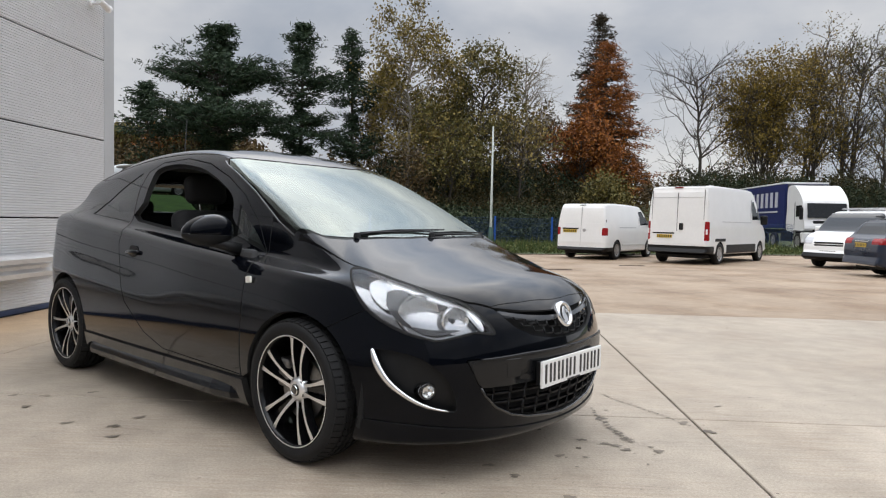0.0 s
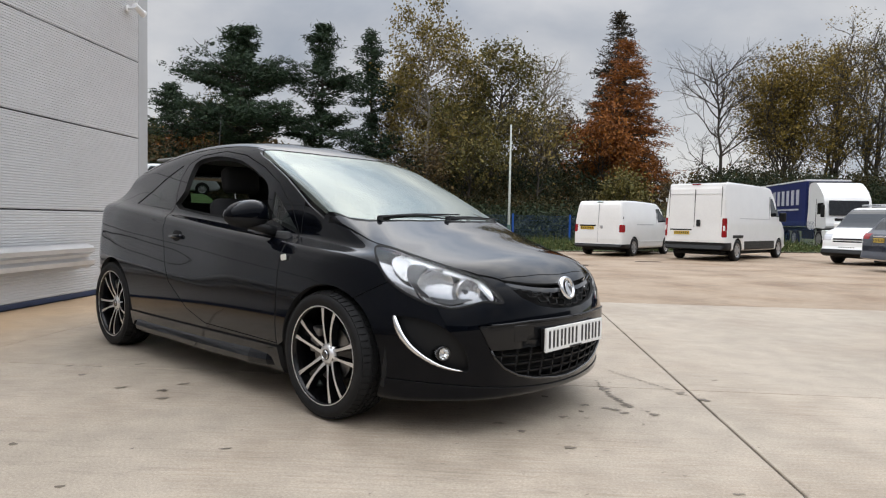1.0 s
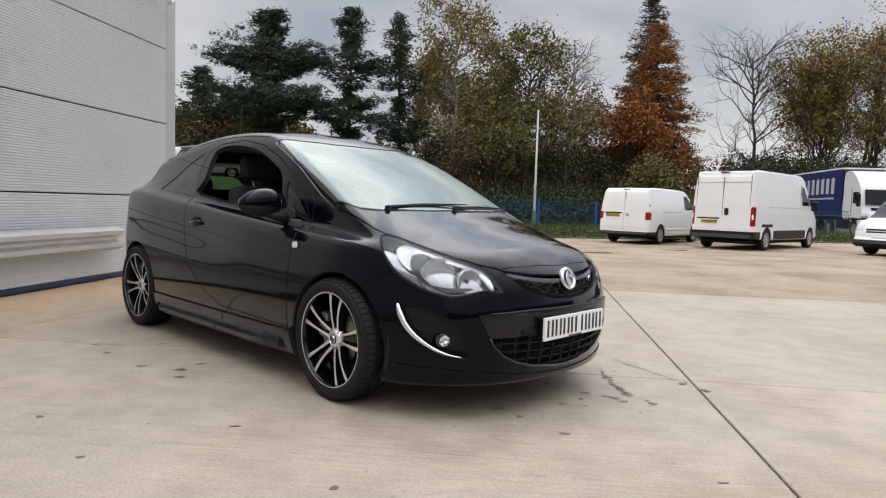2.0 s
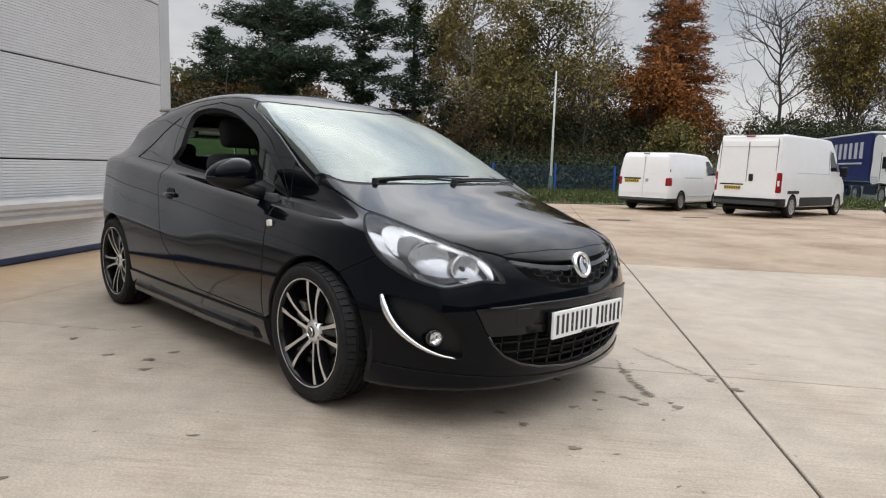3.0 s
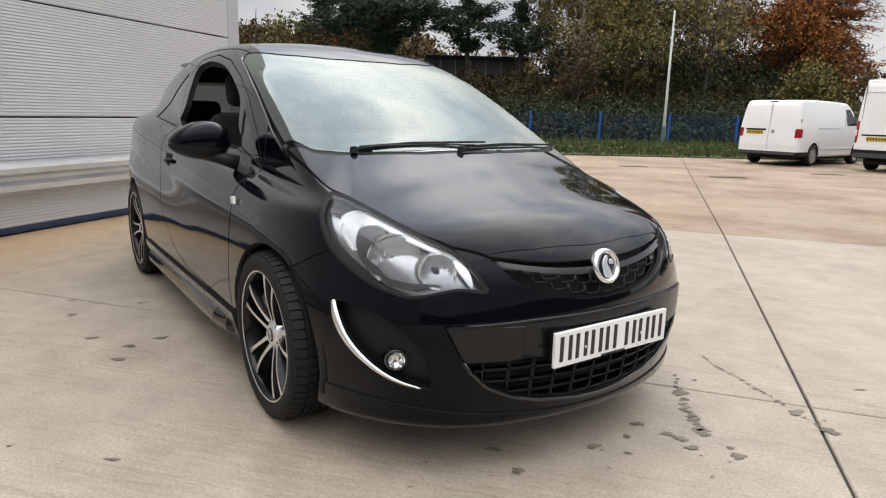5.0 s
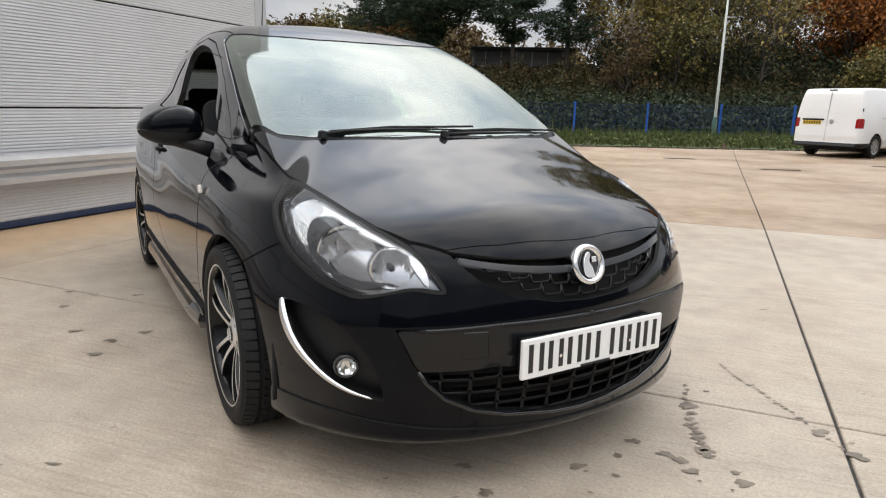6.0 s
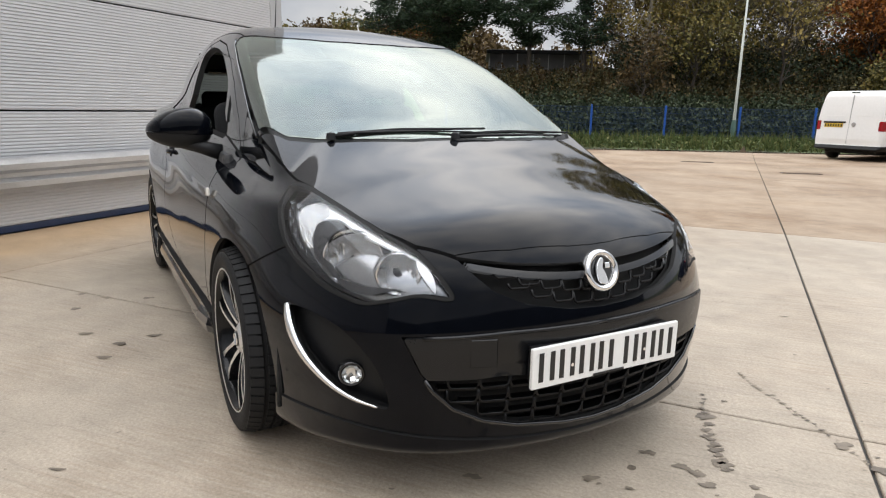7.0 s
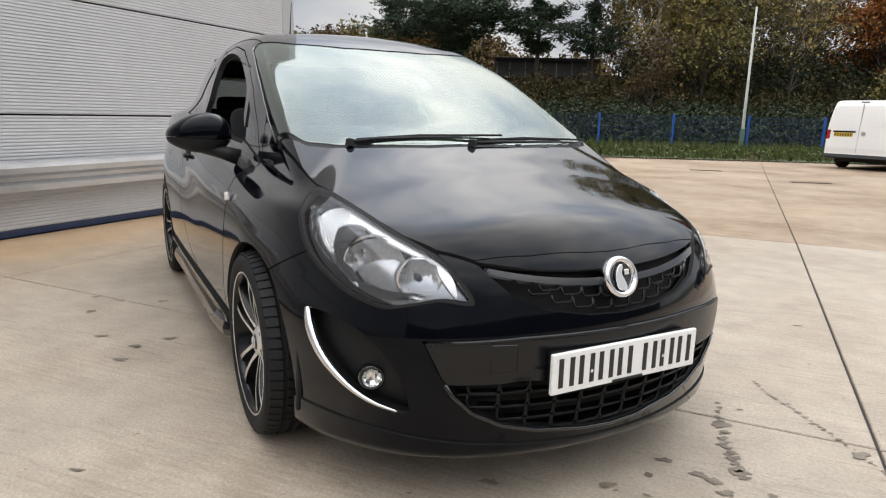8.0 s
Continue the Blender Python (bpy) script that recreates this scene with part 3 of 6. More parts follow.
def skin(f, lo, hi, h):
    """Surface nets: a quad mesh of f = 0 in a box, on cells of size h."""
    ax = [np.arange(a, b + h, h) for a, b in zip(lo, hi)]
    val = np.stack([f(np.stack(np.meshgrid([x], ax[1], ax[2], indexing="ij"), -1))[0] for x in ax[0]])
    s = val < 0
    c = sum(s[i:s.shape[0] - 1 + i, j:s.shape[1] - 1 + j, k:s.shape[2] - 1 + k].astype(int) for i in (0, 1) for j in (0, 1) for k in (0, 1))
    act = np.argwhere((c > 0) & (c < 8))
    num = np.full(c.shape, -1)
    num[tuple(act.T)] = np.arange(len(act))
    p = np.stack([ax[i][act[:, i]] + h / 2 for i in range(3)], -1)
    quads = []
    for d in range(3):
        a, b = [(1, 2), (2, 0), (0, 1)][d]
        e = np.diff(s.astype(int), axis=d)
        idx = np.argwhere(e != 0)
        sign = e[tuple(idx.T)]
        idx, sign = (lambda k: (idx[k], sign[k]))((idx[:, a] > 0) & (idx[:, b] > 0) & (idx[:, a] < c.shape[a]) & (idx[:, b] < c.shape[b]))
        corner = []
        for oa, ob in ((-1, -1), (0, -1), (0, 0), (-1, 0)):
            q = idx.copy()
            q[:, a] += oa
            q[:, b] += ob
            corner.append(num[tuple(q.T)])
        q = np.stack(corner, 1)
        q[sign > 0] = q[sign > 0][:, ::-1]
        quads.append(q[(q >= 0).all(1)])
    q = np.concatenate(quads)
    tri = np.concatenate([q[:, [0, 1, 2]], q[:, [0, 2, 3]]])
    return p, tri


def split(p, tri):
    """Every triangle into four, with the new points settled on the skin."""
    e = np.sort(np.concatenate([tri[:, [0, 1]], tri[:, [1, 2]], tri[:, [2, 0]]]), 1)
    uniq, inv = np.unique(e, axis=0, return_inverse=True)
    inv = inv.reshape(-1)
    mid = (p[uniq[:, 0]] + p[uniq[:, 1]]) / 2 
    n, m = len(p), len(tri)
    ab, bc, ca = inv[:m] + n, inv[m:2 * m] + n, inv[2 * m:] + n
    a, b, c = tri.T
    t = np.concatenate([np.stack(k, 1) for k in ((a, ab, ca), (ab, b, bc), (ca, bc, c), (ab, bc, ca))])
    return np.concatenate([p, mid]), t


def clip(p, tri, g):
    """The part of a mesh where g < 0, cut cleanly along g = 0."""
    s = g < 0
    k = s[tri].sum(1)
    keep = [tri[k == 3]]
    extra, seen = [], {}
    pts = list()

    def cross(i, j):
        key = (i, j) if i < j else (j, i)
        if key not in seen:
            seen[key] = len(p) + len(pts)
            t = g[i] / (g[i] - g[j])
            pts.append(p[i] + t * (p[j] - p[i]))
        return seen[key]

    for t in tri[(k == 1) | (k == 2)]:
        inside = [s[v] for v in t]
        for r in range(3):
            a, b, c = (int(t[(r + o) % 3]) for o in range(3))
            ia, ib, ic = (inside[(r + o) % 3] for o in range(3))
            if ia and not ib and not ic:
                extra.append((a, cross(a, b), cross(a, c)))
            elif ia and ib and not ic:
                x, y = cross(b, c), cross(a, c)
                extra += [(a, b, x), (a, x, y)]
    allp = np.concatenate([p, np.array(pts).reshape(-1, 3)])
    t = np.concatenate(keep + [np.array(extra, int).reshape(-1, 3)])
    used, inv = np.unique(t, return_inverse=True)
    return allp[used], inv.reshape(-1, 3)


def poly(a, b, pts, n=0):
    """Signed distance (negative inside) from the points (a, b) to an outline."""
    pts = np.array(rounded(pts, n) if n else pts, float)
    lo, hi = pts.min(0), pts.max(0)
    box = np.maximum(np.maximum(lo[0] - a, a - hi[0]), np.maximum(lo[1] - b, b - hi[1]))
    near = box < 0.05
    if not near.all():
        out = np.array(box)
        if near.any():
            out[near] = poly(a[near], b[near], pts)
        return out
    d, inside = np.full(a.shape, 1e9), np.zeros(a.shape, bool)
    for (x0, y0), (x1, y1) in zip(pts, np.roll(pts, -1, 0)):
        ex, ey = x1 - x0, y1 - y0
        t = (((a - x0) * ex + (b - y0) * ey) / (ex * ex + ey * ey + 1e-12)).clip(0, 1)
        d = np.minimum(d, np.hypot(a - x0 - t * ex, b - y0 - t * ey))
        inside ^= ((y0 > b) != (y1 > b)) & (a < ex * (b - y0) / (ey + 1e-12 * (ey == 0)) + x0)
    return np.where(inside, -d, d)


def mirrored(half):
    """An outline given for one side of the centre line, from the middle to the middle, closed over both."""
    return half + [(a, -b) for a, b in half[::-1] if b != 0]


SHELL_P, SHELL_T = skin(body, (-3.3, -0.95, 0.08), (0.95, 0.95, 1.56), 0.026)
SHELL_P, _ = settle(SHELL_P, rounds=6)
SHELL_P, SHELL_T = split(SHELL_P, SHELL_T)
SHELL_P, _ = settle(SHELL_P, rounds=2)
HALF = {s: (*region(lambda p: s * p[:, 1] > -0.03), body) for s in (-1, 1)}
FRONT = (*region(lambda p: p[:, 0] > 0.0), body)

# outlines: plan view (x, y), side view (x, z), front view (y, z), and s = the run along the front corner
O_SCREEN = mirrored([(0.065, 0), (0.06, 0.2), (0.0, 0.45), (-0.08, 0.6), (-0.20, 0.668), (-0.45, 0.648), (-0.68, 0.622), (-0.90, 0.588), (-0.955, 0.55), (-0.87, 0.42), (-0.795, 0.2), (-0.78, 0)])
O_HOOD = mirrored([(0.095, 0), (0.09, 0.2), (0.03, 0.45), (-0.05, 0.6), (-0.165, 0.672), (-0.07, 0.668), (0.05, 0.656), (0.17, 0.642), (0.31, 0.602), (0.43, 0.570), (0.54, 0.53), (0.615, 0.478), (0.675, 0.40), (0.712, 0.25), (0.735, 0.07), (0.738, 0)])
O_LAMP = [(-.335, .845), (-.335, .81), (-.304, .74), (-.255, .68), (-.191, .635), (-.127, .60), (-.057, .578), (-.014, .57), (.042, .58), (.10, .594), (.134, .597), (.205, .590), (.184, .63), (.134, .68), (.092, .708), (.007, .745), (-.099, .79), (-.205, .826), (-.29, .848)]
O_GRILLE = mirrored([(.714, 0), (.711, .25), (.701, .405), (.66, .372), (.61, .32), (.575, .24), (.553, .12), (.548, 0)])
O_BAND = mirrored([(.508, 0), (.507, .3), (.495, .545), (.40, .505), (.383, .49), (.383, 0)])
O_LOWER = mirrored([(.383, 0), (.383, .492), (.352, .472), (.30, .42), (.262, .34), (.24, .25), (.222, .1), (.217, 0)])
O_FOG = [(-.24, .535), (-.219, .48), (-.184, .42), (-.12, .358), (-.064, .322), (.021, .298), (.052, .305), (.026, .40), (-.049, .485), (-.141, .525)]
O_DOOR = [(-.385, .87), (-.48, 1.03), (-.64, 1.17), (-.83, 1.265), (-1.08, 1.35), (-1.36, 1.392), (-1.66, 1.378), (-1.81, 1.325), (-1.865, 1.22), (-1.85, 1.0), (-1.765, .93), (-1.75, .87), (-1.68, .72), (-1.57, .55), (-1.33, .40), (-1.12, .335), (-.385, .318)]
O_WINDOW = [(-1.775, 1.018), (-1.755, 1.13), (-1.735, 1.27), (-1.70, 1.335), (-1.55, 1.358), (-1.38, 1.355), (-1.11, 1.313), (-.86, 1.22), (-.745, 1.15), (-.71, 1.05), (-.695, .945)]
O_TRI = [(-.66, 1.115), (-.65, .962), (-.405, .888), (-.50, .985)]
O_QUARTER = [(-2.43, 1.058), (-2.37, 1.12), (-2.14, 1.228), (-1.90, 1.32), (-1.885, 1.2), (-1.875, 1.012)]
ARCH_R = 0.338


def corner_run(p):
    return 0.7071 * (p[:, 0] - np.abs(p[:, 1]))


def g_side(p, outline, n=0):
    return np.maximum(poly(p[:, 0], p[:, 2], outline, n), 0.35 - np.abs(p[:, 1]))


def g_plan(p, outline, low):
    return np.maximum(poly(p[:, 0], p[:, 1], outline), low - p[:, 2])


def g_front(p, outline, n=0):
    return np.maximum(poly(p[:, 2], p[:, 1], outline, n), 0.3 - p[:, 0])


def g_lamp(p, outline=None, n=3):
    return np.maximum(np.maximum(poly(corner_run(p), p[:, 2], outline or O_LAMP, n), 0.05 - p[:, 0]), 0.2 - np.abs(p[:, 1]))


def g_arch(p):
    f = np.hypot(p[:, 0] - 0.015, p[:, 2] - 0.315)
    r = np.hypot(p[:, 0] + 2.495, p[:, 2] - 0.315)
    return np.maximum(np.minimum(f, r) - ARCH_R, 0.5 - np.abs(p[:, 1]))


def g_lip(p):
    return np.maximum(p[:, 2] - (0.19 + 0.12 * p[:, 1] ** 2), 0.25 - p[:, 0])


def g_skirt(p):
    return np.maximum(np.maximum(p[:, 2] - 0.305, p[:, 0] + 0.36), -2.2 - p[:, 0])


def g_seam(p):
    """Above the seam between bumper and wing."""
    x = p[:, 0]
    return 0.60 + 0.53 * (x - 0.18) - p[:, 2]


def cut(p, tri, g, fine=True):
    """Cuts the shell by g(points), refining it first along the cut."""
    v = g(p)
    near = (np.abs(v)[tri].min(1) < 0.03) & (v[tri].min(1) < 0.02)
    core = tri[~near & (v[tri].max(1) < 0)]
    if fine and near.any():
        q, t = split(p, tri[near])
        q, t = clip(q, t, g(q))
    else:
        q, t = clip(p, tri[near], v)
    used, inv = np.unique(core, return_inverse=True)
    pts = np.concatenate([p[used], q])
    t = np.concatenate([inv.reshape(-1, 3), t + len(used)])
    key, idx = np.unique(np.round(pts, 6), axis=0, return_inverse=True)
    return key, idx.reshape(-1)[t]


def panel(name, g, material, parent, off=0.0, flange=0.014, label="", shell=None, fine=True):
    """A panel of the skin where g < 0, with its edges turned in."""
    points, tris, f = shell or (SHELL_P, SHELL_T, body)
    p, t = cut(points, tris, g, fine)
    t = t[(t[:, 0] != t[:, 1]) & (t[:, 1] != t[:, 2]) & (t[:, 0] != t[:, 2])]
    p, n = settle(p, f, rounds=1)
    e = np.concatenate([t[:, [0, 1]], t[:, [1, 2]], t[:, [2, 0]]])
    key = np.sort(e, 1)
    _, first, count = np.unique(key, axis=0, return_index=True, return_counts=True)
    rim = e[first[count == 1]]
    p = p + off * n
    faces = [tuple(q) for q in t]
    normals = n
    if flange:
        ring = np.unique(rim)
        pos = {v: len(p) + i for i, v in enumerate(ring)}
        edge = {v: len(p) + len(ring) + i for i, v in enumerate(ring)}
        p = np.concatenate([p, p[ring] - flange * n[ring], p[ring]])
        normals = np.concatenate([n, n[ring], n[ring]])
        faces += [(b, a, pos[a], pos[b]) for a, b in rim]
    of_car = any(f is q for q in CAR_SKINS)
    if of_car:
        dx, dz, k = nose_shift(p[:, 0])
        p, normals = p + np.stack([dx, 0 * dx, dz], 1), np.stack([(normals[:, 0] - .018 * k * normals[:, 2]) / (1 + .062 * k), normals[:, 1], normals[:, 2]], 1)
        normals /= np.linalg.norm(normals, axis=1, keepdims=True)
    ob = raw(name, p, faces, material, parent, label, normals=normals)
    if of_car:
        ob["drawn_out"] = True
    if flange and material is PAINT and len(ob.data.polygons) == len(faces):
        # the turned-in edge is matt black, the gap's shade put into its colour
        ob.data.materials.append(DARK)
        ob.data.polygons.foreach_set("material_index", np.concatenate([np.zeros(len(t), np.int32), np.ones(len(faces) - len(t), np.int32)]))
    return ob


def inset(depth):
    """The skin moved inwards by a depth, as a shell of its own."""
    def inner_skin(p):
        return body(p) + depth

    CAR_SKINS.append(inner_skin)
    q, _ = settle(FRONT[0], inner_skin, rounds=4)
    return q, FRONT[1], inner_skin


def front_x(y, z, back=0.0):
    """Where the nose lies at (y, z), less a setback."""
    a, b = 0.2, 1.0
    for _ in range(28):
        m = (a + b) / 2
        if body(np.array([m, y, z])) < 0:
            a = m
        else:
            b = m
    return a - back


CAR_SKINS = [body]


def nose_shift(x):
    """How far the nose is drawn out past the wheel arch, how much it is raised, and the slope of both."""
    t = np.clip((x - .33) / .37, 0, 1)
    w = t * t * (3 - 2 * t)
    return .062 * w, .018 * w, 6 * t * (1 - t) / .37


car = empty("hatchback", Matrix(), "black three-door hatchback parked on pale concrete, driver's window open", "car")


def only(s):
    """Keeps to one side of the car."""
    return lambda p: -s * p[:, 1]


def car_body():
    mx, gap = np.maximum, 0.003
    ws = lambda p: g_plan(p, O_SCREEN, 0.93)
    hood = lambda p: g_plan(p, O_HOOD, 0.66)
    cowl = lambda p: mx(mx(np.abs(p[:, 1]) - 0.66, 0.9 - p[:, 2]), mx(-ws(p), -hood(p)))
    door = lambda p: g_side(p, O_DOOR, 0)
    holes = lambda p: np.minimum(np.minimum(g_side(p, O_WINDOW, 3), g_side(p, O_TRI)), g_side(p, O_QUARTER))
    nose = lambda p: np.minimum(np.minimum(g_front(p, O_GRILLE), g_front(p, O_BAND)), g_front(p, O_LOWER))
    fog = lambda p: g_lamp(p, O_FOG, 3)
    backlight = lambda p: mx(mx(p[:, 0] + 2.76, 1.05 - p[:, 2]), np.abs(p[:, 1]) - 0.56 + 0.25 * (p[:, 2] - 1.05))
    roof = lambda p: mx(mx(mx(np.abs(p[:, 1]) - 0.535, 1.3 - p[:, 2]), -ws(p)), p[:, 0] + 0.7)
    panel("bonnet", lambda p: hood(p) + gap + .0015, PAINT, car, flange=0.02)
    panel("windscreen", lambda p: ws(p) + 0.004, SCREEN, car, off=-0.003, flange=0.004, label="curved windscreen reflecting the bright sky").visible_shadow = False
    panel("windscreen_border", lambda p: mx(ws(p) + 0.006, -ws(p) - 0.045), FRIT, car, off=-0.008, flange=0, label="dark printed border round the windscreen")
    panel("screen_border", lambda p: mx(ws(p) + 0.004, -ws(p) - 0.034), DARK, car, off=-0.007, flange=0)
    panel("cowl", lambda p: mx(mx(mx(np.abs(p[:, 1]) - 0.645, -0.3 - p[:, 0]), 0.9 - p[:, 2]), mx(-ws(p) - 0.02, -hood(p) + 0.004)), TRIM, car, off=-0.008, label="matt black scuttle panel under the wipers")
    bump = lambda p: mx(mx(0.05 - p[:, 0], -g_seam(p) * 0.88), mx(mx(-hood(p), -g_lamp(p)), mx(-nose(p), -fog(p))))
    panel("front_bumper", lambda p: mx(mx(bump(p), -g_lip(p)), -g_arch(p)) + gap, PAINT, car, label="gloss black front bumper, scuffed along its lower edge", shell=FRONT)
    panel("front_lip", lambda p: mx(g_lip(p), -g_arch(p)) + gap, PAINT, car, off=0.005, flange=0.02, label="deep gloss black front spoiler lip", shell=FRONT)
    panel("roof", lambda p: roof(p) + gap, PAINT, car)
    for s, near in ((-1, True), (1, False)):
        side = only(s)
        panel("wing", lambda p: mx(mx(mx(side(p), -0.382 - p[:, 0]), mx(g_seam(p) * 0.88, -g_arch(p))), mx(mx(-hood(p), -g_lamp(p)), mx(-ws(p), mx(-cowl(p), -door(p))))) + gap, PAINT, car, shell=HALF[s])
        d = panel("door", lambda p: mx(mx(side(p), door(p)), mx(-g_side(p, O_WINDOW, 3), mx(-g_side(p, O_TRI), mx(-g_arch(p), -g_skirt(p))))) + gap, PAINT, car, flange=0.03, shell=HALF[s])
        panel("quarter_window_small", lambda p: mx(side(p), g_side(p, O_TRI)), SIDE_GLASS, d, off=-0.006, flange=0, label="small fixed three-cornered pane", shell=HALF[s]).visible_shadow = False
        if not near:
            panel("side_window", lambda p: mx(side(p), g_side(p, O_WINDOW, 3)), SIDE_GLASS, d, off=-0.006, flange=0, shell=HALF[s]).visible_shadow = False
        panel("rear_side_panel", lambda p: mx(mx(mx(side(p), p[:, 0] + 0.3), mx(-door(p), -g_side(p, O_QUARTER))), mx(mx(-g_arch(p), -g_skirt(p)), mx(mx(-roof(p), -ws(p)), mx(-backlight(p), mx(0.382 + p[:, 0], -mx(g_seam(p), -0.3 - p[:, 0])))))) + gap, PAINT, car, shell=HALF[s])
        panel("rear_side_window", lambda p: mx(side(p), g_side(p, O_QUARTER)) + 0.003, PRIVACY, car, off=-0.004, flange=0.004, label="dark tinted rear side window", shell=HALF[s])
        panel("side_skirt", lambda p: mx(mx(side(p), g_skirt(p)), -g_arch(p)) + gap, PAINT, car, off=0.014, flange=0.03, shell=HALF[s])
    panel("rear_window", lambda p: backlight(p) + 0.004, PRIVACY, car, off=-0.003)
    # black liner added under the skin to darken the gaps and stop light leaks
    inner = lambda p: mx(mx(mx(-ws(p) - 0.02, -holes(p) - 0.012), mx(-backlight(p), -g_arch(p))), mx(-g_lamp(p), mx(-nose(p), -fog(p))))
    panel("inner_shell", inner, DARK, car, off=-0.026, flange=0)


car_body()


# ---- the car's fittings ----
def on_corner(run, z, s, back=0.0):
    """The point of the nose's corner at a given run and height, on side s, set back along its normal."""
    a, b = 0.0, 1.0
    for _ in range(30):
        m = (a + b) / 2
        y = m - run * 1.41421
        if y < 0 or body(np.array([m, y, z])) < 0:
            a = m
        else:
            b = m
    p = np.array([[a, s * (a - run * 1.41421), z]])
    n = grad(p)[0]
    return Vector(p[0] - back * n / np.linalg.norm(n)), Vector(n).normalized()


def aim(place, way, spin=0.0):
    """A pose whose y axis points along way."""
    return Matrix.Translation(place) @ Vector(way).to_track_quat("Y", "Z").to_matrix().to_4x4() @ Matrix.Rotation(spin, 4, "Y")


def within(b, margin=0.007):
    """Trims a mesh to what lies inside the skin by a margin."""
    bmesh.ops.triangulate(b, faces=b.faces[:])
    b.verts.index_update()
    p = np.array([v.co for v in b.verts])
    t = np.array([[v.index for v in f.verts] for f in b.faces])
    p, t = clip(p, t, body(p) + margin)
    b.free()
    out = bmesh.new()
    vs = [out.verts.new(q) for q in p]
    for f in t:
        if len(set(f)) == 3:
            try:
                out.faces.new([vs[i] for i in f])
            except ValueError:
                pass
    bmesh.ops.recalc_face_normals(out, faces=out.faces)
    return out


def lamps():
    mx = np.maximum
    deep_shell, mid_shell = inset(0.062), inset(0.035)
    for s in (-1, 1):
        side = only(s)
        lamp = panel("headlight", lambda p: mx(side(p), g_lamp(p)) - 0.008, LAMP_BACK, car, flange=0, shell=deep_shell, label="large swept-back headlight with clear lens and silver reflectors")
        panel("lens", lambda p: mx(side(p), g_lamp(p)) + 0.004, CLEAR, lamp, off=0.001, flange=0.012).visible_shadow = False
        panel("seal", lambda p: mx(mx(side(p), g_lamp(p)) - 0.001, -g_lamp(p) - 0.007), DARK, lamp, off=0.0015, flange=0.02, label="thin black seal round the lens")
        panel("shelf", lambda p: mx(side(p), g_lamp(p, [(-0.263, 0.836), (-0.198, 0.833), (-0.112, 0.801), (-0.026, 0.765), (0.064, 0.723), (0.135, 0.689), (0.108, 0.689), (0.017, 0.721), (-0.058, 0.748), (-0.127, 0.779), (-0.185, 0.772), (-0.157, 0.787), (-0.198, 0.821)], 3)), SILVER_SATIN, lamp, off=-0.012, flange=0.012, shell=FRONT, label="bright silver shelf along the lamp's upper edge")
        panel("indicator", lambda p: mx(side(p), g_lamp(p, [(-0.234, 0.814), (-0.189, 0.816), (-0.142, 0.784), (-0.181, 0.760), (-0.193, 0.726), (-0.185, 0.696), (-0.215, 0.711), (-0.249, 0.760), (-0.256, 0.794)], 3)), PRISM, lamp, off=-0.016, flange=0.02, shell=FRONT, label="silver prismatic indicator reflector")
        panel("crescent", lambda p: mx(side(p), g_lamp(p, [(-0.185, 0.765), (-0.149, 0.777), (-0.105, 0.766), (-0.138, 0.735), (-0.153, 0.701), (-0.142, 0.667), (-0.105, 0.627), (-0.142, 0.642), (-0.173, 0.676), (-0.187, 0.726)], 3)), BEZEL_DARK, lamp, off=-0.014, flange=0.03, shell=FRONT, label="dark grey crescent round the main reflector")
        panel("lower_trim", lambda p: mx(side(p), g_lamp(p, [(-0.105, 0.628), (-0.032, 0.615), (0.075, 0.615), (0.046, 0.608), (-0.013, 0.593), (-0.071, 0.603)], 2)), BEZEL_DARK, lamp, off=-0.014, flange=0.02, shell=FRONT)
        panel("lamp_blade", lambda p: mx(mx(side(p), g_lamp(p) + .006), g_lamp(p, [(.104, .690), (.134, .672), (.156, .640), (.164, .604), (.140, .630), (.118, .660)], 2)), SILVER_SATIN, lamp, off=-0.012, flange=0.02, shell=FRONT, label="bright curved blade beside the high beam")
        # main and high-beam bowls, each with bulb and ring
        for run, z, r, deep, tilt in ((-.075, .690, .072, .050, .55), (.062, .655, .050, .038, .35)):
            c, n = on_corner(run, z, s, deep)
            way = Vector((1, s * tilt, -0.02)).normalized()
            m = aim(c, way)
            prof = [(0.014, -0.042)] + [(r * k / 9, -0.042 + 0.042 * (k / 9) ** 2) for k in range(2, 10)] + [(r + 0.004, 0.003), (r + 0.006, -0.01)]
            b = lathe(prof[:2] + prof[3:9:2] + prof[9:], 15, "y", m=m)
            bowl = part("reflector", within(b, .004), FACET, lamp, "stepped silver reflector bowl")
            for k in range(7):
                x = (k - 3) * r * 0.22 - r * .1
                h = math.sqrt(max(r * r * .8 - x * x, 1e-5)) * 0.62
                d = -0.042 + 0.042 * (x / r) ** 2
                b = rbox((r * 0.07, 0.012, h * (1.5 if k % 2 else 1.1)), (x, d + 0.008, r * (.10 if k % 2 else -.08)), 0.003, 2, rot=Matrix.Rotation(radians(25 - 8 * k), 4, "Z"))
                b.transform(m)
                part("flute", within(b, .004), BEZEL_DARK if k == 4 else SILVER, bowl, smooth=True)
            b = lathe([(0.0, -0.012), (0.008, -0.013), (0.010, -0.018), (0.009, -0.058)], 20, "y", m=m)
            part("bulb_cap", within(b), BEZEL_DARK, bowl, smooth=True)
            b = lathe([(r + 0.003, 0.0), (r + 0.006, 0.005), (r + 0.010, -0.002), (r + 0.010, -0.03), (r + 0.003, -0.03)], 48, "y", m=m, closed=True)
            part("ring", within(b, .004), CHROME, lamp, smooth=True)

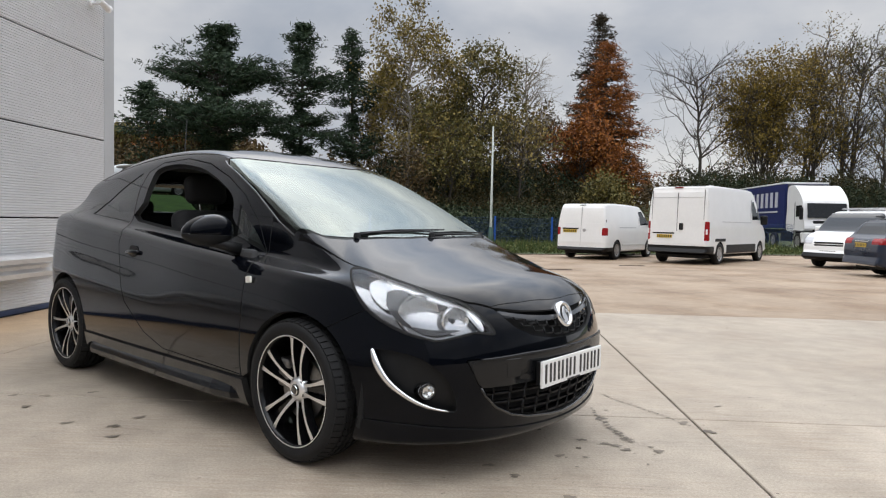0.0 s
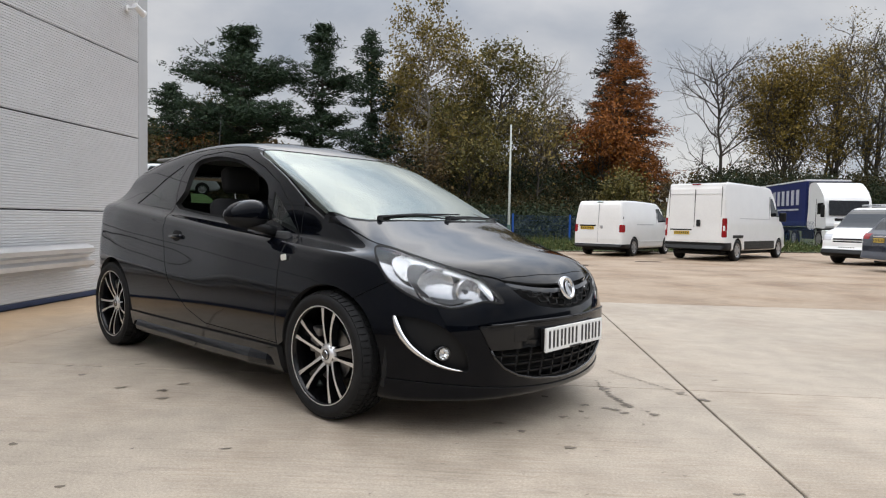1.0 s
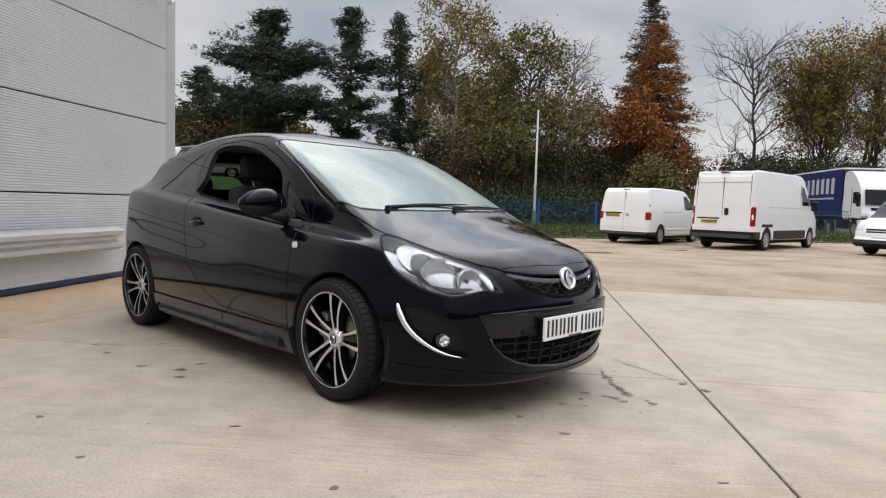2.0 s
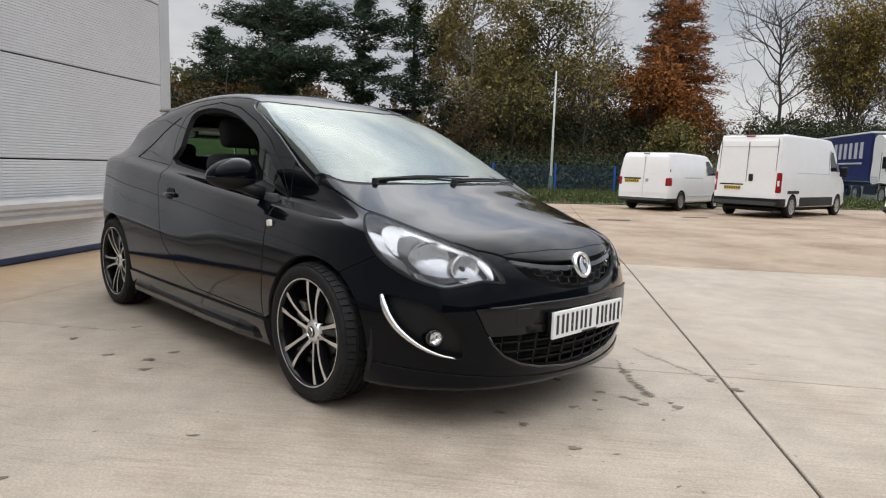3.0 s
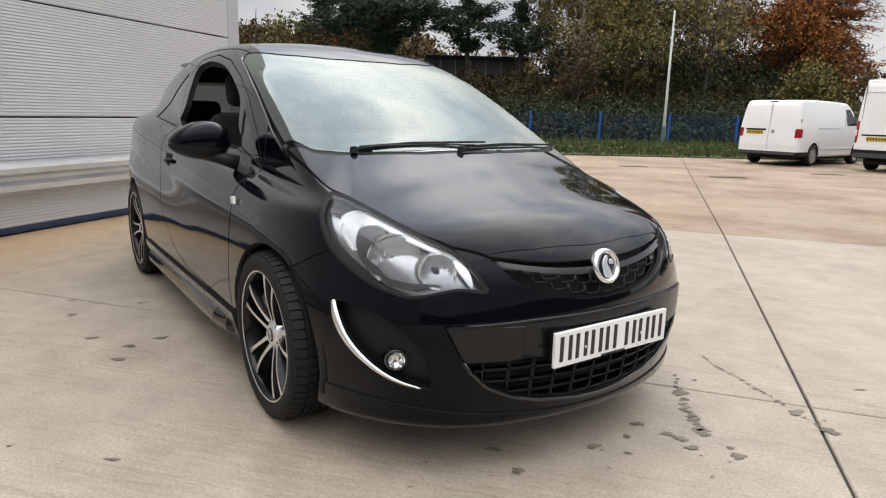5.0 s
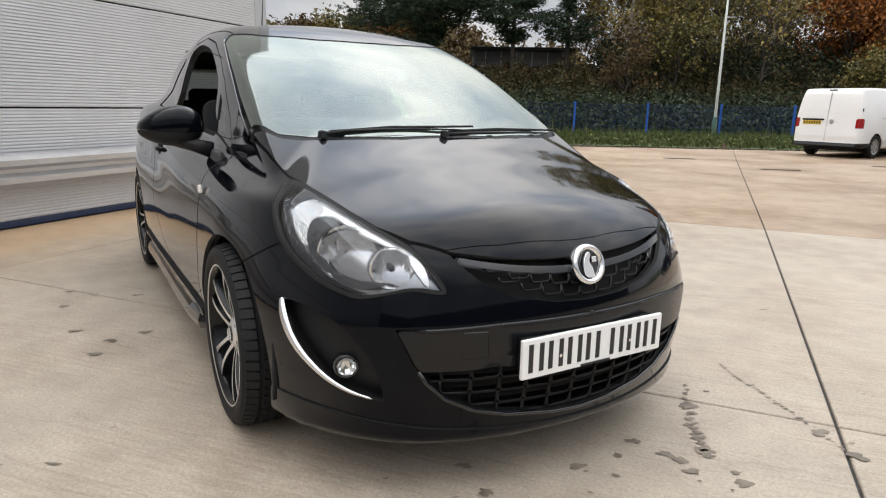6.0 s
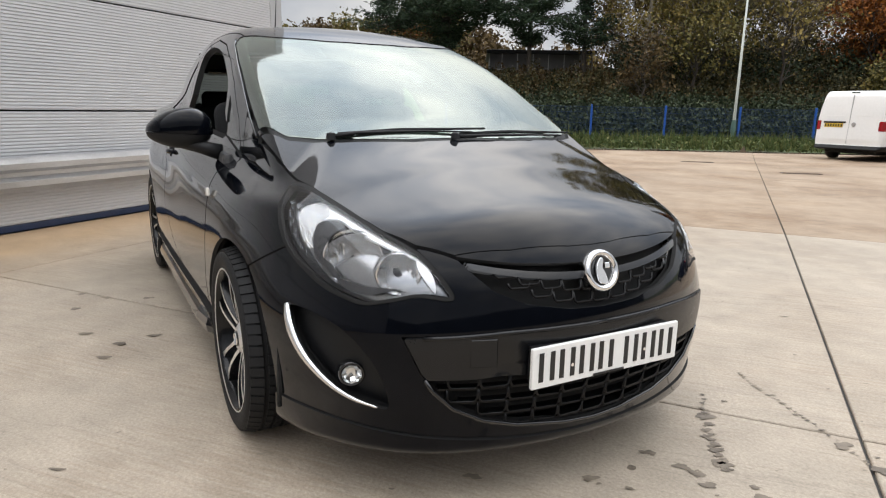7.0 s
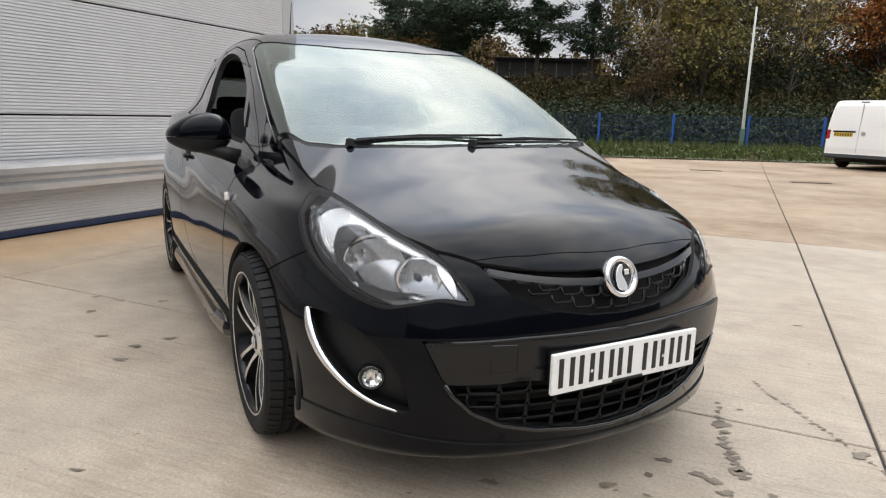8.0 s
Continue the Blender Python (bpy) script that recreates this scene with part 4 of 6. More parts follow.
        # fog lamp pocket with its chrome blade
        pocket = panel("fog_lamp_pocket", lambda p: mx(side(p), g_lamp(p, O_FOG, 3)) - 0.015, TRIM, car, flange=0, shell=mid_shell, label="matt black pocket round the fog lamp")
        c, n = on_corner(-.052, .372, s, 0.022)
        m = aim(c, (1, s * 0.35, 0)) @ Matrix.Scale(.8, 4)
        b = lathe([(0.0, -0.02), (0.028, -0.012), (0.034, 0.008), (0.040, 0.010), (0.044, 0.002), (0.044, -0.04)], 32, "y", m=m)
        part("bezel", b, GLOSS, pocket, smooth=True)
        b = lathe([(0.0, -0.012), (0.016, -0.009), (0.028, 0.0), (0.033, 0.009)], 9, "y", m=m)
        fog = part("fog_lamp", b, SILVER, pocket, "round clear fog lamp")
        b = lathe([(0.0, 0.014), (0.02, 0.012), (0.034, 0.008)], 32, "y", m=m)
        part("lens", b, CLEAR, fog, smooth=True).visible_shadow = False
        runs = [(-.243, .54), (-.232, .50), (-.213, .455), (-.182, .41), (-.140, .37), (-.09, .335), (-.035, .311), (.025, .297)]
        q = np.linspace(0, 1, 33)
        knots = np.linspace(0, 1, len(runs))
        runs = [(spl(v, *sum(zip(knots, (a for a, _ in runs)), ())), spl(v, *sum(zip(knots, (z for _, z in runs)), ()))) for v in q]
        pts = [on_corner(float(a), float(z), s, -0.002)[0] for a, z in runs]
        part("chrome_blade", tube(pts, [float(spl(v, 0, .008, .12, .0135, .35, .0135, .6, .010, 1, .0035)) for v in q], 10), CHROME, pocket, "curved chrome blade", smooth=True)


def bar(zc, tip, half, tall, deep, back, material, name, parent, power=2.2, n=36):
    pts = []
    for k in range(n + 1):
        y = half * (2 * k / n - 1)
        z = zc + (tip - zc) * abs(y / 0.405) ** power
        pts.append((front_x(y, z, back), y, z))
    sec = [(-deep / 2, -tall / 2 + .002), (-deep / 2, tall / 2 - .002), (-deep / 2 + .004, tall / 2), (deep / 2 - .004, tall / 2), (deep / 2, tall / 2 - .004), (deep / 2, -tall / 2 + .004), (deep / 2 - .004, -tall / 2), (-deep / 2 + .004, -tall / 2)]
    return part(name, sweep(pts, sec), material, parent, smooth=False)


def nose():
    mx = np.maximum
    back = inset(0.06)
    up = panel("upper_grille", lambda p: g_front(p, O_GRILLE) - 0.03, DARK, car, flange=0, shell=back, label="smile-shaped gloss black grille")
    arc = lambda p, a, b: a + (b - a) * (np.abs(p[:, 1]) / .405) ** 2.2
    panel("top_bar", lambda p: mx(g_front(p, O_GRILLE) + .002, arc(p, .664, .695) - p[:, 2]), PAINT, up, off=-.003, flange=.02)
    panel("bar", lambda p: mx(g_front(p, O_GRILLE) + .006, mx(arc(p, .624, .672) - p[:, 2], p[:, 2] - arc(p, .642, .686))), GLOSS, up, off=-.004, flange=.02)
    # two rows of U-shaped cells under the bar
    for row, (lo0, lo1, hi0, hi1, shift) in enumerate(((.556, .715, .586, .700, 0), (.589, .698, .624, .690, .5))):
        for k in range(-6, 7):
            yc = (k + shift) * .062
            q = (abs(yc) / .405) ** 2.3
            lo, hi = lo0 + (lo1 - lo0) * q, hi0 + (hi1 - hi0) * q
            if hi - lo < .012 or abs(yc) > .36:
                continue
            pts = [(yc - .030, hi), (yc - .028, lo + .008), (yc - .022, lo + .002), (yc + .022, lo + .002), (yc + .028, lo + .008), (yc + .030, hi)]
            part("mesh_cell", tube([(front_x(y, z, .011), y, z) for y, z in pts], .0036, 6), LATTICE, up, smooth=True)
    # round badge: ring, dish and a plain raised figure
    bx = front_x(0, .64, -0.006)
    m = aim((bx, 0, .638), (0.93, 0, 0.30))
    badge = part("badge", lathe([(0.040, 0.006), (0.046, 0.013), (0.053, 0.013), (0.058, 0.006), (0.058, -0.03), (0.04, -0.03)], 48, "y", m=m, closed=True), CHROME, car, "round chrome badge with a plain raised shape", smooth=True)
    part("dish", lathe([(0.0, 0.0), (0.040, 0.0), (0.041, 0.006)], 40, "y", m=m), GLOSS, badge)
    b = prism(rounded([(-.012, -.036), (.014, -.034), (.022, -.008), (.018, .016), (.004, .034), (-.008, .030), (-.002, .008), (-.010, -.012)], 4), -0.008, r=0.002, m=m @ Matrix.Translation((0, 0.010, 0)))
    part("figure", b, CHROME, badge)
    b = rbox((.018, .006, .016), (-.020, .006, .012), .002)
    b.transform(m)
    part("flag", b, CHROME, badge)
    # bumper band, number plate, lower grille
    band = panel("bumper_band", lambda p: g_front(p, O_BAND) + 0.002, BAND, car, off=0.004, flange=0.02, label="satin black plastic band, dented beside the number plate")
    for v in band.data.vertices:
        # two dents pushed in beside the plate
        for y, z, r, deep in ((-.305, .425, .045, .016), (-.345, .47, .035, .006)):
            v.co.x -= deep * math.exp(-((v.co.y - y) ** 2 + (v.co.z - z) ** 2 * 1.6) / (r * r))
    band.data.normals_split_custom_set([(0, 0, 0)] * len(band.data.loops))
    part("towing_cover", rbox((.006, .07, .075), (front_x(-.36, .455, -.003), -.36, .455), .002, 1, rot=Matrix.Rotation(radians(-19), 4, "Z")), BAND, car)
    b = None
    for s in (-1, 1):
        pts = [(front_x(s * y, .5055 - .012 * max(0, y - .3) / .24, -.003), s * y, .5055 - .012 * max(0, y - .3) / .24) for y in np.linspace(0, .50, 14)]
        b = tube(pts, .006, 8, bm=b)
    part("band_edge", b, BAND, car, smooth=True)
    low = panel("lower_grille", lambda p: g_front(p, O_LOWER) - 0.03, DARK, car, flange=0, shell=back, label="wide black lattice grille under the number plate")
    rows = (.384, .346, .306, .266, .228)
    for hi, lo in zip(rows, rows[1:]):
        for k in range(-6, 7):
            yc = k * .080
            if abs(yc) + .03 > np.interp((lo + hi) / 2, (.222, .24, .262, .30, .352, .383), (.12, .25, .34, .42, .472, .49)):
                continue
            up_z = .03 * yc * yc
            pts = [(yc - .0396, hi), (yc - .0375, lo + .013), (yc - .030, lo + .004), (yc + .030, lo + .004), (yc + .0375, lo + .013), (yc + .0396, hi)]
            part("mesh_cell", tube([(front_x(y, z + up_z, .010), y, z + up_z) for y, z in pts], .0042, 6), LATTICE, low, smooth=True)
    for z, half in ((.346, .455), (.306, .40), (.266, .32), (.228, .12)):
        pts = [(front_x(y, z + .03 * y * y, .028), y, z + .03 * y * y) for y in np.linspace(-half, half, 31)]
        part("lattice_bar", sweep(pts, [(-.016, -.003), (-.016, .003), (.016, .003), (.016, -.003)]), LATTICE, low)
    edge = [(.385, -.497), (.352, -.478), (.30, -.427), (.258, -.345), (.234, -.25), (.216, -.1), (.211, 0)]
    edge += [(z, -y) for z, y in edge[-2::-1]]
    part("grille_edge", tube([(front_x(y, z, -.001), y, z) for z, y in edge], .006, 8), GLOSS, car, smooth=True)
    px = front_x(0, .42, -0.018)
    plate = part("number_plate", rbox((.012, .52, .111), (px, 0, .417), .003, 2), PLATE, car, "white number plate with black marks")
    part("plate_holder", rbox((.03, .49, .10), (px - .02, 0, .417), .004), TRIM, plate)
    for y in (-.214, -.147, -.080, -.013, .078, .145, .212):
        for d in (-.018, .018):
            part("mark", rbox((.003, .014, .079), (px + .0065, y + d, .419), 0), INK, plate)
    part("mark", rbox((.003, .11, .006), (px + .0065, 0, .367), 0), INK, plate)
    for y in (-.13, .13):
        part("screw", lathe([(0, .009), (.005, .008), (.005, .004)], 10, "x", m=Matrix.Translation((px, y, .41))), CHROME, plate)


def wheel():
    """One wheel at the origin, its face towards -y."""
    w = empty("wheel_maker", Matrix(), "", "")
    R, r, half = .312, .240, .104
    prof = [(r - .004, -half + .018), (r + .006, -half + .004), (r + .030, -half - .002), (R - .024, -half), (R - .014, -half + .012), (R - .009, -half + .028)]
    R -= .007
    for g in (-.05, -.017, .017, .05):
        prof += [(R, g - .006), (R - .008, g - .004), (R - .008, g + .004), (R, g + .006)]
    prof += [(R - .003, half - .028), (R - .010, half - .012), (R - .022, half), (r, half - .01)]
    tyre = part("tyre", lathe(prof, 72, "y"), RUBBER, w, smooth=True)
    R += .007
    tv, tf = [], []
    for k in range(60):
        for y0, y1, sk in ((-.096, -.058, .012), (-.043, -.024, .02), (-.010, .010, -.02), (.024, .043, .02), (.058, .096, .012)):
            a0, a1, base = 2 * math.pi * k / 60, 2 * math.pi * (k + .8) / 60, len(tv)
            drop = .010 if abs(y0 + y1) > .14 else 0
            for rr in (R - .014, R + .0005):
                for y, a in ((y0, a0), (y0, a1), (y1, a1 + sk), (y1, a0 + sk)):
                    q = rr - (drop if abs(y) > .09 else 0)
                    tv.append((q * math.sin(a), y, q * math.cos(a)))
            tf += [(base + 4, base + 5, base + 6, base + 7)] + [(base + i, base + (i + 1) % 4, base + 4 + (i + 1) % 4, base + 4 + i) for i in range(4)]
    raw("tread", tv, tf, RUBBER, tyre, smooth=False)
    rim = part("rim", lathe([(r + .004, -half + .010), (r + .002, -half + .004), (r - .008, -half + .008), (r - .012, -half + .03), (r - .022, -.02), (r - .03, .06), (r - .01, half - .01)], 64, "y"), RIMBLACK, w, "black alloy wheel with machined spoke faces", smooth=True)
    part("rim_edge", lathe([(r + .001, -half + .0035), (r - .001, -half + .0022), (r - .004, -half + .0045)], 64, "y"), ALLOY, rim, smooth=True)
    for k in range(5):
        turn = Matrix.Rotation(2 * math.pi * k / 5 + radians(6), 4, "Y")
        for s in (-1, 1):
            # arm: from the hub outwards, splaying, with a slight curve; black flank, bright face
            vs, fs = [], []
            n = 9
            for i in range(n):
                t = i / (n - 1)
                rad = .040 + t * (r - .048)
                mid = s * (.018 + .030 * t ** 1.5)
                wd = .0095 + .002 * t - .004 * math.sin(math.pi * t)
                y = -.058 - .028 * math.sin(min(t * 1.25, 1) * math.pi / 2)
                for dx, dy in ((-wd, 0), (wd, 0), (wd + .010, .034), (-wd - .010, .034)):
                    vs.append((mid + dx, y + dy, rad))
            for i in range(n - 1):
                for j in range(4):
                    fs.append((4 * i + j, 4 * i + (j + 1) % 4, 4 * i + 4 + (j + 1) % 4, 4 * i + 4 + j))
            arm = raw("spoke", vs, fs, RIMBLACK, rim, smooth=False)
            arm.data.transform(turn)
            fv = [(x, y - .0012, z) for i in range(n) for x, y, z in vs[4 * i:4 * i + 2]]
            face = raw("spoke_face", fv, [(2 * i, 2 * i + 1, 2 * i + 3, 2 * i + 2) for i in range(n - 1)], ALLOY, rim, smooth=True)
            face.data.transform(turn)
        # black web between the two arms, set back
        web = raw("spoke_web", [(-.026, -.050, .04), (.026, -.050, .04), (.042, -.058, r - .012), (-.042, -.058, r - .012)], [(0, 1, 2, 3)], RIMBLACK, rim, smooth=False)
        web.data.transform(turn)
    part("hub", lathe([(0.0, -.070), (.026, -.070), (.034, -.074), (.040, -.070), (.056, -.058), (.060, -.03)], 40, "y"), ALLOY, rim, smooth=True)
    cap = part("hub_cap", lathe([(0.0, -.077), (.020, -.078), (.026, -.075), (.027, -.068)], 32, "y"), GLOSS, rim, "dark cap with a chrome ring", smooth=True)
    part("ring", lathe([(.018, -.0775), (.0205, -.0805), (.023, -.0775)], 32, "y"), CHROME, cap)
    for k in range(5):
        a = 2 * math.pi * (k + .5) / 5
        part("bolt", lathe([(0, -.066), (.008, -.066), (.009, -.05)], 8, "y", m=Matrix.Translation((.044 * math.sin(a), 0, .044 * math.cos(a)))), STEEL, rim)
    part("brake_disc", lathe([(.05, -.03), (.14, -.03), (.14, -.008), (.05, -.008)], 48, "y", closed=True), STEEL, w)
    part("caliper", rbox((.07, .06, .13), (-.11, -.03, .05), .012), STEEL, w)
    return w


def wheels():
    first = wheel()
    for i, (x, s) in enumerate(((0, -1), (0, 1), (-2.511, -1), (-2.511, 1))):
        m = Matrix.Translation((x, s * .738, .312)) @ (Matrix() if s < 0 else Matrix.Rotation(math.pi, 4, "Z")) @ Matrix.Rotation(radians((4, 20, 38, 50)[i]), 4, "Y")
        w = copy_thing(first, m)
        w.name = "wheel"
        w.parent = car
        if "label" in w:
            del w["label"]
        # liner of the arch
        b = lathe([(.372, .25), (.372, -.035), (.350, -.035)], 40, "y", m=Matrix.Translation((x + .015, s * .738, .33)) @ (Matrix() if s < 0 else Matrix.Rotation(math.pi, 4, "Z")))
        bmesh.ops.delete(b, geom=[v for v in b.verts if v.co.z < .2], context="VERTS")
        part("arch_liner", b, DARK, car)
    for o in [first] + list(first.children_recursive):
        bpy.data.objects.remove(o)


def pod(size, power=2.6, nu=28, nv=16):
    """A rounded, slightly boxy pod."""
    b = bmesh.new()
    bmesh.ops.create_uvsphere(b, u_segments=nu, v_segments=nv, radius=1)
    for v in b.verts:
        c = v.co.normalized()
        k = (abs(c.x) ** power + abs(c.y) ** power + abs(c.z) ** power) ** (-1 / power)
        v.co = Vector((c.x * k * size[0], c.y * k * size[1], c.z * k * size[2]))
    return b


def trims():
    for s in (-1, 1):
        # door mirror: shell leaning forward, arm, glass
        shells = []
        for low in (False, True):
            b = pod((.082, .118, .078) if not low else (.080, .116, .077), nu=40, nv=24)
            for v in b.verts:
                out = (v.co.y * s + .118) / .236
                v.co.z *= (0.62 + 0.36 * (1 - out) + 0.24 * math.sin(out * math.pi)) * (.86 if v.co.z < 0 else 1.06)
                v.co.z -= .012 * out
                v.co.x = v.co.x * (0.75 + .25 * (1 - out)) - 0.05 * out ** 2
                if v.co.x < -.055:
                    v.co.x = -.055 - (.02 if out > 1.2 else 0)
            # the shell is parted a little below its middle
            bmesh.ops.bisect_plane(b, geom=b.verts[:] + b.edges[:] + b.faces[:], plane_co=(0, 0, -.0185 if low else -.0165), plane_no=(0, -.05 * s, 1), clear_outer=low, clear_inner=not low)
            b.transform(Matrix.Translation((-.605, s * .868, .984)) @ Matrix.Rotation(s * radians(-8), 4, "Z"))
            shells.append(b)
        mir = part("door_mirror", shells[0], PAINT, car, "wedge-shaped gloss black door mirror with a matt foot", smooth=True)
        part("lower_shell", shells[1], TRIM, mir, smooth=True)
        part("arm", tube([(-.60, s * .86, .935), (-.575, s * .80, .915), (-.545, s * .735, .895)], [.028, .026, .032], 12), TRIM, mir, smooth=True)
        part("mirror_glass", rbox((.006, .15, .07), (-.662, s * .865, .975), .002), CHROME, mir)
        # handle over a black oval that stands in for the shade of its dish
        hm = part("door_handle", tube([(-1.475, s * .800, .838), (-1.49, s * .818, .838), (-1.55, s * .822, .838), (-1.61, s * .816, .836), (-1.625, s * .798, .835)], [.011, .013, .014, .013, .011], 12), PAINT, car, "pull handle over a dark oval standing in for its shaded dish", smooth=True)
        b = pod((.055, .006, .042))
        b.transform(Matrix.Translation((-1.55, s * (.8055), .835)))
        part("recess", b, DARK, hm, smooth=True)
        part("side_repeater", rbox((.042, .012, .032), (-.335, s * .826, .768), .006, rot=Matrix.Rotation(radians(-8), 4, "Y")), mat("repeater_lens", (.75, .72, .66), rough=.15, vary=.08), car, "small clear side repeater")
        # rubber and bright line along the windscreen pillar
        pts = []
        for x, y in ((-.20, .672), (-.33, .662), (-.45, .651), (-.57, .638), (-.68, .625), (-.80, .606), (-.90, .590), (-.955, .570)):
            z0, z1 = .9, 1.45
            for _ in range(24):
                zm = (z0 + z1) / 2
                z0, z1 = (zm, z1) if body(np.array([x, s * y, zm])) < 0 else (z0, zm)
            pts.append((x, s * y, z0 + .001))
        part("pillar_strip", tube(pts, .0045, 6), GLOSS, car, smooth=True)
        # sill blade: a moulded skirt that swells towards the ground, with a hollow above it
        pts = [(x, s * (.846 + out), .222 + .01 * max(0, (x + .75) / .3)) for x, out in ((-.405, -.055), (-.47, -.022), (-.62, -.008), (-1.1, -.010), (-1.7, -.012), (-2.05, -.010), (-2.13, -.03))]
        sec = [(a * s, b) for a, b in ((-.03, .046), (-.006, .036), (.010, .014), (.018, -.012), (.012, -.040), (-.010, -.058), (-.05, -.06))]
        part("sill_blade", sweep(pts, sec), PAINT, car, "moulded gloss black sill blade")
    # wipers
    def top_z(x, y, up):
        z0, z1 = .8, 1.5
        for _ in range(26):
            zm = (z0 + z1) / 2
            z0, z1 = (zm, z1) if body(np.array([x, y, zm])) < 0 else (z0, zm)
        return Vector((x, y, z0 + up))

    for row in (((.005, -.47, .010), (.01, -.38, .012), (.045, -.14, .014), (.055, .06, .012)), ((.085, -.03, .008), (.075, .12, .010), (.04, .34, .012), (-.035, .55, .010))):
        pts = [top_z(*q) for q in row]
        wp = part("wiper", tube(pts, [.008, .006, .004, .003], 8), TRIM, car, "black wiper resting along the windscreen's foot", smooth=True)
        a, d = Vector(pts[0]), Vector(pts[-1])
        lift = Vector((-.022, 0, .010))
        part("blade", tube([a + (d - a) * .06 + lift, (a + d) / 2 + lift + Vector((-.006, 0, .006)), d + (d - a) * .12 + lift], [.004, .006, .004], 6), TRIM, wp)
        part("pivot", lathe([(0, .016), (.014, .012), (.018, -.01)], 14, "z", m=Matrix.Translation(pts[0])), TRIM, wp)
    # aerial and tail spoiler
    zr = 1.385
    part("aerial", tube([(-2.50, 0, zr), (-2.50, .005, zr + .05), (-2.50, .03, zr + .42)], [.014, .006, .0022], 8), TRIM, car, smooth=True)
    b = rbox((.17, .80, .026), (-2.77, 0, 1.305), .013, 3, rot=Matrix.Rotation(radians(-11), 4, "Y"))
    part("tail_spoiler", b, PAINT, car, smooth=True)


def cabin():
    """Seats, dashboard, wheel and trim that show through the glass."""
    part("floor_pan", rbox((3.3, 1.36, .05), (-1.25, 0, .20), .01), DARK, car)
    part("engine_block", rbox((.42, .8, .40), (.14, 0, .48), .05), DARK, car)
    d = part("dashboard", rbox((.50, 1.28, .16), (-.42, 0, .90), .06, 4), DASH, car, "dark grey dashboard", smooth=True)
    part("binnacle", rbox((.18, .32, .08), (-.52, -.34, .985), .035, 3), DASH, d, smooth=True)
    part("bulkhead", rbox((.06, 1.25, .62), (-.16, 0, .60), .02), DARK, car)
    m = Matrix.Translation((-.78, -.34, .88)) @ Matrix.Rotation(radians(-28), 4, "Y")
    ring = lathe([(.175 + .014 * math.cos(a), .014 * math.sin(a)) for a in np.linspace(0, 2 * math.pi, 9)[:-1]], 36, "x", m=m, closed=True)
    sw = part("steering_wheel", ring, DASH, car, "black steering wheel", smooth=True)
    b = rbox((.04, .13, .10), (0, 0, 0), .02)
    b = rbox((.025, .32, .035), (0, 0, 0), .01, bm=b)
    b.transform(m)
    part("boss", b, DASH, sw)
    part("column", tube([(-.78, -.34, .88), (-.45, -.34, .75)], .035, 10), DASH, sw)
    for y in (-.34, .34):
        seat = part("front_seat", rbox((.50, .50, .16), (-1.12, y, .48), .06, 3), CLOTH, car, "black cloth front seat with headrest", smooth=True)
        part("backrest", rbox((.14, .49, .60), (-1.45, y, .80), .06, 3, rot=Matrix.Rotation(radians(-16), 4, "Y")), CLOTH, seat, smooth=True)
        part("headrest", rbox((.10, .27, .18), (-1.57, y, 1.22), .045, 3, rot=Matrix.Rotation(radians(-10), 4, "Y")), CLOTH, seat, smooth=True)
        for q in (-.05, .05):
            part("headrest_post", tube([(-1.56, y + q, 1.18), (-1.53, y + q, 1.05)], .006, 6), CHROME, seat)
        part("door_card", rbox((1.25, .04, .52), (-1.05, math.copysign(.725, y), .64), .02), DASH, car)
    rear = part("rear_seat", rbox((.45, 1.2, .18), (-2.1, 0, .52), .06, 3), CLOTH, car, "black cloth rear bench", smooth=True)
    part("backrest", rbox((.14, 1.2, .52), (-2.38, 0, .82), .06, 3, rot=Matrix.Rotation(radians(-14), 4, "Y")), CLOTH, rear, smooth=True)
    for y in (-.38, .38):
        part("headrest", rbox((.09, .24, .13), (-2.45, y, 1.10), .04, 3), CLOTH, rear, smooth=True)
    part("headlining", rbox((1.5, .98, .02), (-1.78, 0, 1.395), .008), mat("grey_headlining", (.32, .32, .30), rough=.9, vary=.08), car)
    part("sun_visor", rbox((.14, .36, .016), (-.93, -.36, 1.325), .007, rot=Matrix.Rotation(radians(24), 4, "Y")), DASH, car)
    part("rear_view_mirror", rbox((.03, .22, .06), (-.72, 0, 1.27), .012), TRIM, car)


def draw_out():
    """Carries the fittings on the nose along with its skin."""
    for ob in list(car.children_recursive):
        if ob.type != "MESH" or "drawn_out" in ob:
            if "drawn_out" in ob:
                del ob["drawn_out"]
            continue
        me = ob.data
        co = np.empty(len(me.vertices) * 3, np.float32)
        me.vertices.foreach_get("co", co)
        co = co.reshape(-1, 3)
        dx, dz, _ = nose_shift(co[:, 0])
        if dx.max() > 0:
            co[:, 0] += dx
            co[:, 2] += dz
            me.vertices.foreach_set("co", co.ravel())
            me.update()


lamps()
nose()
trims()
cabin()
draw_out()
wheels()


# ---- parked vehicles at the far side of the yard ----
WHITE = mat("white_van_paint", (0.74, 0.74, 0.73), rough=0.3, vary=0.04, scale=2, coat=0.6, rvary=0.05)
NAVY = mat("dark_blue_paint", (0.010, 0.016, 0.032), rough=0.3, vary=0.2, scale=2, coat=1.0, spec=0.2)
RED = mat("red_lamp_lens", (0.26, 0.010, 0.012), rough=0.12, vary=0.2, scale=20)
TINT = mat("dark_vehicle_glass", (0.012, 0.014, 0.016), rough=0.05, vary=0.1, rvary=0.02)
HUBSTEEL = mat("silver_wheel_trim", (0.42, 0.42, 0.42), rough=0.35, metal=0.7, vary=0.15, scale=20)


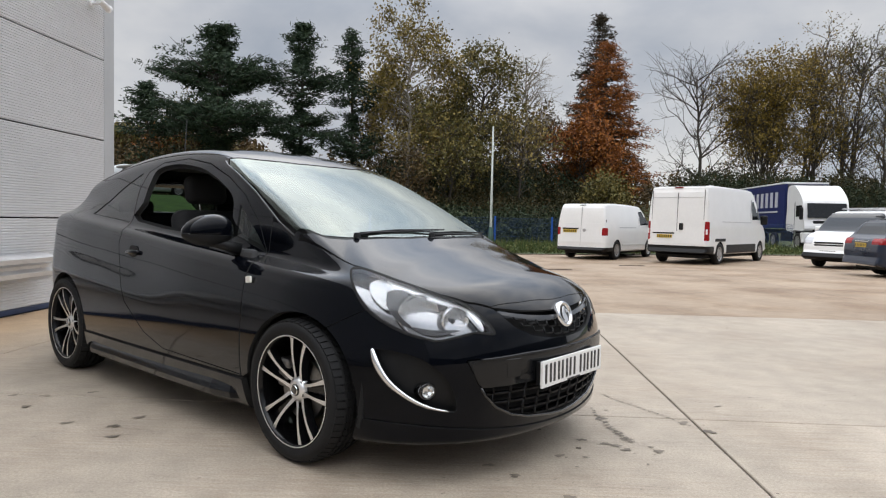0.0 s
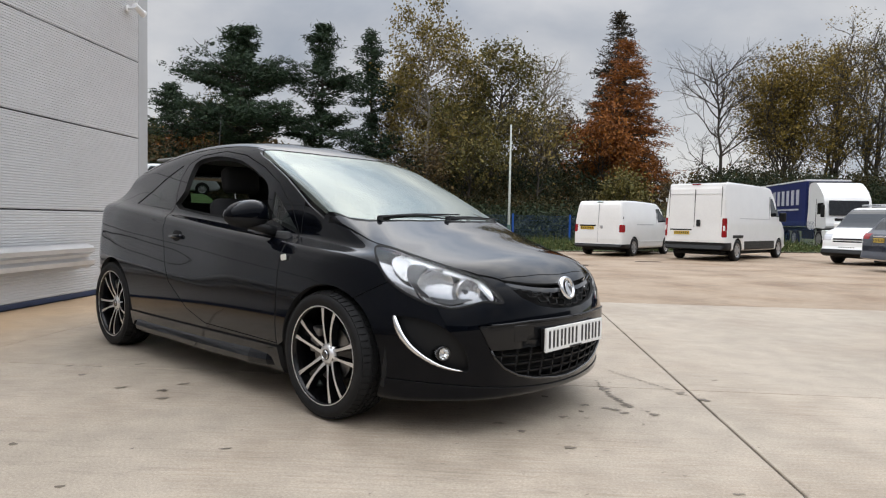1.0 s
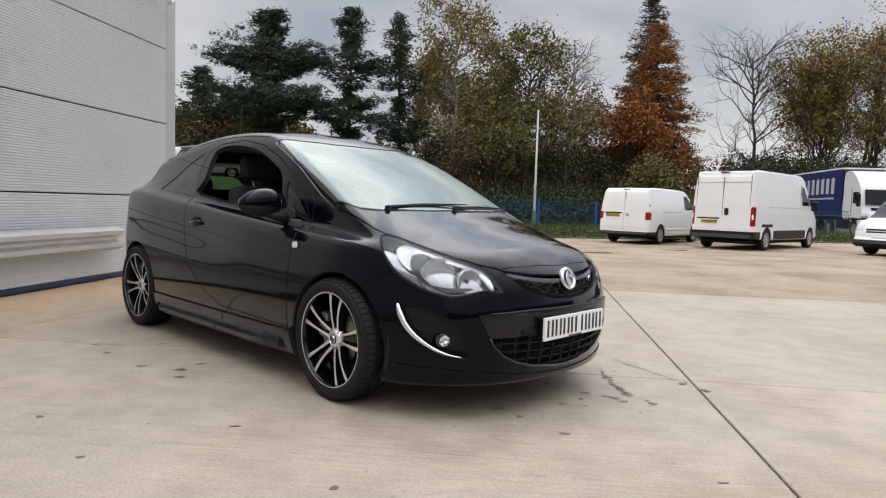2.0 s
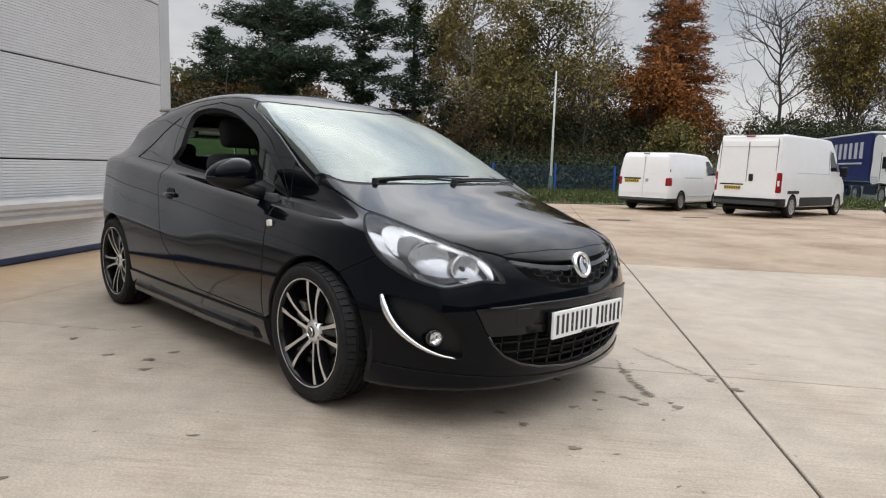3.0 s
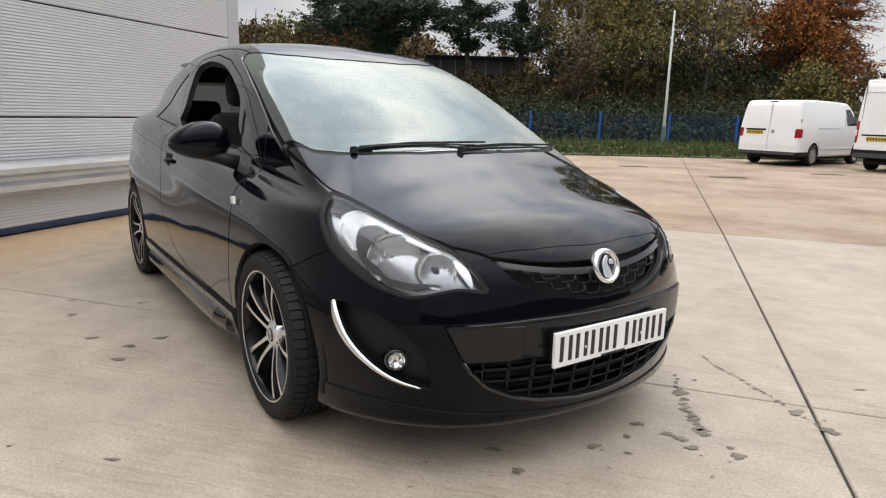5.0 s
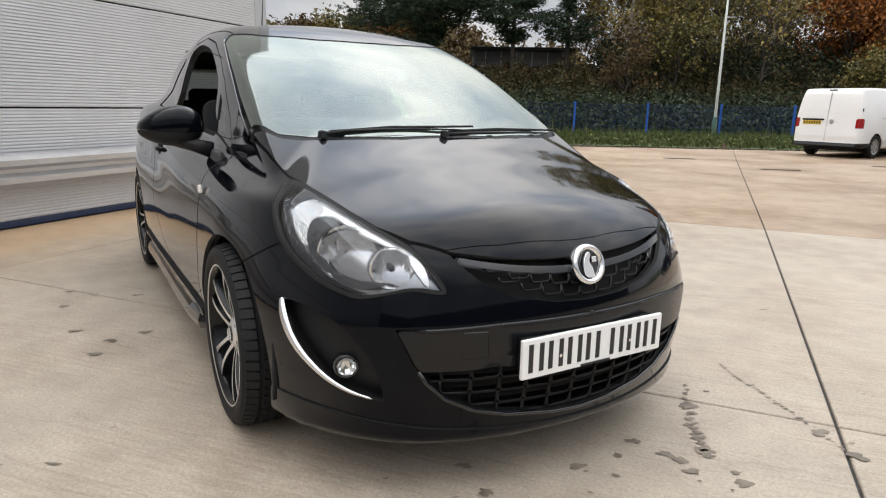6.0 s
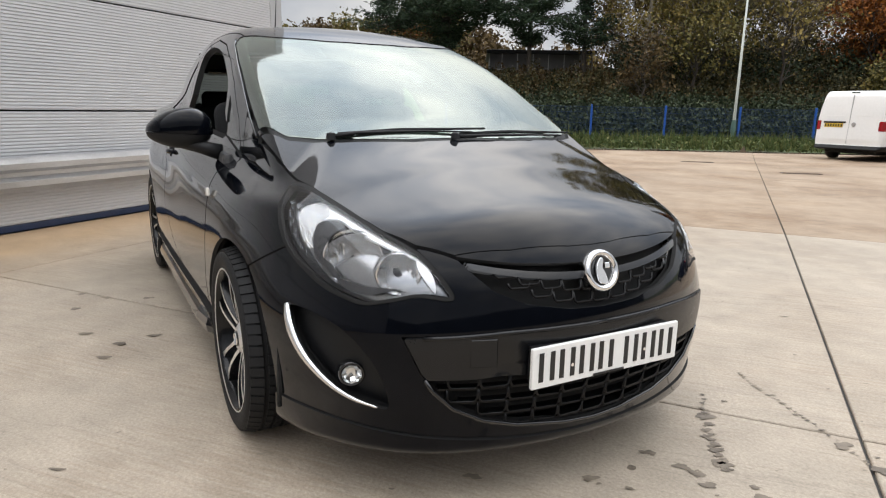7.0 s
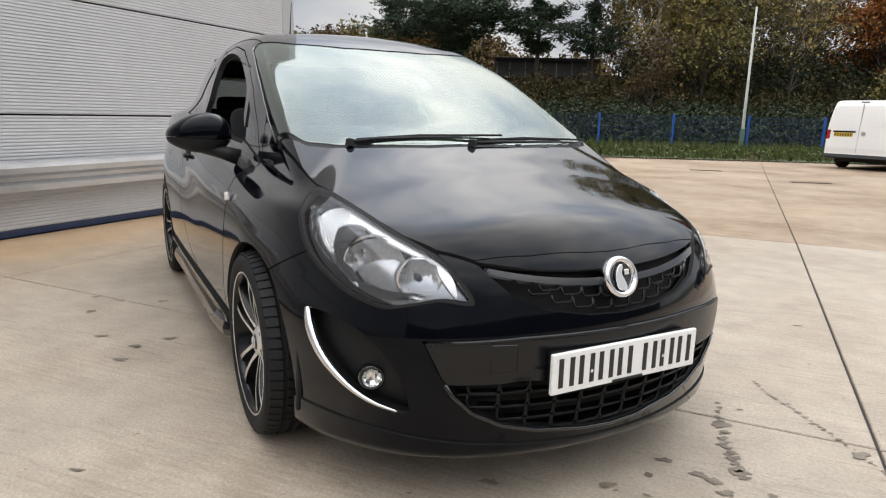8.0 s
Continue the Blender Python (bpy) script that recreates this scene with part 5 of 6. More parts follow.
def far_wheel(parent, x, s, half, r):
    c = Matrix.Translation((x, s * half, r)) @ (Matrix() if s < 0 else Matrix.Rotation(math.pi, 4, "Z"))
    w = part("wheel", lathe([(r * .66, -.10), (r * .72, -.108), (r * .96, -.10), (r, -.07), (r, .08), (r * .6, .10)], 32, "y", m=c), RUBBER, parent, smooth=True)
    part("rim", lathe([(r * .68, -.10), (r * .62, -.075), (r * .30, -.095), (r * .12, -.11), (0, -.11)], 32, "y", m=c), HUBSTEEL, w, smooth=True)
    for k in range(6):
        a = k * math.pi / 3
        part("vent", rbox((.05, .01, .035), (0, 0, 0), .008, 1, rot=c @ Matrix.Translation((math.sin(a) * r * .47, -.092, math.cos(a) * r * .47)) @ Matrix.Rotation(a, 4, "Y")), DARK, w)


def vehicle(name, label, category, place, heading, profile, half, wb, rear_axle, r, paint, glass_sides, glass_ends, bands, lean=0.10, belt_z=1.0, h=0.07, group=""):
    """A road vehicle: rear bumper at x 0, nose at +x. profile is its side view; bands are (name, material, test, label)."""
    v = empty(name, Matrix.Translation(place) @ Matrix.Rotation(heading, 4, "Z"), label, category, group)
    px, pz = np.array(profile).T
    length = px.max()

    def field(p):
        x, y, z = p[..., 0], np.abs(p[..., 1]), p[..., 2]
        side = poly(x, z, profile, 3)
        plan = half - lean * np.clip(z - belt_z, 0, 9) ** 1.5 - .03 * np.clip((.25 - z) / .2, 0, 1) - .12 * np.clip((x - length + .9) / .9, 0, 1) ** 2 - .05 * np.clip((.25 - x) / .25, 0, 1) ** 2
        return smax(side, y - plan, .09)

    P, T = skin(field, (-.15, -half - .15, .1), (length + .15, half + .15, pz.max() + .15), h)
    P, _ = settle(P, field, rounds=5)
    P, T = split(P, T)
    P, _ = settle(P, field, rounds=2)
    shell = (P, T, field)
    mx = np.maximum
    arch = lambda p: mx(np.minimum(np.hypot(p[:, 0] - rear_axle, p[:, 2] - r), np.hypot(p[:, 0] - rear_axle - wb, p[:, 2] - r)) - r * 1.14, half * .6 - np.abs(p[:, 1]))
    sides = [(lambda p, o=o: mx(poly(p[:, 0], p[:, 2], o), half * .55 - np.abs(p[:, 1]))) for o in glass_sides]
    tests = sides + [t for _, t in glass_ends] + [t for _, _, t, _ in bands]
    rest = lambda p: -np.minimum.reduce([arch(p)] + [t(p) for t in tests])
    b = panel("body", lambda p: rest(p) + .003, paint, v, flange=.02, shell=shell, fine=False)
    panel("inner_body", lambda p: -arch(p), DARK, v, off=-.03, flange=0, shell=shell, fine=False)
    for o in sides:
        for s in (-1, 1):
            panel("side_window", lambda p: mx(o(p), -s * p[:, 1]), TINT, v, off=-.004, flange=0, shell=shell, fine=False)
    for n, t in glass_ends:
        panel(n, t, TINT, v, off=-.004, flange=0, shell=shell, fine=False)
    for n, m, t, lb in bands:
        for s in ((-1, 1) if "lamp" in n or "light" in n or "cladding" in n else (0,)):
            panel(n, lambda p: mx(t(p), -s * p[:, 1]) if s else t(p), m, v, off=.006, flange=.02, shell=shell, label=lb, fine=False)
    for s in (-1, 1):
        far_wheel(v, rear_axle, s, half - .11, r)
        far_wheel(v, rear_axle + wb, s, half - .11, r)
    part("underside", rbox((length * .86, half * 1.5, .12), (length * .48, 0, .26), .03), DARK, v)
    return v


def marks(parent, x, y, z, material, sign=-1, wide=.52):
    p = part("number_plate", rbox((.012, wide, .11), (x, y, z), .002), material, parent, "number plate with dark marks")
    for k in range(7):
        part("mark", rbox((.004, .035, .07), (x + sign * .006, y - wide * .42 + wide * .14 * k, z), 0), INK, p)


def small_van():
    prof = [(.0, .45), (.02, 1.0), (.07, 1.55), (.14, 1.86), (.35, 1.95), (1.5, 1.97), (3.0, 1.94), (3.35, 1.87), (3.75, 1.55), (4.1, 1.22), (4.5, 1.08), (4.82, .88), (4.9, .55), (4.85, .30), (3.0, .27), (.2, .29)]
    mx = np.maximum
    bumper = lambda p: mx(p[:, 2] - .43, p[:, 0] - .62)
    lamp = lambda p: mx(mx(np.abs(p[:, 2] - .98) - .13, p[:, 0] - .16), .79 - np.abs(p[:, 1]))
    v = vehicle("panel_van", "white mid-size panel van parked with its rear doors to the yard", "van", (-8.62, 17.83, fall(-8.62, 17.83)), radians(92), prof, .95, 3.0, .97, .33, WHITE,
                [[(3.10, 1.22), (3.02, 1.72), (3.35, 1.74), (3.88, 1.25)]], [("windscreen", lambda p: mx(mx(3.62 - p[:, 0], 1.24 - p[:, 2]), p[:, 0] - 4.3))],
                [("rear_bumper", TRIM, bumper, "dark grey bumper"), ("tail_lamp", RED, lamp, "red tail lamp")], lean=.16, belt_z=1.0, group="parked vans")
    part("door_gap", rbox((.03, .012, 1.36), (.040, 0, 1.16), 0, rot=Matrix.Rotation(radians(4), 4, "Y")), BEZEL, v)
    for s in (-1, 1):
        part("hinge", rbox((.03, .02, .09), (.10, s * .90, 1.35), .005), TRIM, v)
        part("door_pressing", rbox((.02, .66, .02), (.045, s * .42, 1.25), .006, rot=Matrix.Rotation(radians(4), 4, "Y")), WHITE, v)
    part("front_door_seam", rbox((.010, .03, 1.05), (2.98, -.925, 1.02), 0), BEZEL, v)
    part("high_brake_lamp", rbox((.03, .22, .03), (.15, 0, 1.90), .008), TRIM, v)
    part("plate_lamp_bar", rbox((.03, .62, .05), (.022, .40, 1.07), .008), TRIM, v)
    marks(v, .010, .42, .985, PLATEY)
    part("badge", lathe([(0, .01), (.055, .008), (.06, 0)], 20, "x", m=Matrix.Translation((.005, -.13, 1.02)) @ Matrix.Rotation(math.pi, 4, "Z")), BEZEL, v)
    part("sliding_rail", rbox((1.5, .012, .03), (1.9, -.945, 1.13), .004), BEZEL, v)
    for s in (-1, 1):
        part("door_mirror", rbox((.10, .20, .22), (3.85, s * 1.06, 1.22), .04), TRIM, v)
        part("side_rub_strip", rbox((2.2, .02, .06), (2.5, s * .955, .52), .008), WHITE, v)


def large_van():
    prof = [(.0, .50), (.015, 1.2), (.05, 2.0), (.12, 2.42), (.35, 2.53), (2.0, 2.56), (4.0, 2.54), (4.35, 2.44), (4.7, 2.05), (5.1, 1.48), (5.5, 1.22), (5.85, 1.0), (5.98, .62), (5.92, .34), (3.0, .32), (.2, .36)]
    mx = np.maximum
    bumper = lambda p: mx(mx(p[:, 2] - .60, p[:, 0] - .50), -9 + 0 * p[:, 0])
    clad = lambda p: mx(mx(np.abs(p[:, 2] - .50) - .14, .9 - np.abs(p[:, 1])), mx(1.6 - p[:, 0], p[:, 0] - 4.5))
    lamp = lambda p: mx(mx(np.abs(p[:, 2] - 1.08) - .30, p[:, 0] - .13), .90 - np.abs(p[:, 1]))
    v = vehicle("panel_van", "tall white long-wheelbase panel van with dark bumpers", "van", (-5.45, 18.35, fall(-5.45, 18.35)), radians(87), prof, 1.025, 4.0, 1.05, .35, WHITE,
                [[(4.10, 1.50), (4.05, 2.15), (4.35, 2.15), (4.82, 1.52)]], [("windscreen", lambda p: mx(mx(4.66 - p[:, 0], 1.5 - p[:, 2]), p[:, 0] - 5.3))],
                [("rear_bumper", TRIM, bumper, "dark grey bumper"), ("tail_lamp", RED, lamp, "tall red and clear tail lamp"), ("side_cladding", TRIM, clad, "dark side cladding")], lean=.07, belt_z=1.2, group="parked vans")
    part("door_gap", rbox((.02, .014, 1.62), (.030, 0, 1.50), 0, rot=Matrix.Rotation(radians(1.6), 4, "Y")), DARK, v)
    part("door_handle", rbox((.05, .13, .22), (.005, -.14, 1.22), .03, 3), DARK, v)
    for z, tk in ((2.16, .012), (1.36, .016), (2.50, .012)):
        part("door_pressing", rbox((.02, 1.72, tk), (.030 + (z - 1.2) * .03, 0, z), .004), BEZEL if tk < .013 else WHITE, v)
    for s in (-1, 1):
        part("door_seam", rbox((.02, .012, 1.75), (.035, s * .86, 1.52), 0, rot=Matrix.Rotation(radians(1.6), 4, "Y")), DARK, v)
        part("hinge", rbox((.04, .03, .13), (.06, s * .98, 1.98), .006), WHITE, v)
        part("lamp_lens", rbox((.02, .06, .16), (.015, s * .965, 1.06), .01), mat("clear_lamp_pane", (.75, .72, .72), rough=.15), v)
        part("door_mirror", rbox((.12, .24, .34), (4.85, s * 1.18, 1.50), .05), TRIM, v)
        part("roof_channel", rbox((3.6, .03, .03), (2.3, s * .80, 2.545), .008), WHITE, v)
        part("side_pressing", rbox((2.8, .012, .02), (2.6, s * 1.018, 1.40), .004), BEZEL, v)
    part("sliding_door_seam", rbox((.010, .03, 1.7), (3.95, -1.005, 1.35), 0), BEZEL, v)
    part("wheel_arch_trim", rbox((.9, .03, .10), (1.05, -1.02, .80), .03, 2), TRIM, v)
    part("plate_lamp_bar", rbox((.04, .74, .05), (.018, .44, 1.00), .01), TRIM, v)
    part("high_brake_lamp", rbox((.03, .28, .04), (.10, 0, 2.475), .01), RED, v)
    marks(v, -.014, .40, .90, PLATEY)


def compact_van():
    prof = [(.0, .45), (.03, 1.2), (.10, 1.70), (.3, 1.82), (2.2, 1.84), (2.75, 1.80), (3.1, 1.62), (3.55, 1.20), (4.0, 1.06), (4.32, .88), (4.42, .55), (4.36, .26), (2.2, .26), (.2, .28)]
    mx = np.maximum
    lamp = lambda p: mx(mx(np.abs(p[:, 2] - .86) - .10, 3.95 - p[:, 0]), .52 - np.abs(p[:, 1]))
    bumper = lambda p: mx(p[:, 2] - .48, 3.9 - p[:, 0])
    v = vehicle("compact_van", "white compact van with roof bars, nose towards the yard", "van", (.05, 24.7, LEVEL), radians(249), prof, .915, 2.66, .82, .32, WHITE,
                [[(2.45, 1.18), (2.45, 1.62), (2.75, 1.62), (3.35, 1.16)]], [("windscreen", lambda p: mx(mx(2.86 - p[:, 0], 1.16 - p[:, 2]), p[:, 0] - 3.75))],
                [("headlight", BEZEL, lamp, "clear headlight"), ("front_bumper", TRIM, bumper, "dark plastic front bumper")], lean=.14, group="parked vans")
    for z in (.72, .80):
        part("grille_bar", rbox((.03, .9, .05), (4.385, 0, z), .01), TRIM, v)
    marks(v, 4.425, 0, .52, PLATE, 1)
    for s in (-1, 1):
        part("door_mirror", rbox((.10, .20, .20), (3.25, s * 1.02, 1.22), .04), WHITE, v)
        part("roof_rail", rbox((2.3, .03, .03), (1.4, s * .66, 1.90), .008), BEZEL, v)
    for x in (.4, 1.4, 2.4):
        part("roof_bar", rbox((.04, 1.4, .03), (x, 0, 1.93), .008), BEZEL, v)


def estate_car():
    prof = [(.0, .50), (.03, .90), (.20, 1.05), (.45, 1.38), (.85, 1.48), (1.6, 1.52), (2.4, 1.49), (2.8, 1.38), (3.35, 1.03), (3.9, .93), (4.45, .78), (4.66, .55), (4.6, .25), (2.2, .22), (.15, .26)]
    mx = np.maximum
    lamp = lambda p: mx(mx(np.abs(p[:, 2] - .90) - .075, p[:, 0] - .42), .48 - np.abs(p[:, 1]))
    v = vehicle("estate_car", "dark blue estate car parked side-on with its rear to the yard", "car", (-.2, 16.86, fall(-.2, 16.86)), radians(34), prof, .90, 2.70, .98, .33, NAVY,
                [[(.62, 1.04), (.85, 1.38), (1.65, 1.42), (1.65, 1.02)], [(1.75, 1.02), (1.75, 1.42), (2.45, 1.40), (2.65, 1.0)], [(2.75, 1.0), (2.6, 1.34), (3.2, 1.02)]],
                [("rear_window", lambda p: mx(mx(p[:, 0] - .50, 1.08 - p[:, 2]), mx(np.abs(p[:, 1]) - .66, p[:, 2] - 1.40))), ("windscreen", lambda p: mx(mx(2.75 - p[:, 0], 1.03 - p[:, 2]), np.abs(p[:, 1]) - .66))],
                [("tail_lamp", RED, lamp, "red tail lamp")], lean=.34, belt_z=.92)
    marks(v, .005, 0, .80, PLATEY)
    part("plate_bar", rbox((.03, .6, .04), (.03, 0, .90), .01), CHROME, v)
    for s in (-1, 1):
        part("door_mirror", rbox((.12, .18, .12), (2.9, s * 1.0, 1.02), .04), NAVY, v)
        part("door_line", rbox((.012, .02, .62), (1.70, s * .905, .68), 0), DARK, v)
        part("roof_rail", rbox((1.7, .025, .03), (1.5, s * .60, 1.53), .01), TRIM, v)


def lorry():
    """Curtain-sided articulated lorry on the road past the fence; cab towards +x."""
    navy = mat("navy_curtain", (0.010, 0.018, 0.10), rough=0.45, vary=0.2, scale=1.2, bump=.2, bscale=3, stretch=(3, 1, .4))
    v = empty("lorry", Matrix.Translation((-6.2, 41.5, LEVEL - .02)) @ Matrix.Rotation(radians(-56), 4, "Z"), "articulated lorry with navy curtain-sided trailer and white cab", "lorry")
    tr = part("trailer", rbox((13.6, 2.5, 2.75), (-6.8, 0, 2.6), .04), navy, v, "navy curtain-sided trailer")
    part("top_rail", rbox((13.6, 2.54, .10), (-6.8, 0, 3.99), .02), WHITE, tr)
    part("chassis", rbox((13.4, 1.0, .25), (-6.8, 0, 1.05), .02), TRIM, tr)
    part("side_guard", rbox((4.2, .04, .12), (-6.2, -1.22, .78), .01), POLE_GREY, tr)
    part("side_guard", rbox((4.2, .04, .12), (-6.2, -1.22, .55), .01), POLE_GREY, tr)
    for k in range(8):
        part("mark", rbox((.42, .02, .95), (-1.2 - .78 * k, -1.262, 3.0), .0), POLE_GREY, tr)
    part("mark", rbox((5.8, .02, .10), (-3.9, -1.262, 2.25), 0), POLE_GREY, tr)
    prof = [(-.2, 1.15), (-.2, 2.4), (-.2, 3.5), (.2, 3.78), (.95, 3.66), (1.75, 3.0), (2.0, 2.4), (2.12, 1.75), (2.15, 1.15), (1.0, 1.15)]
    b = prism(rounded(prof, 4), 2.46, r=0.0, m=Matrix.Translation((.55, -1.23, 0)))
    cab = part("cab", b, WHITE, v, "white sleeper cab with dark windscreen")
    part("windscreen", rbox((.05, 2.1, .85), (2.66, 0, 2.28), .02, rot=Matrix.Rotation(radians(-9), 4, "Y")), TINT, cab)
    part("side_window", rbox((.75, .03, .65), (2.0, -1.235, 2.25), .03), TINT, cab)
    part("grille", rbox((.05, 1.5, .7), (2.70, 0, 1.35), .02), TRIM, cab)
    part("bumper", rbox((.55, 2.46, .62), (2.48, 0, .72), .08, 3), WHITE, cab)
    part("side_skirt", rbox((1.6, .06, .55), (.35, -1.20, .75), .03), TRIM, cab)
    part("fuel_tank", rbox((1.0, .5, .55), (-.2, -.95, .78), .12, 3), CHROME, cab)
    part("door_seam", rbox((.02, .02, 1.6), (1.45, -1.24, 2.0), 0), BEZEL_DARK, cab)
    part("air_deflector", rbox((.10, 2.4, 1.3), (.30, 0, 3.25), .03), BEZEL_DARK, cab)
    for s in (-1, 1):
        part("headlight", rbox((.06, .40, .22), (2.69, s * .95, .85), .03), BEZEL, cab)
        part("cab_mirror", rbox((.14, .20, .70), (2.75, s * 1.42, 2.1), .05), TRIM, cab)
        for x in (-11.8, -10.5, -9.2, -1.6, 1.9):
            far_wheel(v, x, s, 1.13, .5)


POLE_GREY = mat("pale_grey_print", (.45, .46, .50), rough=.5, vary=.06)
small_van()
lorry()
large_van()
compact_van()
estate_car()


# ---- verge, fence, road and bank beyond the yard ----
BLUE = mat("blue_powder_coat", (0.012, 0.085, 0.36), rough=0.4, vary=0.15, scale=6)
BLUE_DIM = mat("blue_fence_wire", (0.010, 0.036, 0.105), rough=0.5, vary=0.2, scale=6)
POLE = mat("weathered_galvanised_pole", (0.42, 0.44, 0.40), rough=0.5, metal=0.4, vary=0.12, scale=4)
POLE_GREEN = mat("green_pole_sleeve", (0.07, 0.13, 0.11), rough=0.5, vary=0.15, scale=8)


def leafy(name, a, b, c, rough=0.7):
    """Leaf colour, different on every leaf."""
    m = bpy.data.materials.new(name)
    m.use_nodes = True
    t = m.node_tree
    bs = t.nodes["Principled BSDF"]
    geo = t.nodes.new("ShaderNodeNewGeometry")
    ramp = t.nodes.new("ShaderNodeValToRGB")
    e = ramp.color_ramp.elements
    e[0].position, e[0].color = 0.0, (*a, 1)
    e[1].position, e[1].color = 1.0, (*c, 1)
    e.new(0.5).color = (*b, 1)
    t.links.new(geo.outputs["Random Per Island"], ramp.inputs[0])
    t.links.new(ramp.outputs[0], bs.inputs["Base Color"])
    bs.inputs["Roughness"].default_value = rough
    bs.inputs["Specular IOR Level"].default_value = 0.25
    return m


L_PINE = leafy("pine_needles", (0.018, 0.034, 0.018), (0.028, 0.050, 0.028), (0.050, 0.075, 0.036))
L_DARK = leafy("evergreen_shrub", (0.013, 0.022, 0.011), (0.023, 0.036, 0.016), (0.046, 0.060, 0.024))
L_OLIVE = leafy("olive_autumn_leaves", (0.06, 0.06, 0.018), (0.12, 0.105, 0.028), (0.20, 0.15, 0.04))
# Darkened copy of the olive leaf: the wood's shade is put into the colour.
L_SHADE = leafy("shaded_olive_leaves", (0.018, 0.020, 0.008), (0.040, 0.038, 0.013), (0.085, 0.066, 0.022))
L_GOLD = leafy("yellow_birch_leaves", (0.10, 0.085, 0.022), (0.20, 0.15, 0.04), (0.32, 0.24, 0.08))
L_RUST = leafy("rust_orange_leaves", (0.085, 0.028, 0.007), (0.22, 0.072, 0.013), (0.37, 0.145, 0.028))
L_BROWN = leafy("brown_leaves", (0.045, 0.028, 0.012), (0.085, 0.055, 0.02), (0.13, 0.085, 0.03))
L_AUTUMN = leafy("yellow_olive_leaves", (0.10, 0.072, 0.016), (0.19, 0.135, 0.026), (0.30, 0.20, 0.04))
L_DUSK = leafy("dusky_conifer_needles", (0.020, 0.020, 0.012), (0.034, 0.032, 0.018), (0.075, 0.042, 0.018))
L_GRASS = leafy("grass_blades", (0.032, 0.050, 0.014), (0.062, 0.092, 0.022), (0.13, 0.125, 0.045))
BARK = mat("grey_brown_bark", (0.055, 0.045, 0.036), rough=0.9, vary=0.3, scale=3, bump=0.5, bscale=30, stretch=(1, 1, .3))
BARK_PALE = mat("birch_bark", (0.26, 0.23, 0.19), rough=0.8, vary=0.3, scale=4, stretch=(1, 1, .5))


class Twigs:
    """Collects thin tapering limbs in one mesh."""

    def __init__(self):
        self.v, self.f = [], []

    def add(self, pts, r0, r1, seg=4):
        base, n = len(self.v), len(pts)
        pts = np.array(pts, float)
        d = np.empty_like(pts)
        d[1:-1], d[0], d[-1] = pts[2:] - pts[:-2], pts[1] - pts[0], pts[-1] - pts[-2]
        d /= np.linalg.norm(d, axis=1, keepdims=True) + 1e-9
        ref = np.where(np.abs(d[:, 2:]) < .9, (0.3, 0.2, 1.0), (1.0, 0.1, 0.0))
        a = np.cross(d, ref)
        a /= np.linalg.norm(a, axis=1, keepdims=True) + 1e-9
        c = np.cross(d, a)
        r = np.linspace(r0, r1, n)[:, None, None]
        w = np.arange(seg) * (2 * math.pi / seg)
        ring = pts[:, None] + r * (np.cos(w)[None, :, None] * a[:, None] + np.sin(w)[None, :, None] * c[:, None])
        self.v.extend(ring.reshape(-1, 3))
        for i in range(n - 1):
            for k in range(seg):
                q = base + i * seg
                self.f.append((q + k, q + (k + 1) % seg, q + seg + (k + 1) % seg, q + seg + k))


def leaves(rng, centres, spread, size, flat=0.0, droop=0.0, slim=0.6):
    """A quad leaf at each centre, scattered by spread and turned at random."""
    n = len(centres)
    c = np.asarray(centres) + rng.normal(0, 1, (n, 3)) * np.asarray(spread)
    a = rng.normal(0, 1, (n, 3))
    a[:, 2] = a[:, 2] * (1 - flat) - droop
    a /= np.linalg.norm(a, axis=1, keepdims=True)
    b = np.cross(a, rng.normal(0, 1, (n, 3)))
    b /= np.linalg.norm(b, axis=1, keepdims=True) + 1e-9
    s = size * rng.uniform(0.6, 1.4, (n, 1))
    v = np.stack([c - a * s, c + b * s * slim, c + a * s, c - b * s * slim], 1).reshape(-1, 3)
    return v, np.arange(4 * n).reshape(-1, 4)


def grow(tw, rng, p, d, length, r, depth, ends, spread=.5, up=.15, kids=4):
    """A limb with side limbs; the tips are kept for leaves."""
    n = 5
    pts, q, way = [p], p, d
    for i in range(n - 1):
        way = way + rng.normal(0, .12, 3) + np.array([0, 0, up * .12])
        way /= np.linalg.norm(way)
        q = q + way * length / (n - 1)
        pts.append(q)
    tw.add(pts, r, r * .45, 5 if depth > 1 else 3)
    if depth == 0:
        ends += pts[1:]
        return
    for k in range(kids):
        t = rng.uniform(.35, 1.0)
        i = min(int(t * (n - 1)), n - 2)
        at = pts[i] + (pts[i + 1] - pts[i]) * (t * (n - 1) - i)
        side = rng.normal(0, 1, 3)
        side -= side.dot(way) * way
        side /= np.linalg.norm(side) + 1e-9
        nd = way * (1 - spread * .5) + side * spread + np.array([0, 0, up])
        grow(tw, rng, at, nd / np.linalg.norm(nd), length * rng.uniform(.5, .75), r * .5, depth - 1, ends, spread, up, kids)
    ends.append(pts[-1])


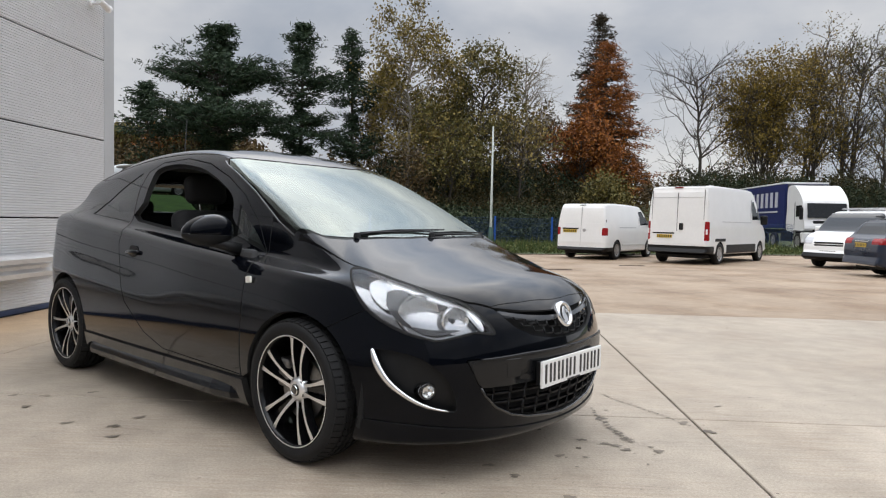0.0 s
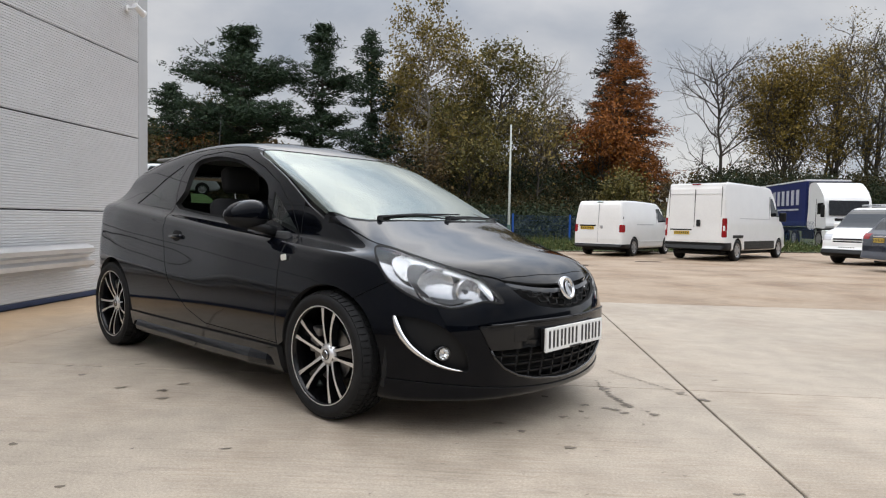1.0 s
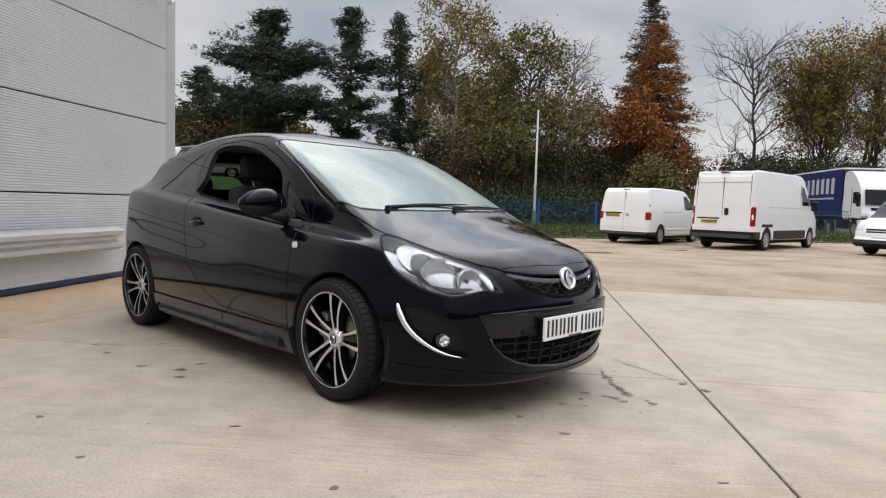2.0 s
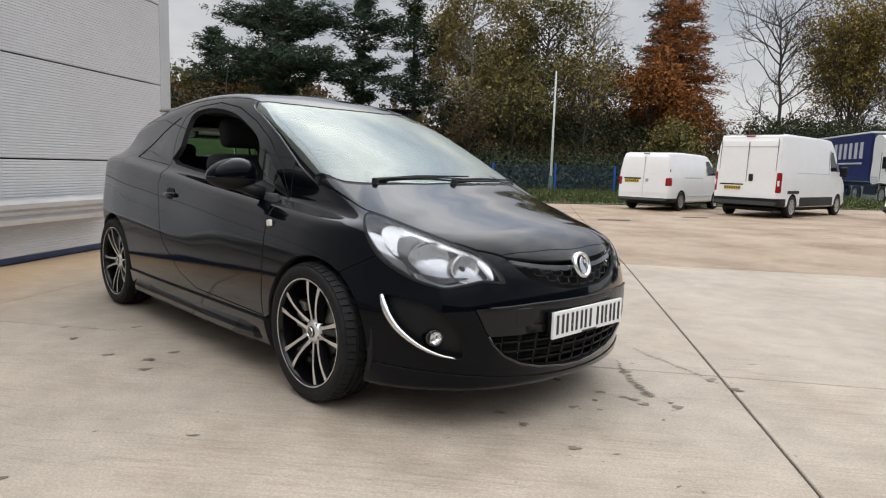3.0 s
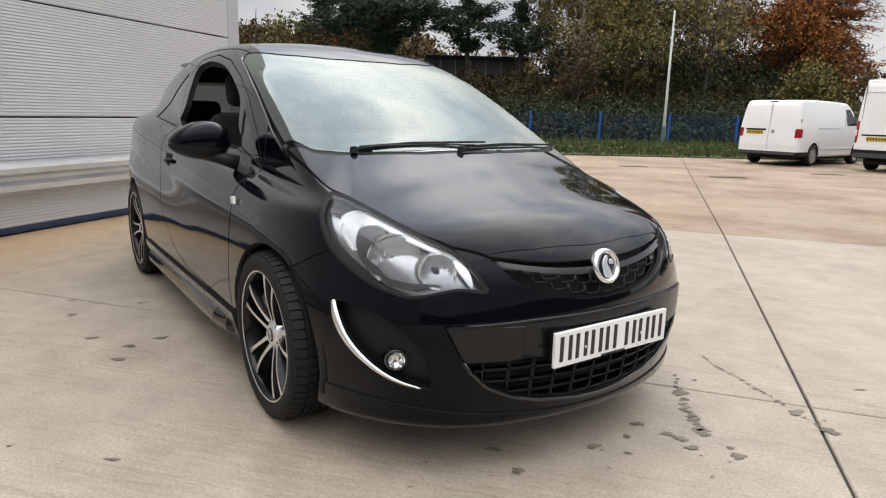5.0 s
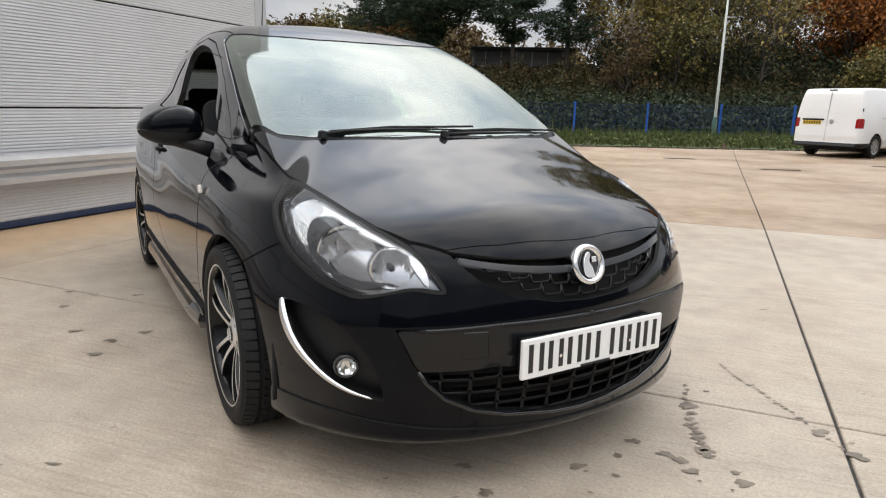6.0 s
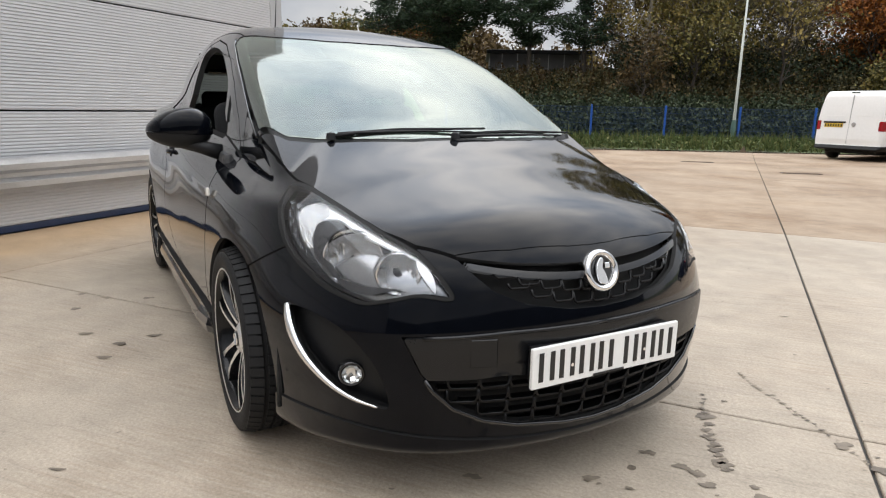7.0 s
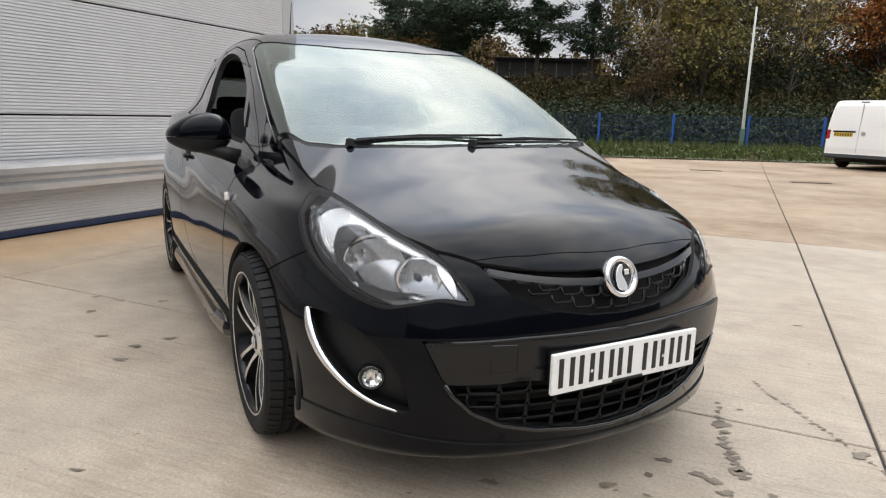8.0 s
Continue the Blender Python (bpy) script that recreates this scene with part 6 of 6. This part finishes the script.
def tree(label, place, height, width, kind, seed, leaf=None, amount=1.0, group="trees behind the fence", bark=None, size=.13):
    rng = np.random.default_rng(seed)
    t = empty("tree", Matrix.Translation(place), label, "tree", group)
    tw, cents = Twigs(), []
    bark = bark or BARK
    R = width / 2
    if kind in ("pine", "cone", "column"):
        lean = rng.normal(0, .015, 2)
        axis = lambda z: np.array([lean[0] * z, lean[1] * z, z])
        trunk = Twigs()
        trunk.add([axis(z) for z in np.linspace(0, height * .98, 9)], height * .016, .02, 8)
        n = int((115 if kind == "pine" else 150) * amount)
        for k in range(n):
            q = rng.uniform(.24, 1) if kind == "pine" else rng.uniform(.06, 1)
            z = q * height
            prof = (min(1, (1 - q) * 2.4 + .12) * (.55 + .45 * math.sin(q * 23 + seed)) if kind == "pine" else (1 - q) ** .8 + .05)
            if kind == "column":
                prof = ((1 - q) ** .62 + .04) * (.90 + .10 * math.sin(q * 29 + seed))
            az, L = rng.uniform(0, 2 * math.pi), R * max(prof, .12) * rng.uniform(.7, 1.1)
            d = np.array([math.cos(az), math.sin(az), rng.uniform(.05, .35) if kind == "pine" else rng.uniform(-.15, .15)])
            p0 = axis(z)
            pts = [p0 + d * L * u + np.array([0, 0, (.10 if kind == "pine" else -.12) * L * u * u]) for u in np.linspace(0, 1, 5)]
            tw.add(pts, .012 * L + .012, .008, 4)
            for u in np.linspace(.30, 1.0, max(3, int(L * 3.2))):
                c = p0 + d * L * u
                side = np.array([-d[1], d[0], 0]) * rng.normal(0, .22 * L * (1.1 - u * .5))
                cents += [c + side + rng.normal(0, .05, 3)] * int(20 if kind == "pine" else 14)
        v, f = leaves(rng, cents, (.20, .20, .10), size, flat=.5, slim=.22)
        raw("trunk", trunk.v, trunk.f, bark, t)
    else:
        trunk = Twigs()
        ends = []
        stems = 1 if kind != "clump" else 4
        for s in range(stems):
            base = np.array([rng.normal(0, .4) * (stems > 1), rng.normal(0, .4) * (stems > 1), 0])
            top = base + np.array([rng.normal(0, .06) * height, rng.normal(0, .06) * height, height * .80])
            pts = [base + (top - base) * u + rng.normal(0, .10, 3) * (0 < u < 1) for u in np.linspace(0, 1, 8)]
            trunk.add(pts, height * (.014 if stems == 1 else .009), .03, 7)
            n = int((26 if stems == 1 else 15) * amount ** .5)
            for k in range(n):
                u = rng.uniform(.16 if kind != "birch" else .28, 1)
                i = min(int(u * 7), 6)
                p0 = pts[i] + (pts[i + 1] - pts[i]) * (u * 7 - i)
                az = rng.uniform(0, 2 * math.pi)
                slope = rng.uniform(.5, 1.3) if kind != "clump" else rng.uniform(1.1, 2.6)
                d = np.array([math.cos(az), math.sin(az), slope])
                d /= np.linalg.norm(d)
                L = R * (1.15 - .6 * abs(u - .45)) * rng.uniform(.6, 1.0)
                grow(tw, rng, p0, d, L, height * .0045, 2, ends, .65, .10 if kind != "birch" else -.10, 4)
        cents = ends
        raw("trunk", trunk.v, trunk.f, bark, t)
        if leaf is not None:
            rep = max(1, int(2.2 * amount))
            v, f = leaves(rng, np.repeat(np.array(cents), rep, 0), (.28, .28, .28), size, droop=.6 if kind == "birch" else .1)
    tagged(raw("branchwork", tw.v, tw.f, bark, t), kind="stuff")
    if leaf is not None:
        tagged(raw("crown", v, f, leaf, t, smooth=False), kind="stuff")
    return t


def shrubs(name, label, s0, s1, n0, n1, z0, top, count, material, seed, size=.10, clump=46):
    """Bushes massed along the verge line: overlapping mounds of small leaves."""
    rng = np.random.default_rng(seed)
    cents = []
    for k in range(count):
        s, n = rng.uniform(s0, s1), rng.uniform(n0, n1)
        p = verge(s, n)
        hgt = top * rng.uniform(.55, 1.0)
        r = rng.uniform(.5, 1.1)
        m = clump
        a = rng.normal(0, 1, (m, 3))
        a /= np.linalg.norm(a, axis=1, keepdims=True)
        q = a * rng.uniform(.7, 1, (m, 1)) * np.array([r, r, hgt / 2]) + np.array([p.x, p.y, z0(n) + LEVEL + hgt / 2])
        cents.append(q)
    v, f = leaves(rng, np.concatenate(cents), (.1, .1, .1), size)
    return tagged(raw(name, v, f, material, smooth=False), label, "shrubs", kind="stuff")


def beyond():
    road = sheet("road", -60, 140, 5.6, 12.2, 40, 2, None, ASPHALT, lambda s, n, h: verge(s, n, -0.02))
    tagged(road, "grey asphalt road beyond the blue fence", "road", kind="structure")
    apron = sheet("entrance_road", 34.0, 140, -0.4, 5.7, 40, 2, None, ASPHALT, lambda s, n, h: verge(s, n, .012 - .032 * max(0, n / 5.7)))
    tagged(apron, "grey asphalt entrance joining yard and road", "road", kind="structure")
    hill = sheet("bank", -120, 200, 12.1, 75, 60, 40, None, EARTH, lambda s, n, h: verge(s, n, bank(n) - .03 + .25 * noise.noise((s * .2, n * .2, 0)) * min(1, (n - 12.1) / 4)))
    tagged(hill, "planted bank rising behind the road", "bank", kind="structure")
    strip = sheet("verge", -60, 34.0, -0.05, 5.65, 130, 12, None, EARTH, lambda s, n, h: verge(s, n, .035 + .10 * math.sin(min(max(n / 5.6, 0), 1) * math.pi) + .03 * noise.noise((s * .8, n * 1.5, 2))))
    tagged(strip, "grassy verge between the yard and the fence", "verge", kind="structure")
    rng = np.random.default_rng(4)
    n = 38000
    s, q = rng.uniform(0, 33.4, n), rng.beta(1.3, 1.5, n) * 5.4
    hgt = rng.gamma(3, .045, n) * (.5 + .9 * np.clip(q / 1.6, 0, 1)) + .03
    base = np.array([GRASS_A.x, GRASS_A.y, 0]) + s[:, None] * np.array(GRASS_D) + q[:, None] * np.array(GRASS_N)
    base[:, 2] = LEVEL + .04 + .10 * np.sin(np.clip(q / 5.6, 0, 1) * math.pi)
    az = rng.uniform(0, 2 * math.pi, n)
    w = np.stack([np.cos(az), np.sin(az), 0 * az], 1) * rng.uniform(.010, .035, (n, 1))
    tip = base + np.stack([rng.normal(0, .06, n), rng.normal(0, .06, n), hgt], 1)
    v = np.stack([base - w, base + w, tip], 1).reshape(-1, 3)
    tagged(raw("grass", v, np.arange(3 * n).reshape(-1, 3), L_GRASS, smooth=False), "uneven green grass and weeds along the verge", "grass", kind="stuff")

    # spilled soil, leaves and grit along the yard's edge
    m = 2600
    s, q = rng.uniform(-2, 33.4, m), rng.normal(-.02, .10, m)
    c = np.array([GRASS_A.x, GRASS_A.y, LEVEL]) + s[:, None] * np.array(GRASS_D) + q[:, None] * np.array(GRASS_N)
    r = rng.gamma(2.5, .010, m)[:, None]
    up = np.abs(rng.normal(0, 1, (m, 3)))
    v = np.stack([c + r * np.array([1, .2, 0]), c + r * np.array([-.5, .9, 0]), c + r * np.array([-.6, -.8, 0]), c + r * up * np.array([.2, .2, .8])], 1).reshape(-1, 3)
    k = 4 * np.arange(m)[:, None]
    f = np.concatenate([k + np.array([0, 1, 3]), k + np.array([1, 2, 3]), k + np.array([2, 0, 3])])
    tagged(raw("grit", v, f, mat("grit_and_soil", (.10, .075, .05), rough=.95, vary=.4, scale=3), smooth=False), "loose soil and grit along the verge's edge", "grit", kind="stuff")
    # broad-leaved weeds
    n = 1300
    s, q = rng.uniform(0, 33, n), rng.uniform(.2, 4.4, n)
    c = np.array([GRASS_A.x, GRASS_A.y, LEVEL + .07]) + s[:, None] * np.array(GRASS_D) + q[:, None] * np.array(GRASS_N)
    v, f = leaves(rng, np.repeat(c + np.array([0, 0, .12]), 12, 0), (.10, .10, .09), .055, slim=.5)
    tagged(raw("weeds", v, f, L_GRASS, smooth=False), "low broad-leaved weeds on the verge", "weeds", kind="stuff")

    # fence: square posts and welded wire panels
    fence = empty("wire_fence", Matrix.Translation(verge(16.2, 5.0)), "blue welded wire mesh fence on square posts", "fence")
    turn = Matrix.Rotation(math.atan2(GRASS_D.y, GRASS_D.x), 4, "Z")
    b = None
    tv, tf = [], []

    def wire(x0, x1, z0, z1, th):
        base = len(tv)
        if x1 - x0 > z1 - z0:
            ring = [(0, -th, -th), (0, th, -th), (0, th, th), (0, -th, th)]
            tv.extend((x, y, z0 + z) for x in (x0, x1) for _, y, z in ring)
        else:
            ring = [(-th, -th), (th, -th), (th, th), (-th, th)]
            tv.extend((x0 + x, y, z) for z in (z0, z1) for x, y in ring)
        tf.extend((base + i, base + (i + 1) % 4, base + 4 + (i + 1) % 4, base + 4 + i) for i in range(4))

    step = 2.95
    for k in range(58):
        wire(.04 + k * .05, .04 + k * .05, .10, 1.46, .003)
    for k in range(7):
        wire(.02, step - .02, .14 + k * .215, .14 + k * .215, .0045)
    panel_mesh = bpy.data.meshes.new("mesh_panel")
    panel_mesh.from_pydata(tv, [], tf)
    panel_mesh.materials.append(BLUE_DIM)
    post_mesh = bpy.data.meshes.new("post")
    b = rbox((.075, .075, 1.52), (0, 0, .76), .006, 1)
    b.to_mesh(post_mesh)
    b.free()
    post_mesh.materials.append(BLUE)
    inv = fence.matrix_world.inverted()
    for k in range(-10, 7):
        at = inv @ (Matrix.Translation(verge(16.03 + k * step, 5.0)) @ turn)
        for me in (post_mesh, panel_mesh):
            o = new(me.name, me)
            o.parent = fence
            o.matrix_local = at
    # lighting column
    col = empty("lamp_post", Matrix.Translation(verge(18.7, 4.8)), "tall slim grey lamp post with a green base sleeve", "post")
    part("column", lathe([(.075, .9), (.060, 1.1), (.036, 5.6), (0.0, 5.62)], 16, "z"), POLE, col, smooth=True)
    part("sleeve", lathe([(.10, 0), (.10, .85), (.075, 1.0)], 16, "z"), POLE_GREEN, col, smooth=True)
    # board on two posts
    board = empty("notice_board", Matrix.Translation(verge(39.8, 7.0)) @ turn, "dark grey blank board between two pale posts", "sign")
    part("panel", rbox((1.72, .04, 1.15), (0, 0, 1.72), .01), mat("grey_board", (.07, .075, .08), rough=.6), board)
    for x in (-.93, .93):
        part("post", rbox((.08, .08, 2.7), (x, 0, 1.35), .01), POLE, board)
    part("white_rail", rbox((1.78, .03, .08), (0, -.02, 1.12), .01), WHITE, board)
    part("white_rail", rbox((1.78, .03, .05), (0, -.02, 2.33), .01), WHITE, board)
    bot = part("bottle", lathe([(0, 0), (.05, .0), (.052, .14), (.03, .18), (.015, .22), (0, .22)], 14, "z", m=Matrix.Translation(verge(14.1, 1.6, .16)) @ Matrix.Rotation(radians(80), 4, "X")), mat("white_plastic_litter", (.7, .7, .68), rough=.4), None, smooth=True)
    tagged(bot, "white plastic bottle lying in the grass", "litter")

    # grey building on the bank
    hut = empty("industrial_building", Matrix.Translation(verge(13.0, 32.6, bank(34) - .1)) @ turn, "flat-roofed grey metal-clad building among trees", "building")
    # wall grey is kept dark, with the trees' shade put into the colour
    part("wall", rbox((7.6, 9, 2.35), (0, 0, 1.18), .02), mat("dull_grey_cladding", (.11, .11, .115), rough=.6, vary=.12, scale=1), hut)
    part("roof", rbox((8.1, 9.6, .28), (0, 0, 2.44), .03), TRIM, hut, "dark flat roof edge")
    part("plinth", rbox((7.7, 9.1, .3), (0, 0, .15), .02), TRIM, hut)
    for x in np.arange(-2.9, 3.5, 1.15):
        part("panel_seam", rbox((.05, .02, 2.0), (x, -4.51, 1.3), 0), BEZEL, hut)
    part("vent_box", rbox((.5, .25, .6), (-3.1, -4.6, .9), .03), BEZEL, hut)


def woods():
    place = lambda s, n: verge(s, n, bank(n) - .1)
    for k, (s, n, hgt, w, kind, leaf, lab, amt, sz) in enumerate((
            (6.3, 23, 11.2, 10.5, "pine", L_PINE, "tall dark green Scots pine with layered boughs", 2.3, .16),
            (11.7, 23, 11.9, 6.6, "pine", L_PINE, "slim dark green pine with open boughs", 1.7, .16),
            (15.4, 23, 11.7, 5.2, "pine", L_PINE, "slim pine with thin open boughs", 1.2, .15),
            (1.5, 28, 7.6, 6.5, "pine", L_PINE, "dark green pine with low boughs", 1.0, .16),
            (19.2, 22, 14.2, 5.8, "birch", L_GOLD, "tall silver birch with thin yellow leaves", 2.3, .10),
            (24.3, 23, 10.4, 7.0, "broad", L_OLIVE, "birch with sparse olive and yellow leaves", 2.0, .11),
            (21.6, 19, 7.6, 5.0, "broad", L_OLIVE, "young tree with thinning olive leaves", 1.2, .10),
            (29.7, 25, 12.9, 5.0, "birch", None, "bare birch with fine upright twigs", 1.0, .1),
            (27.0, 20, 7.6, 5.5, "broad", L_GOLD, "small tree with yellowing leaves", .9, .10),
            (37.6, 27, 16.6, 9.6, "cone", L_DUSK, "tall dark conifer behind an orange beech", 1.5, .17),
            (36.2, 24, 13.4, 9.8, "column", L_RUST, "tall beech in rust-orange autumn leaf", 1.6, .14),
            (33.6, 22, 7.0, 5.0, "broad", L_RUST, "smaller beech with rust-orange leaves", 1.6, .11),
            (51.1, 30, 15.4, 9.5, "broad", None, "bare broadleaf tree with a fan of twigs", 1.6, .1),
            (46.5, 42, 12.0, 8.0, "broad", None, "bare tree farther up the bank", 1.0, .1),
            (56.0, 28, 12.4, 10.0, "clump", L_AUTUMN, "broad tree with yellow-green autumn leaves", 1.9, .11),
            (62.5, 28, 17.4, 8.5, "clump", L_AUTUMN, "tall tree with thin golden-brown leaves", 1.0, .10),
            (67.0, 28, 17.8, 8.0, "clump", L_OLIVE, "tall tree with thin olive-brown leaves", .9, .10),
            (73.5, 28, 17.0, 8.0, "clump", L_AUTUMN, "tall tree with brown leaves and bare tops", .8, .09),
            (82.0, 28, 16.0, 9.0, "clump", L_BROWN, "brown autumn tree with bare twigs", 1.0, .13),
            (18.0, 17, 5.0, 3.2, "broad", L_BROWN, "young tree with brown leaves by the fence", .8, .10),
            (4.5, 31, 6.0, 5.0, "broad", L_OLIVE, "olive-brown tree beside the building", 1.3, .12),
            (20.5, 31, 7.6, 6.5, "broad", L_BROWN, "brown-leaved tree behind the birches", 1.8, .12),
            (26.5, 32, 7.6, 7.0, "broad", L_SHADE, "olive tree in shade-darkened leaf filling the wood's middle", 2.0, .12),
            (32.0, 31, 7.4, 6.5, "broad", L_BROWN, "brown-leaved tree beside the conifer", 1.8, .12),
            (31.5, 16, 3.9, 3.4, "broad", L_OLIVE, "young olive-green tree by the road", 1.3, .10))):
        tree(lab, place(s, n), hgt, w, kind, 11 + k, leaf, amt, bark=BARK_PALE if kind == "birch" else None, size=sz)
    # woods on the skyline left of the pines
    far = [(-6, 60, 5.6), (-12, 64, 5.6), (0, 62, 5.4), (-19, 66, 5.4), (6, 58, 5.0)]
    for k, (s, n, hgt) in enumerate(far):
        tree("distant tree in brown autumn leaf", place(s, n), hgt, 9.0, "broad", 70 + k, (L_OLIVE, L_BROWN, L_RUST)[k % 3], 2.2, "distant woodland", size=.22)
    shrubs("hedge", "dark evergreen shrubs massed behind the road", -12, 33, 12.5, 17.0, bank, 2.3, 560, L_DARK, 5, .085, 120)
    shrubs("undergrowth", "tangled olive and brown undergrowth on the bank", -10, 60, 18, 26.0, bank, 1.9, 420, L_BROWN, 6, .09, 80)
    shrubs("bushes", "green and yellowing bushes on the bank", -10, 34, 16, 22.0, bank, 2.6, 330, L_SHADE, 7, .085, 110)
    for s0, s1, top, count in ((-14, 6, 4.2, 130), (6, 18, 1.2, 90), (18, 35, 4.4, 140), (46, 84, 4.4, 260)):
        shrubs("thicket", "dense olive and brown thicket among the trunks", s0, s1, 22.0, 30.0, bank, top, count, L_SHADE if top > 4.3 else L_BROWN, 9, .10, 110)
        shrubs("thicket", "dense dark evergreen thicket among the trunks", s0, s1, 20.5, 30.0, bank, min(top, 3.8), int(count * 1.1), L_DARK, 10, .10, 100)
    shrubs("far_wood", "massed brown autumn wood on the skyline", -16, 95, 42.0, 58.0, lambda n: bank(n), 6.0, 420, L_BROWN, 12, .22, 90)
    shrubs("ivy", "dark ivy and bramble along the road edge", -6, 33, 12.1, 13.4, lambda n: 0, 1.3, 420, L_DARK, 8, .09, 46)


def lawn():
    """A mown slope past the shed's end, with two cars parked along its top."""
    d, e = Vector((-.933, .36, 0)), Vector((.36, .933, 0))
    at = lambda a, b, z: Vector((-11.5, 3.4, z)) + d * a + e * b
    rise = lambda a: 2.2 * step(0.0, 18.0, np.float64(a)) - .2
    mown = mat("mown_grass", (.05, .11, .018), rough=.9, vary=.25, scale=2, second=(.08, .16, .03), bump=.6, bscale=60)
    tagged(sheet("lawn", 0, 26, -6.5, 3, 40, 10, None, mown, lambda a, b, h: at(a, b, float(rise(a)))), "mown green grass slope past the end of the shed", "lawn", kind="structure")
    prof = [(.0, .45), (.03, .95), (.25, 1.30), (.7, 1.45), (1.6, 1.48), (2.2, 1.42), (2.9, 1.0), (3.6, .86), (3.95, .60), (3.9, .25), (2.0, .22), (.15, .26)]
    crimson = mat("red_car_paint", (.33, .012, .016), rough=.3, vary=.15, scale=2, coat=.8)
    pale = mat("silver_car_paint", (.55, .56, .57), rough=.3, metal=.4, vary=.05, scale=2, coat=.8)
    mx = np.maximum
    for b, paint, label in ((-4.3, crimson, "red hatchback parked at the top of the grass"), (.1, pale, "silver hatchback parked at the top of the grass")):
        vehicle("hatchback", label, "car", at(20, b, 1.98), math.atan2(e.y, e.x), prof, .83, 2.45, .72, .30, paint,
                [[(.55, .98), (.8, 1.34), (2.1, 1.34), (2.6, .98)]], [("windscreen", lambda p: mx(mx(2.35 - p[:, 0], .98 - p[:, 2]), np.abs(p[:, 1]) - .62))],
                [("tail_lamp", RED, lambda p: mx(mx(np.abs(p[:, 2] - .88) - .10, p[:, 0] - .2), .5 - np.abs(p[:, 1])), "red tail lamp")], lean=.30, belt_z=.92, h=.09, group="cars above the grass")


beyond()
lawn()
woods()


# ---- oil drips on the slab, and unseen dark walls added to darken the car's reflections ----
OIL = mat("oil_stain", (0.10, 0.080, 0.060), second=(0.20, 0.165, 0.125), rough=0.6, vary=0.35, scale=2.2)


def stains():
    rng = np.random.default_rng(5)
    # two dribbles that run out from under the nose, then single drips
    spots = []
    for run, wide in (([(0.5, 1.15), (0.62, 1.09), (0.76, 1.05), (0.92, 0.99), (1.06, 0.93), (1.21, 0.88)], .012), ([(0.57, 0.83), (0.7, 0.69), (0.8, 0.58), (0.89, 0.52), (0.94, 0.47), (0.99, 0.45)], .022)):
        for (x0, y0), (x1, y1) in zip(run, run[1:]):
            for k in range(7):
                q, h = k / 7 + rng.normal(0, .04), wide * rng.uniform(.35, 1.1)
                spots.append((x0 + (x1 - x0) * q + rng.normal(0, .006), y0 + (y1 - y0) * q + rng.normal(0, .006), h * rng.uniform(1.2, 2.4), h))
    for x, y in [(1.06, 0.93), (1.21, 0.88), (0.7, 0.69), (0.94, 0.47)]:
        spots.append((x, y, .062, .04))
    for x, y in [(0.9, 0.34), (0.95, 0.35), (1.01, 0.33), (1.13, 0.42), (0.65, -0.27), (0.8, -0.29), (0.82, 0.04), (1.07, -0.32), (0.79, 0.31), (1.13, 0.41)]:
        spots.append((x, y, .045, .03))
    for x, y in [(-1.74, -0.96), (-1.24, -1.28), (-0.87, -1.21), (-1.69, -1.32), (-1.07, -0.99), (-1.02, -1.14), (-1.99, -1.29), (-1.85, -1.17)]:
        spots.append((x, y, .055, .035))
    for k in range(330):
        x, y = (rng.uniform(-3.5, 9), rng.uniform(-1.6, 9)) if k % 3 else (rng.normal(.9, .9), rng.normal(.2, 1.1))
        h = rng.uniform(.004, .012) if k % 4 else rng.uniform(.010, .026)
        spots.append((x, y, h * rng.uniform(1, 2.2), h * .6))
    vs, fs = [], []
    for x, y, a, c in spots:
        a, c = .52 * a, .55 * c
        base, n = len(vs), 18
        turn = 1.02 + rng.normal(0, .25)
        ph = rng.uniform(0, 6.3, 3)
        for k in range(n):
            w = 2 * math.pi * k / n
            r = 1 + .22 * math.sin(2 * w + ph[0]) + .18 * math.sin(3 * w + ph[1]) + .16 * math.sin(5 * w + ph[2])
            u, v = a * r * math.cos(w), c * r * math.sin(w)
            vs.append((x + u * math.cos(turn) - v * math.sin(turn), y + u * math.sin(turn) + v * math.cos(turn), .0022 + .0002 * (base // n % 9)))
        fs.append(tuple(range(base, base + n)))
    tagged(raw("oil_stain", vs, fs, OIL, smooth=False), "small dark oil drips on pale concrete", "stain", kind="stuff")


def reflection_walls():
    """Plain dark walls added on the yard's unseen sides, to darken the car's reflections."""
    clad = mat("dark_cladding", (0.035, 0.038, 0.036), rough=0.8, vary=0.05, scale=0.2)
    tagged(part("wall_south", rbox((70, .4, 5.2), (5, -24, 2.6), .02), clad), "plain dark wall added out of view to darken the car's reflections", "wall", kind="structure")
    tagged(part("wall_east", rbox((.4, 70, 5.2), (30, 11.5, 2.6), .02), clad), "plain dark wall added out of view to darken the car's reflections", "wall", kind="structure")


def drains():
    """Slotted gully covers let into the yard."""
    for x, y, a in ((-6.05, 11.83, 52), (-5.82, 15.83, 52), (-9.3, 12.55, 52)):
        g = empty("drain_cover", Matrix.Translation((x, y, fall(x, y))) @ Matrix.Rotation(radians(a), 4, "Z"), "rusty slotted drain cover set in the concrete", "drain", "drain covers")
        part("frame", rbox((.78, .16, .012), (0, 0, .004), .004), TRIM, g)
        for k in range(9):
            part("slat", rbox((.05, .12, .008), (-.32 + .08 * k, 0, .010), .002, 1), RUSTY, g)


RUSTY = mat("rusty_iron", (.10, .055, .032), rough=.8, vary=.4, scale=12)
stains()
drains()
reflection_walls()
slabs()
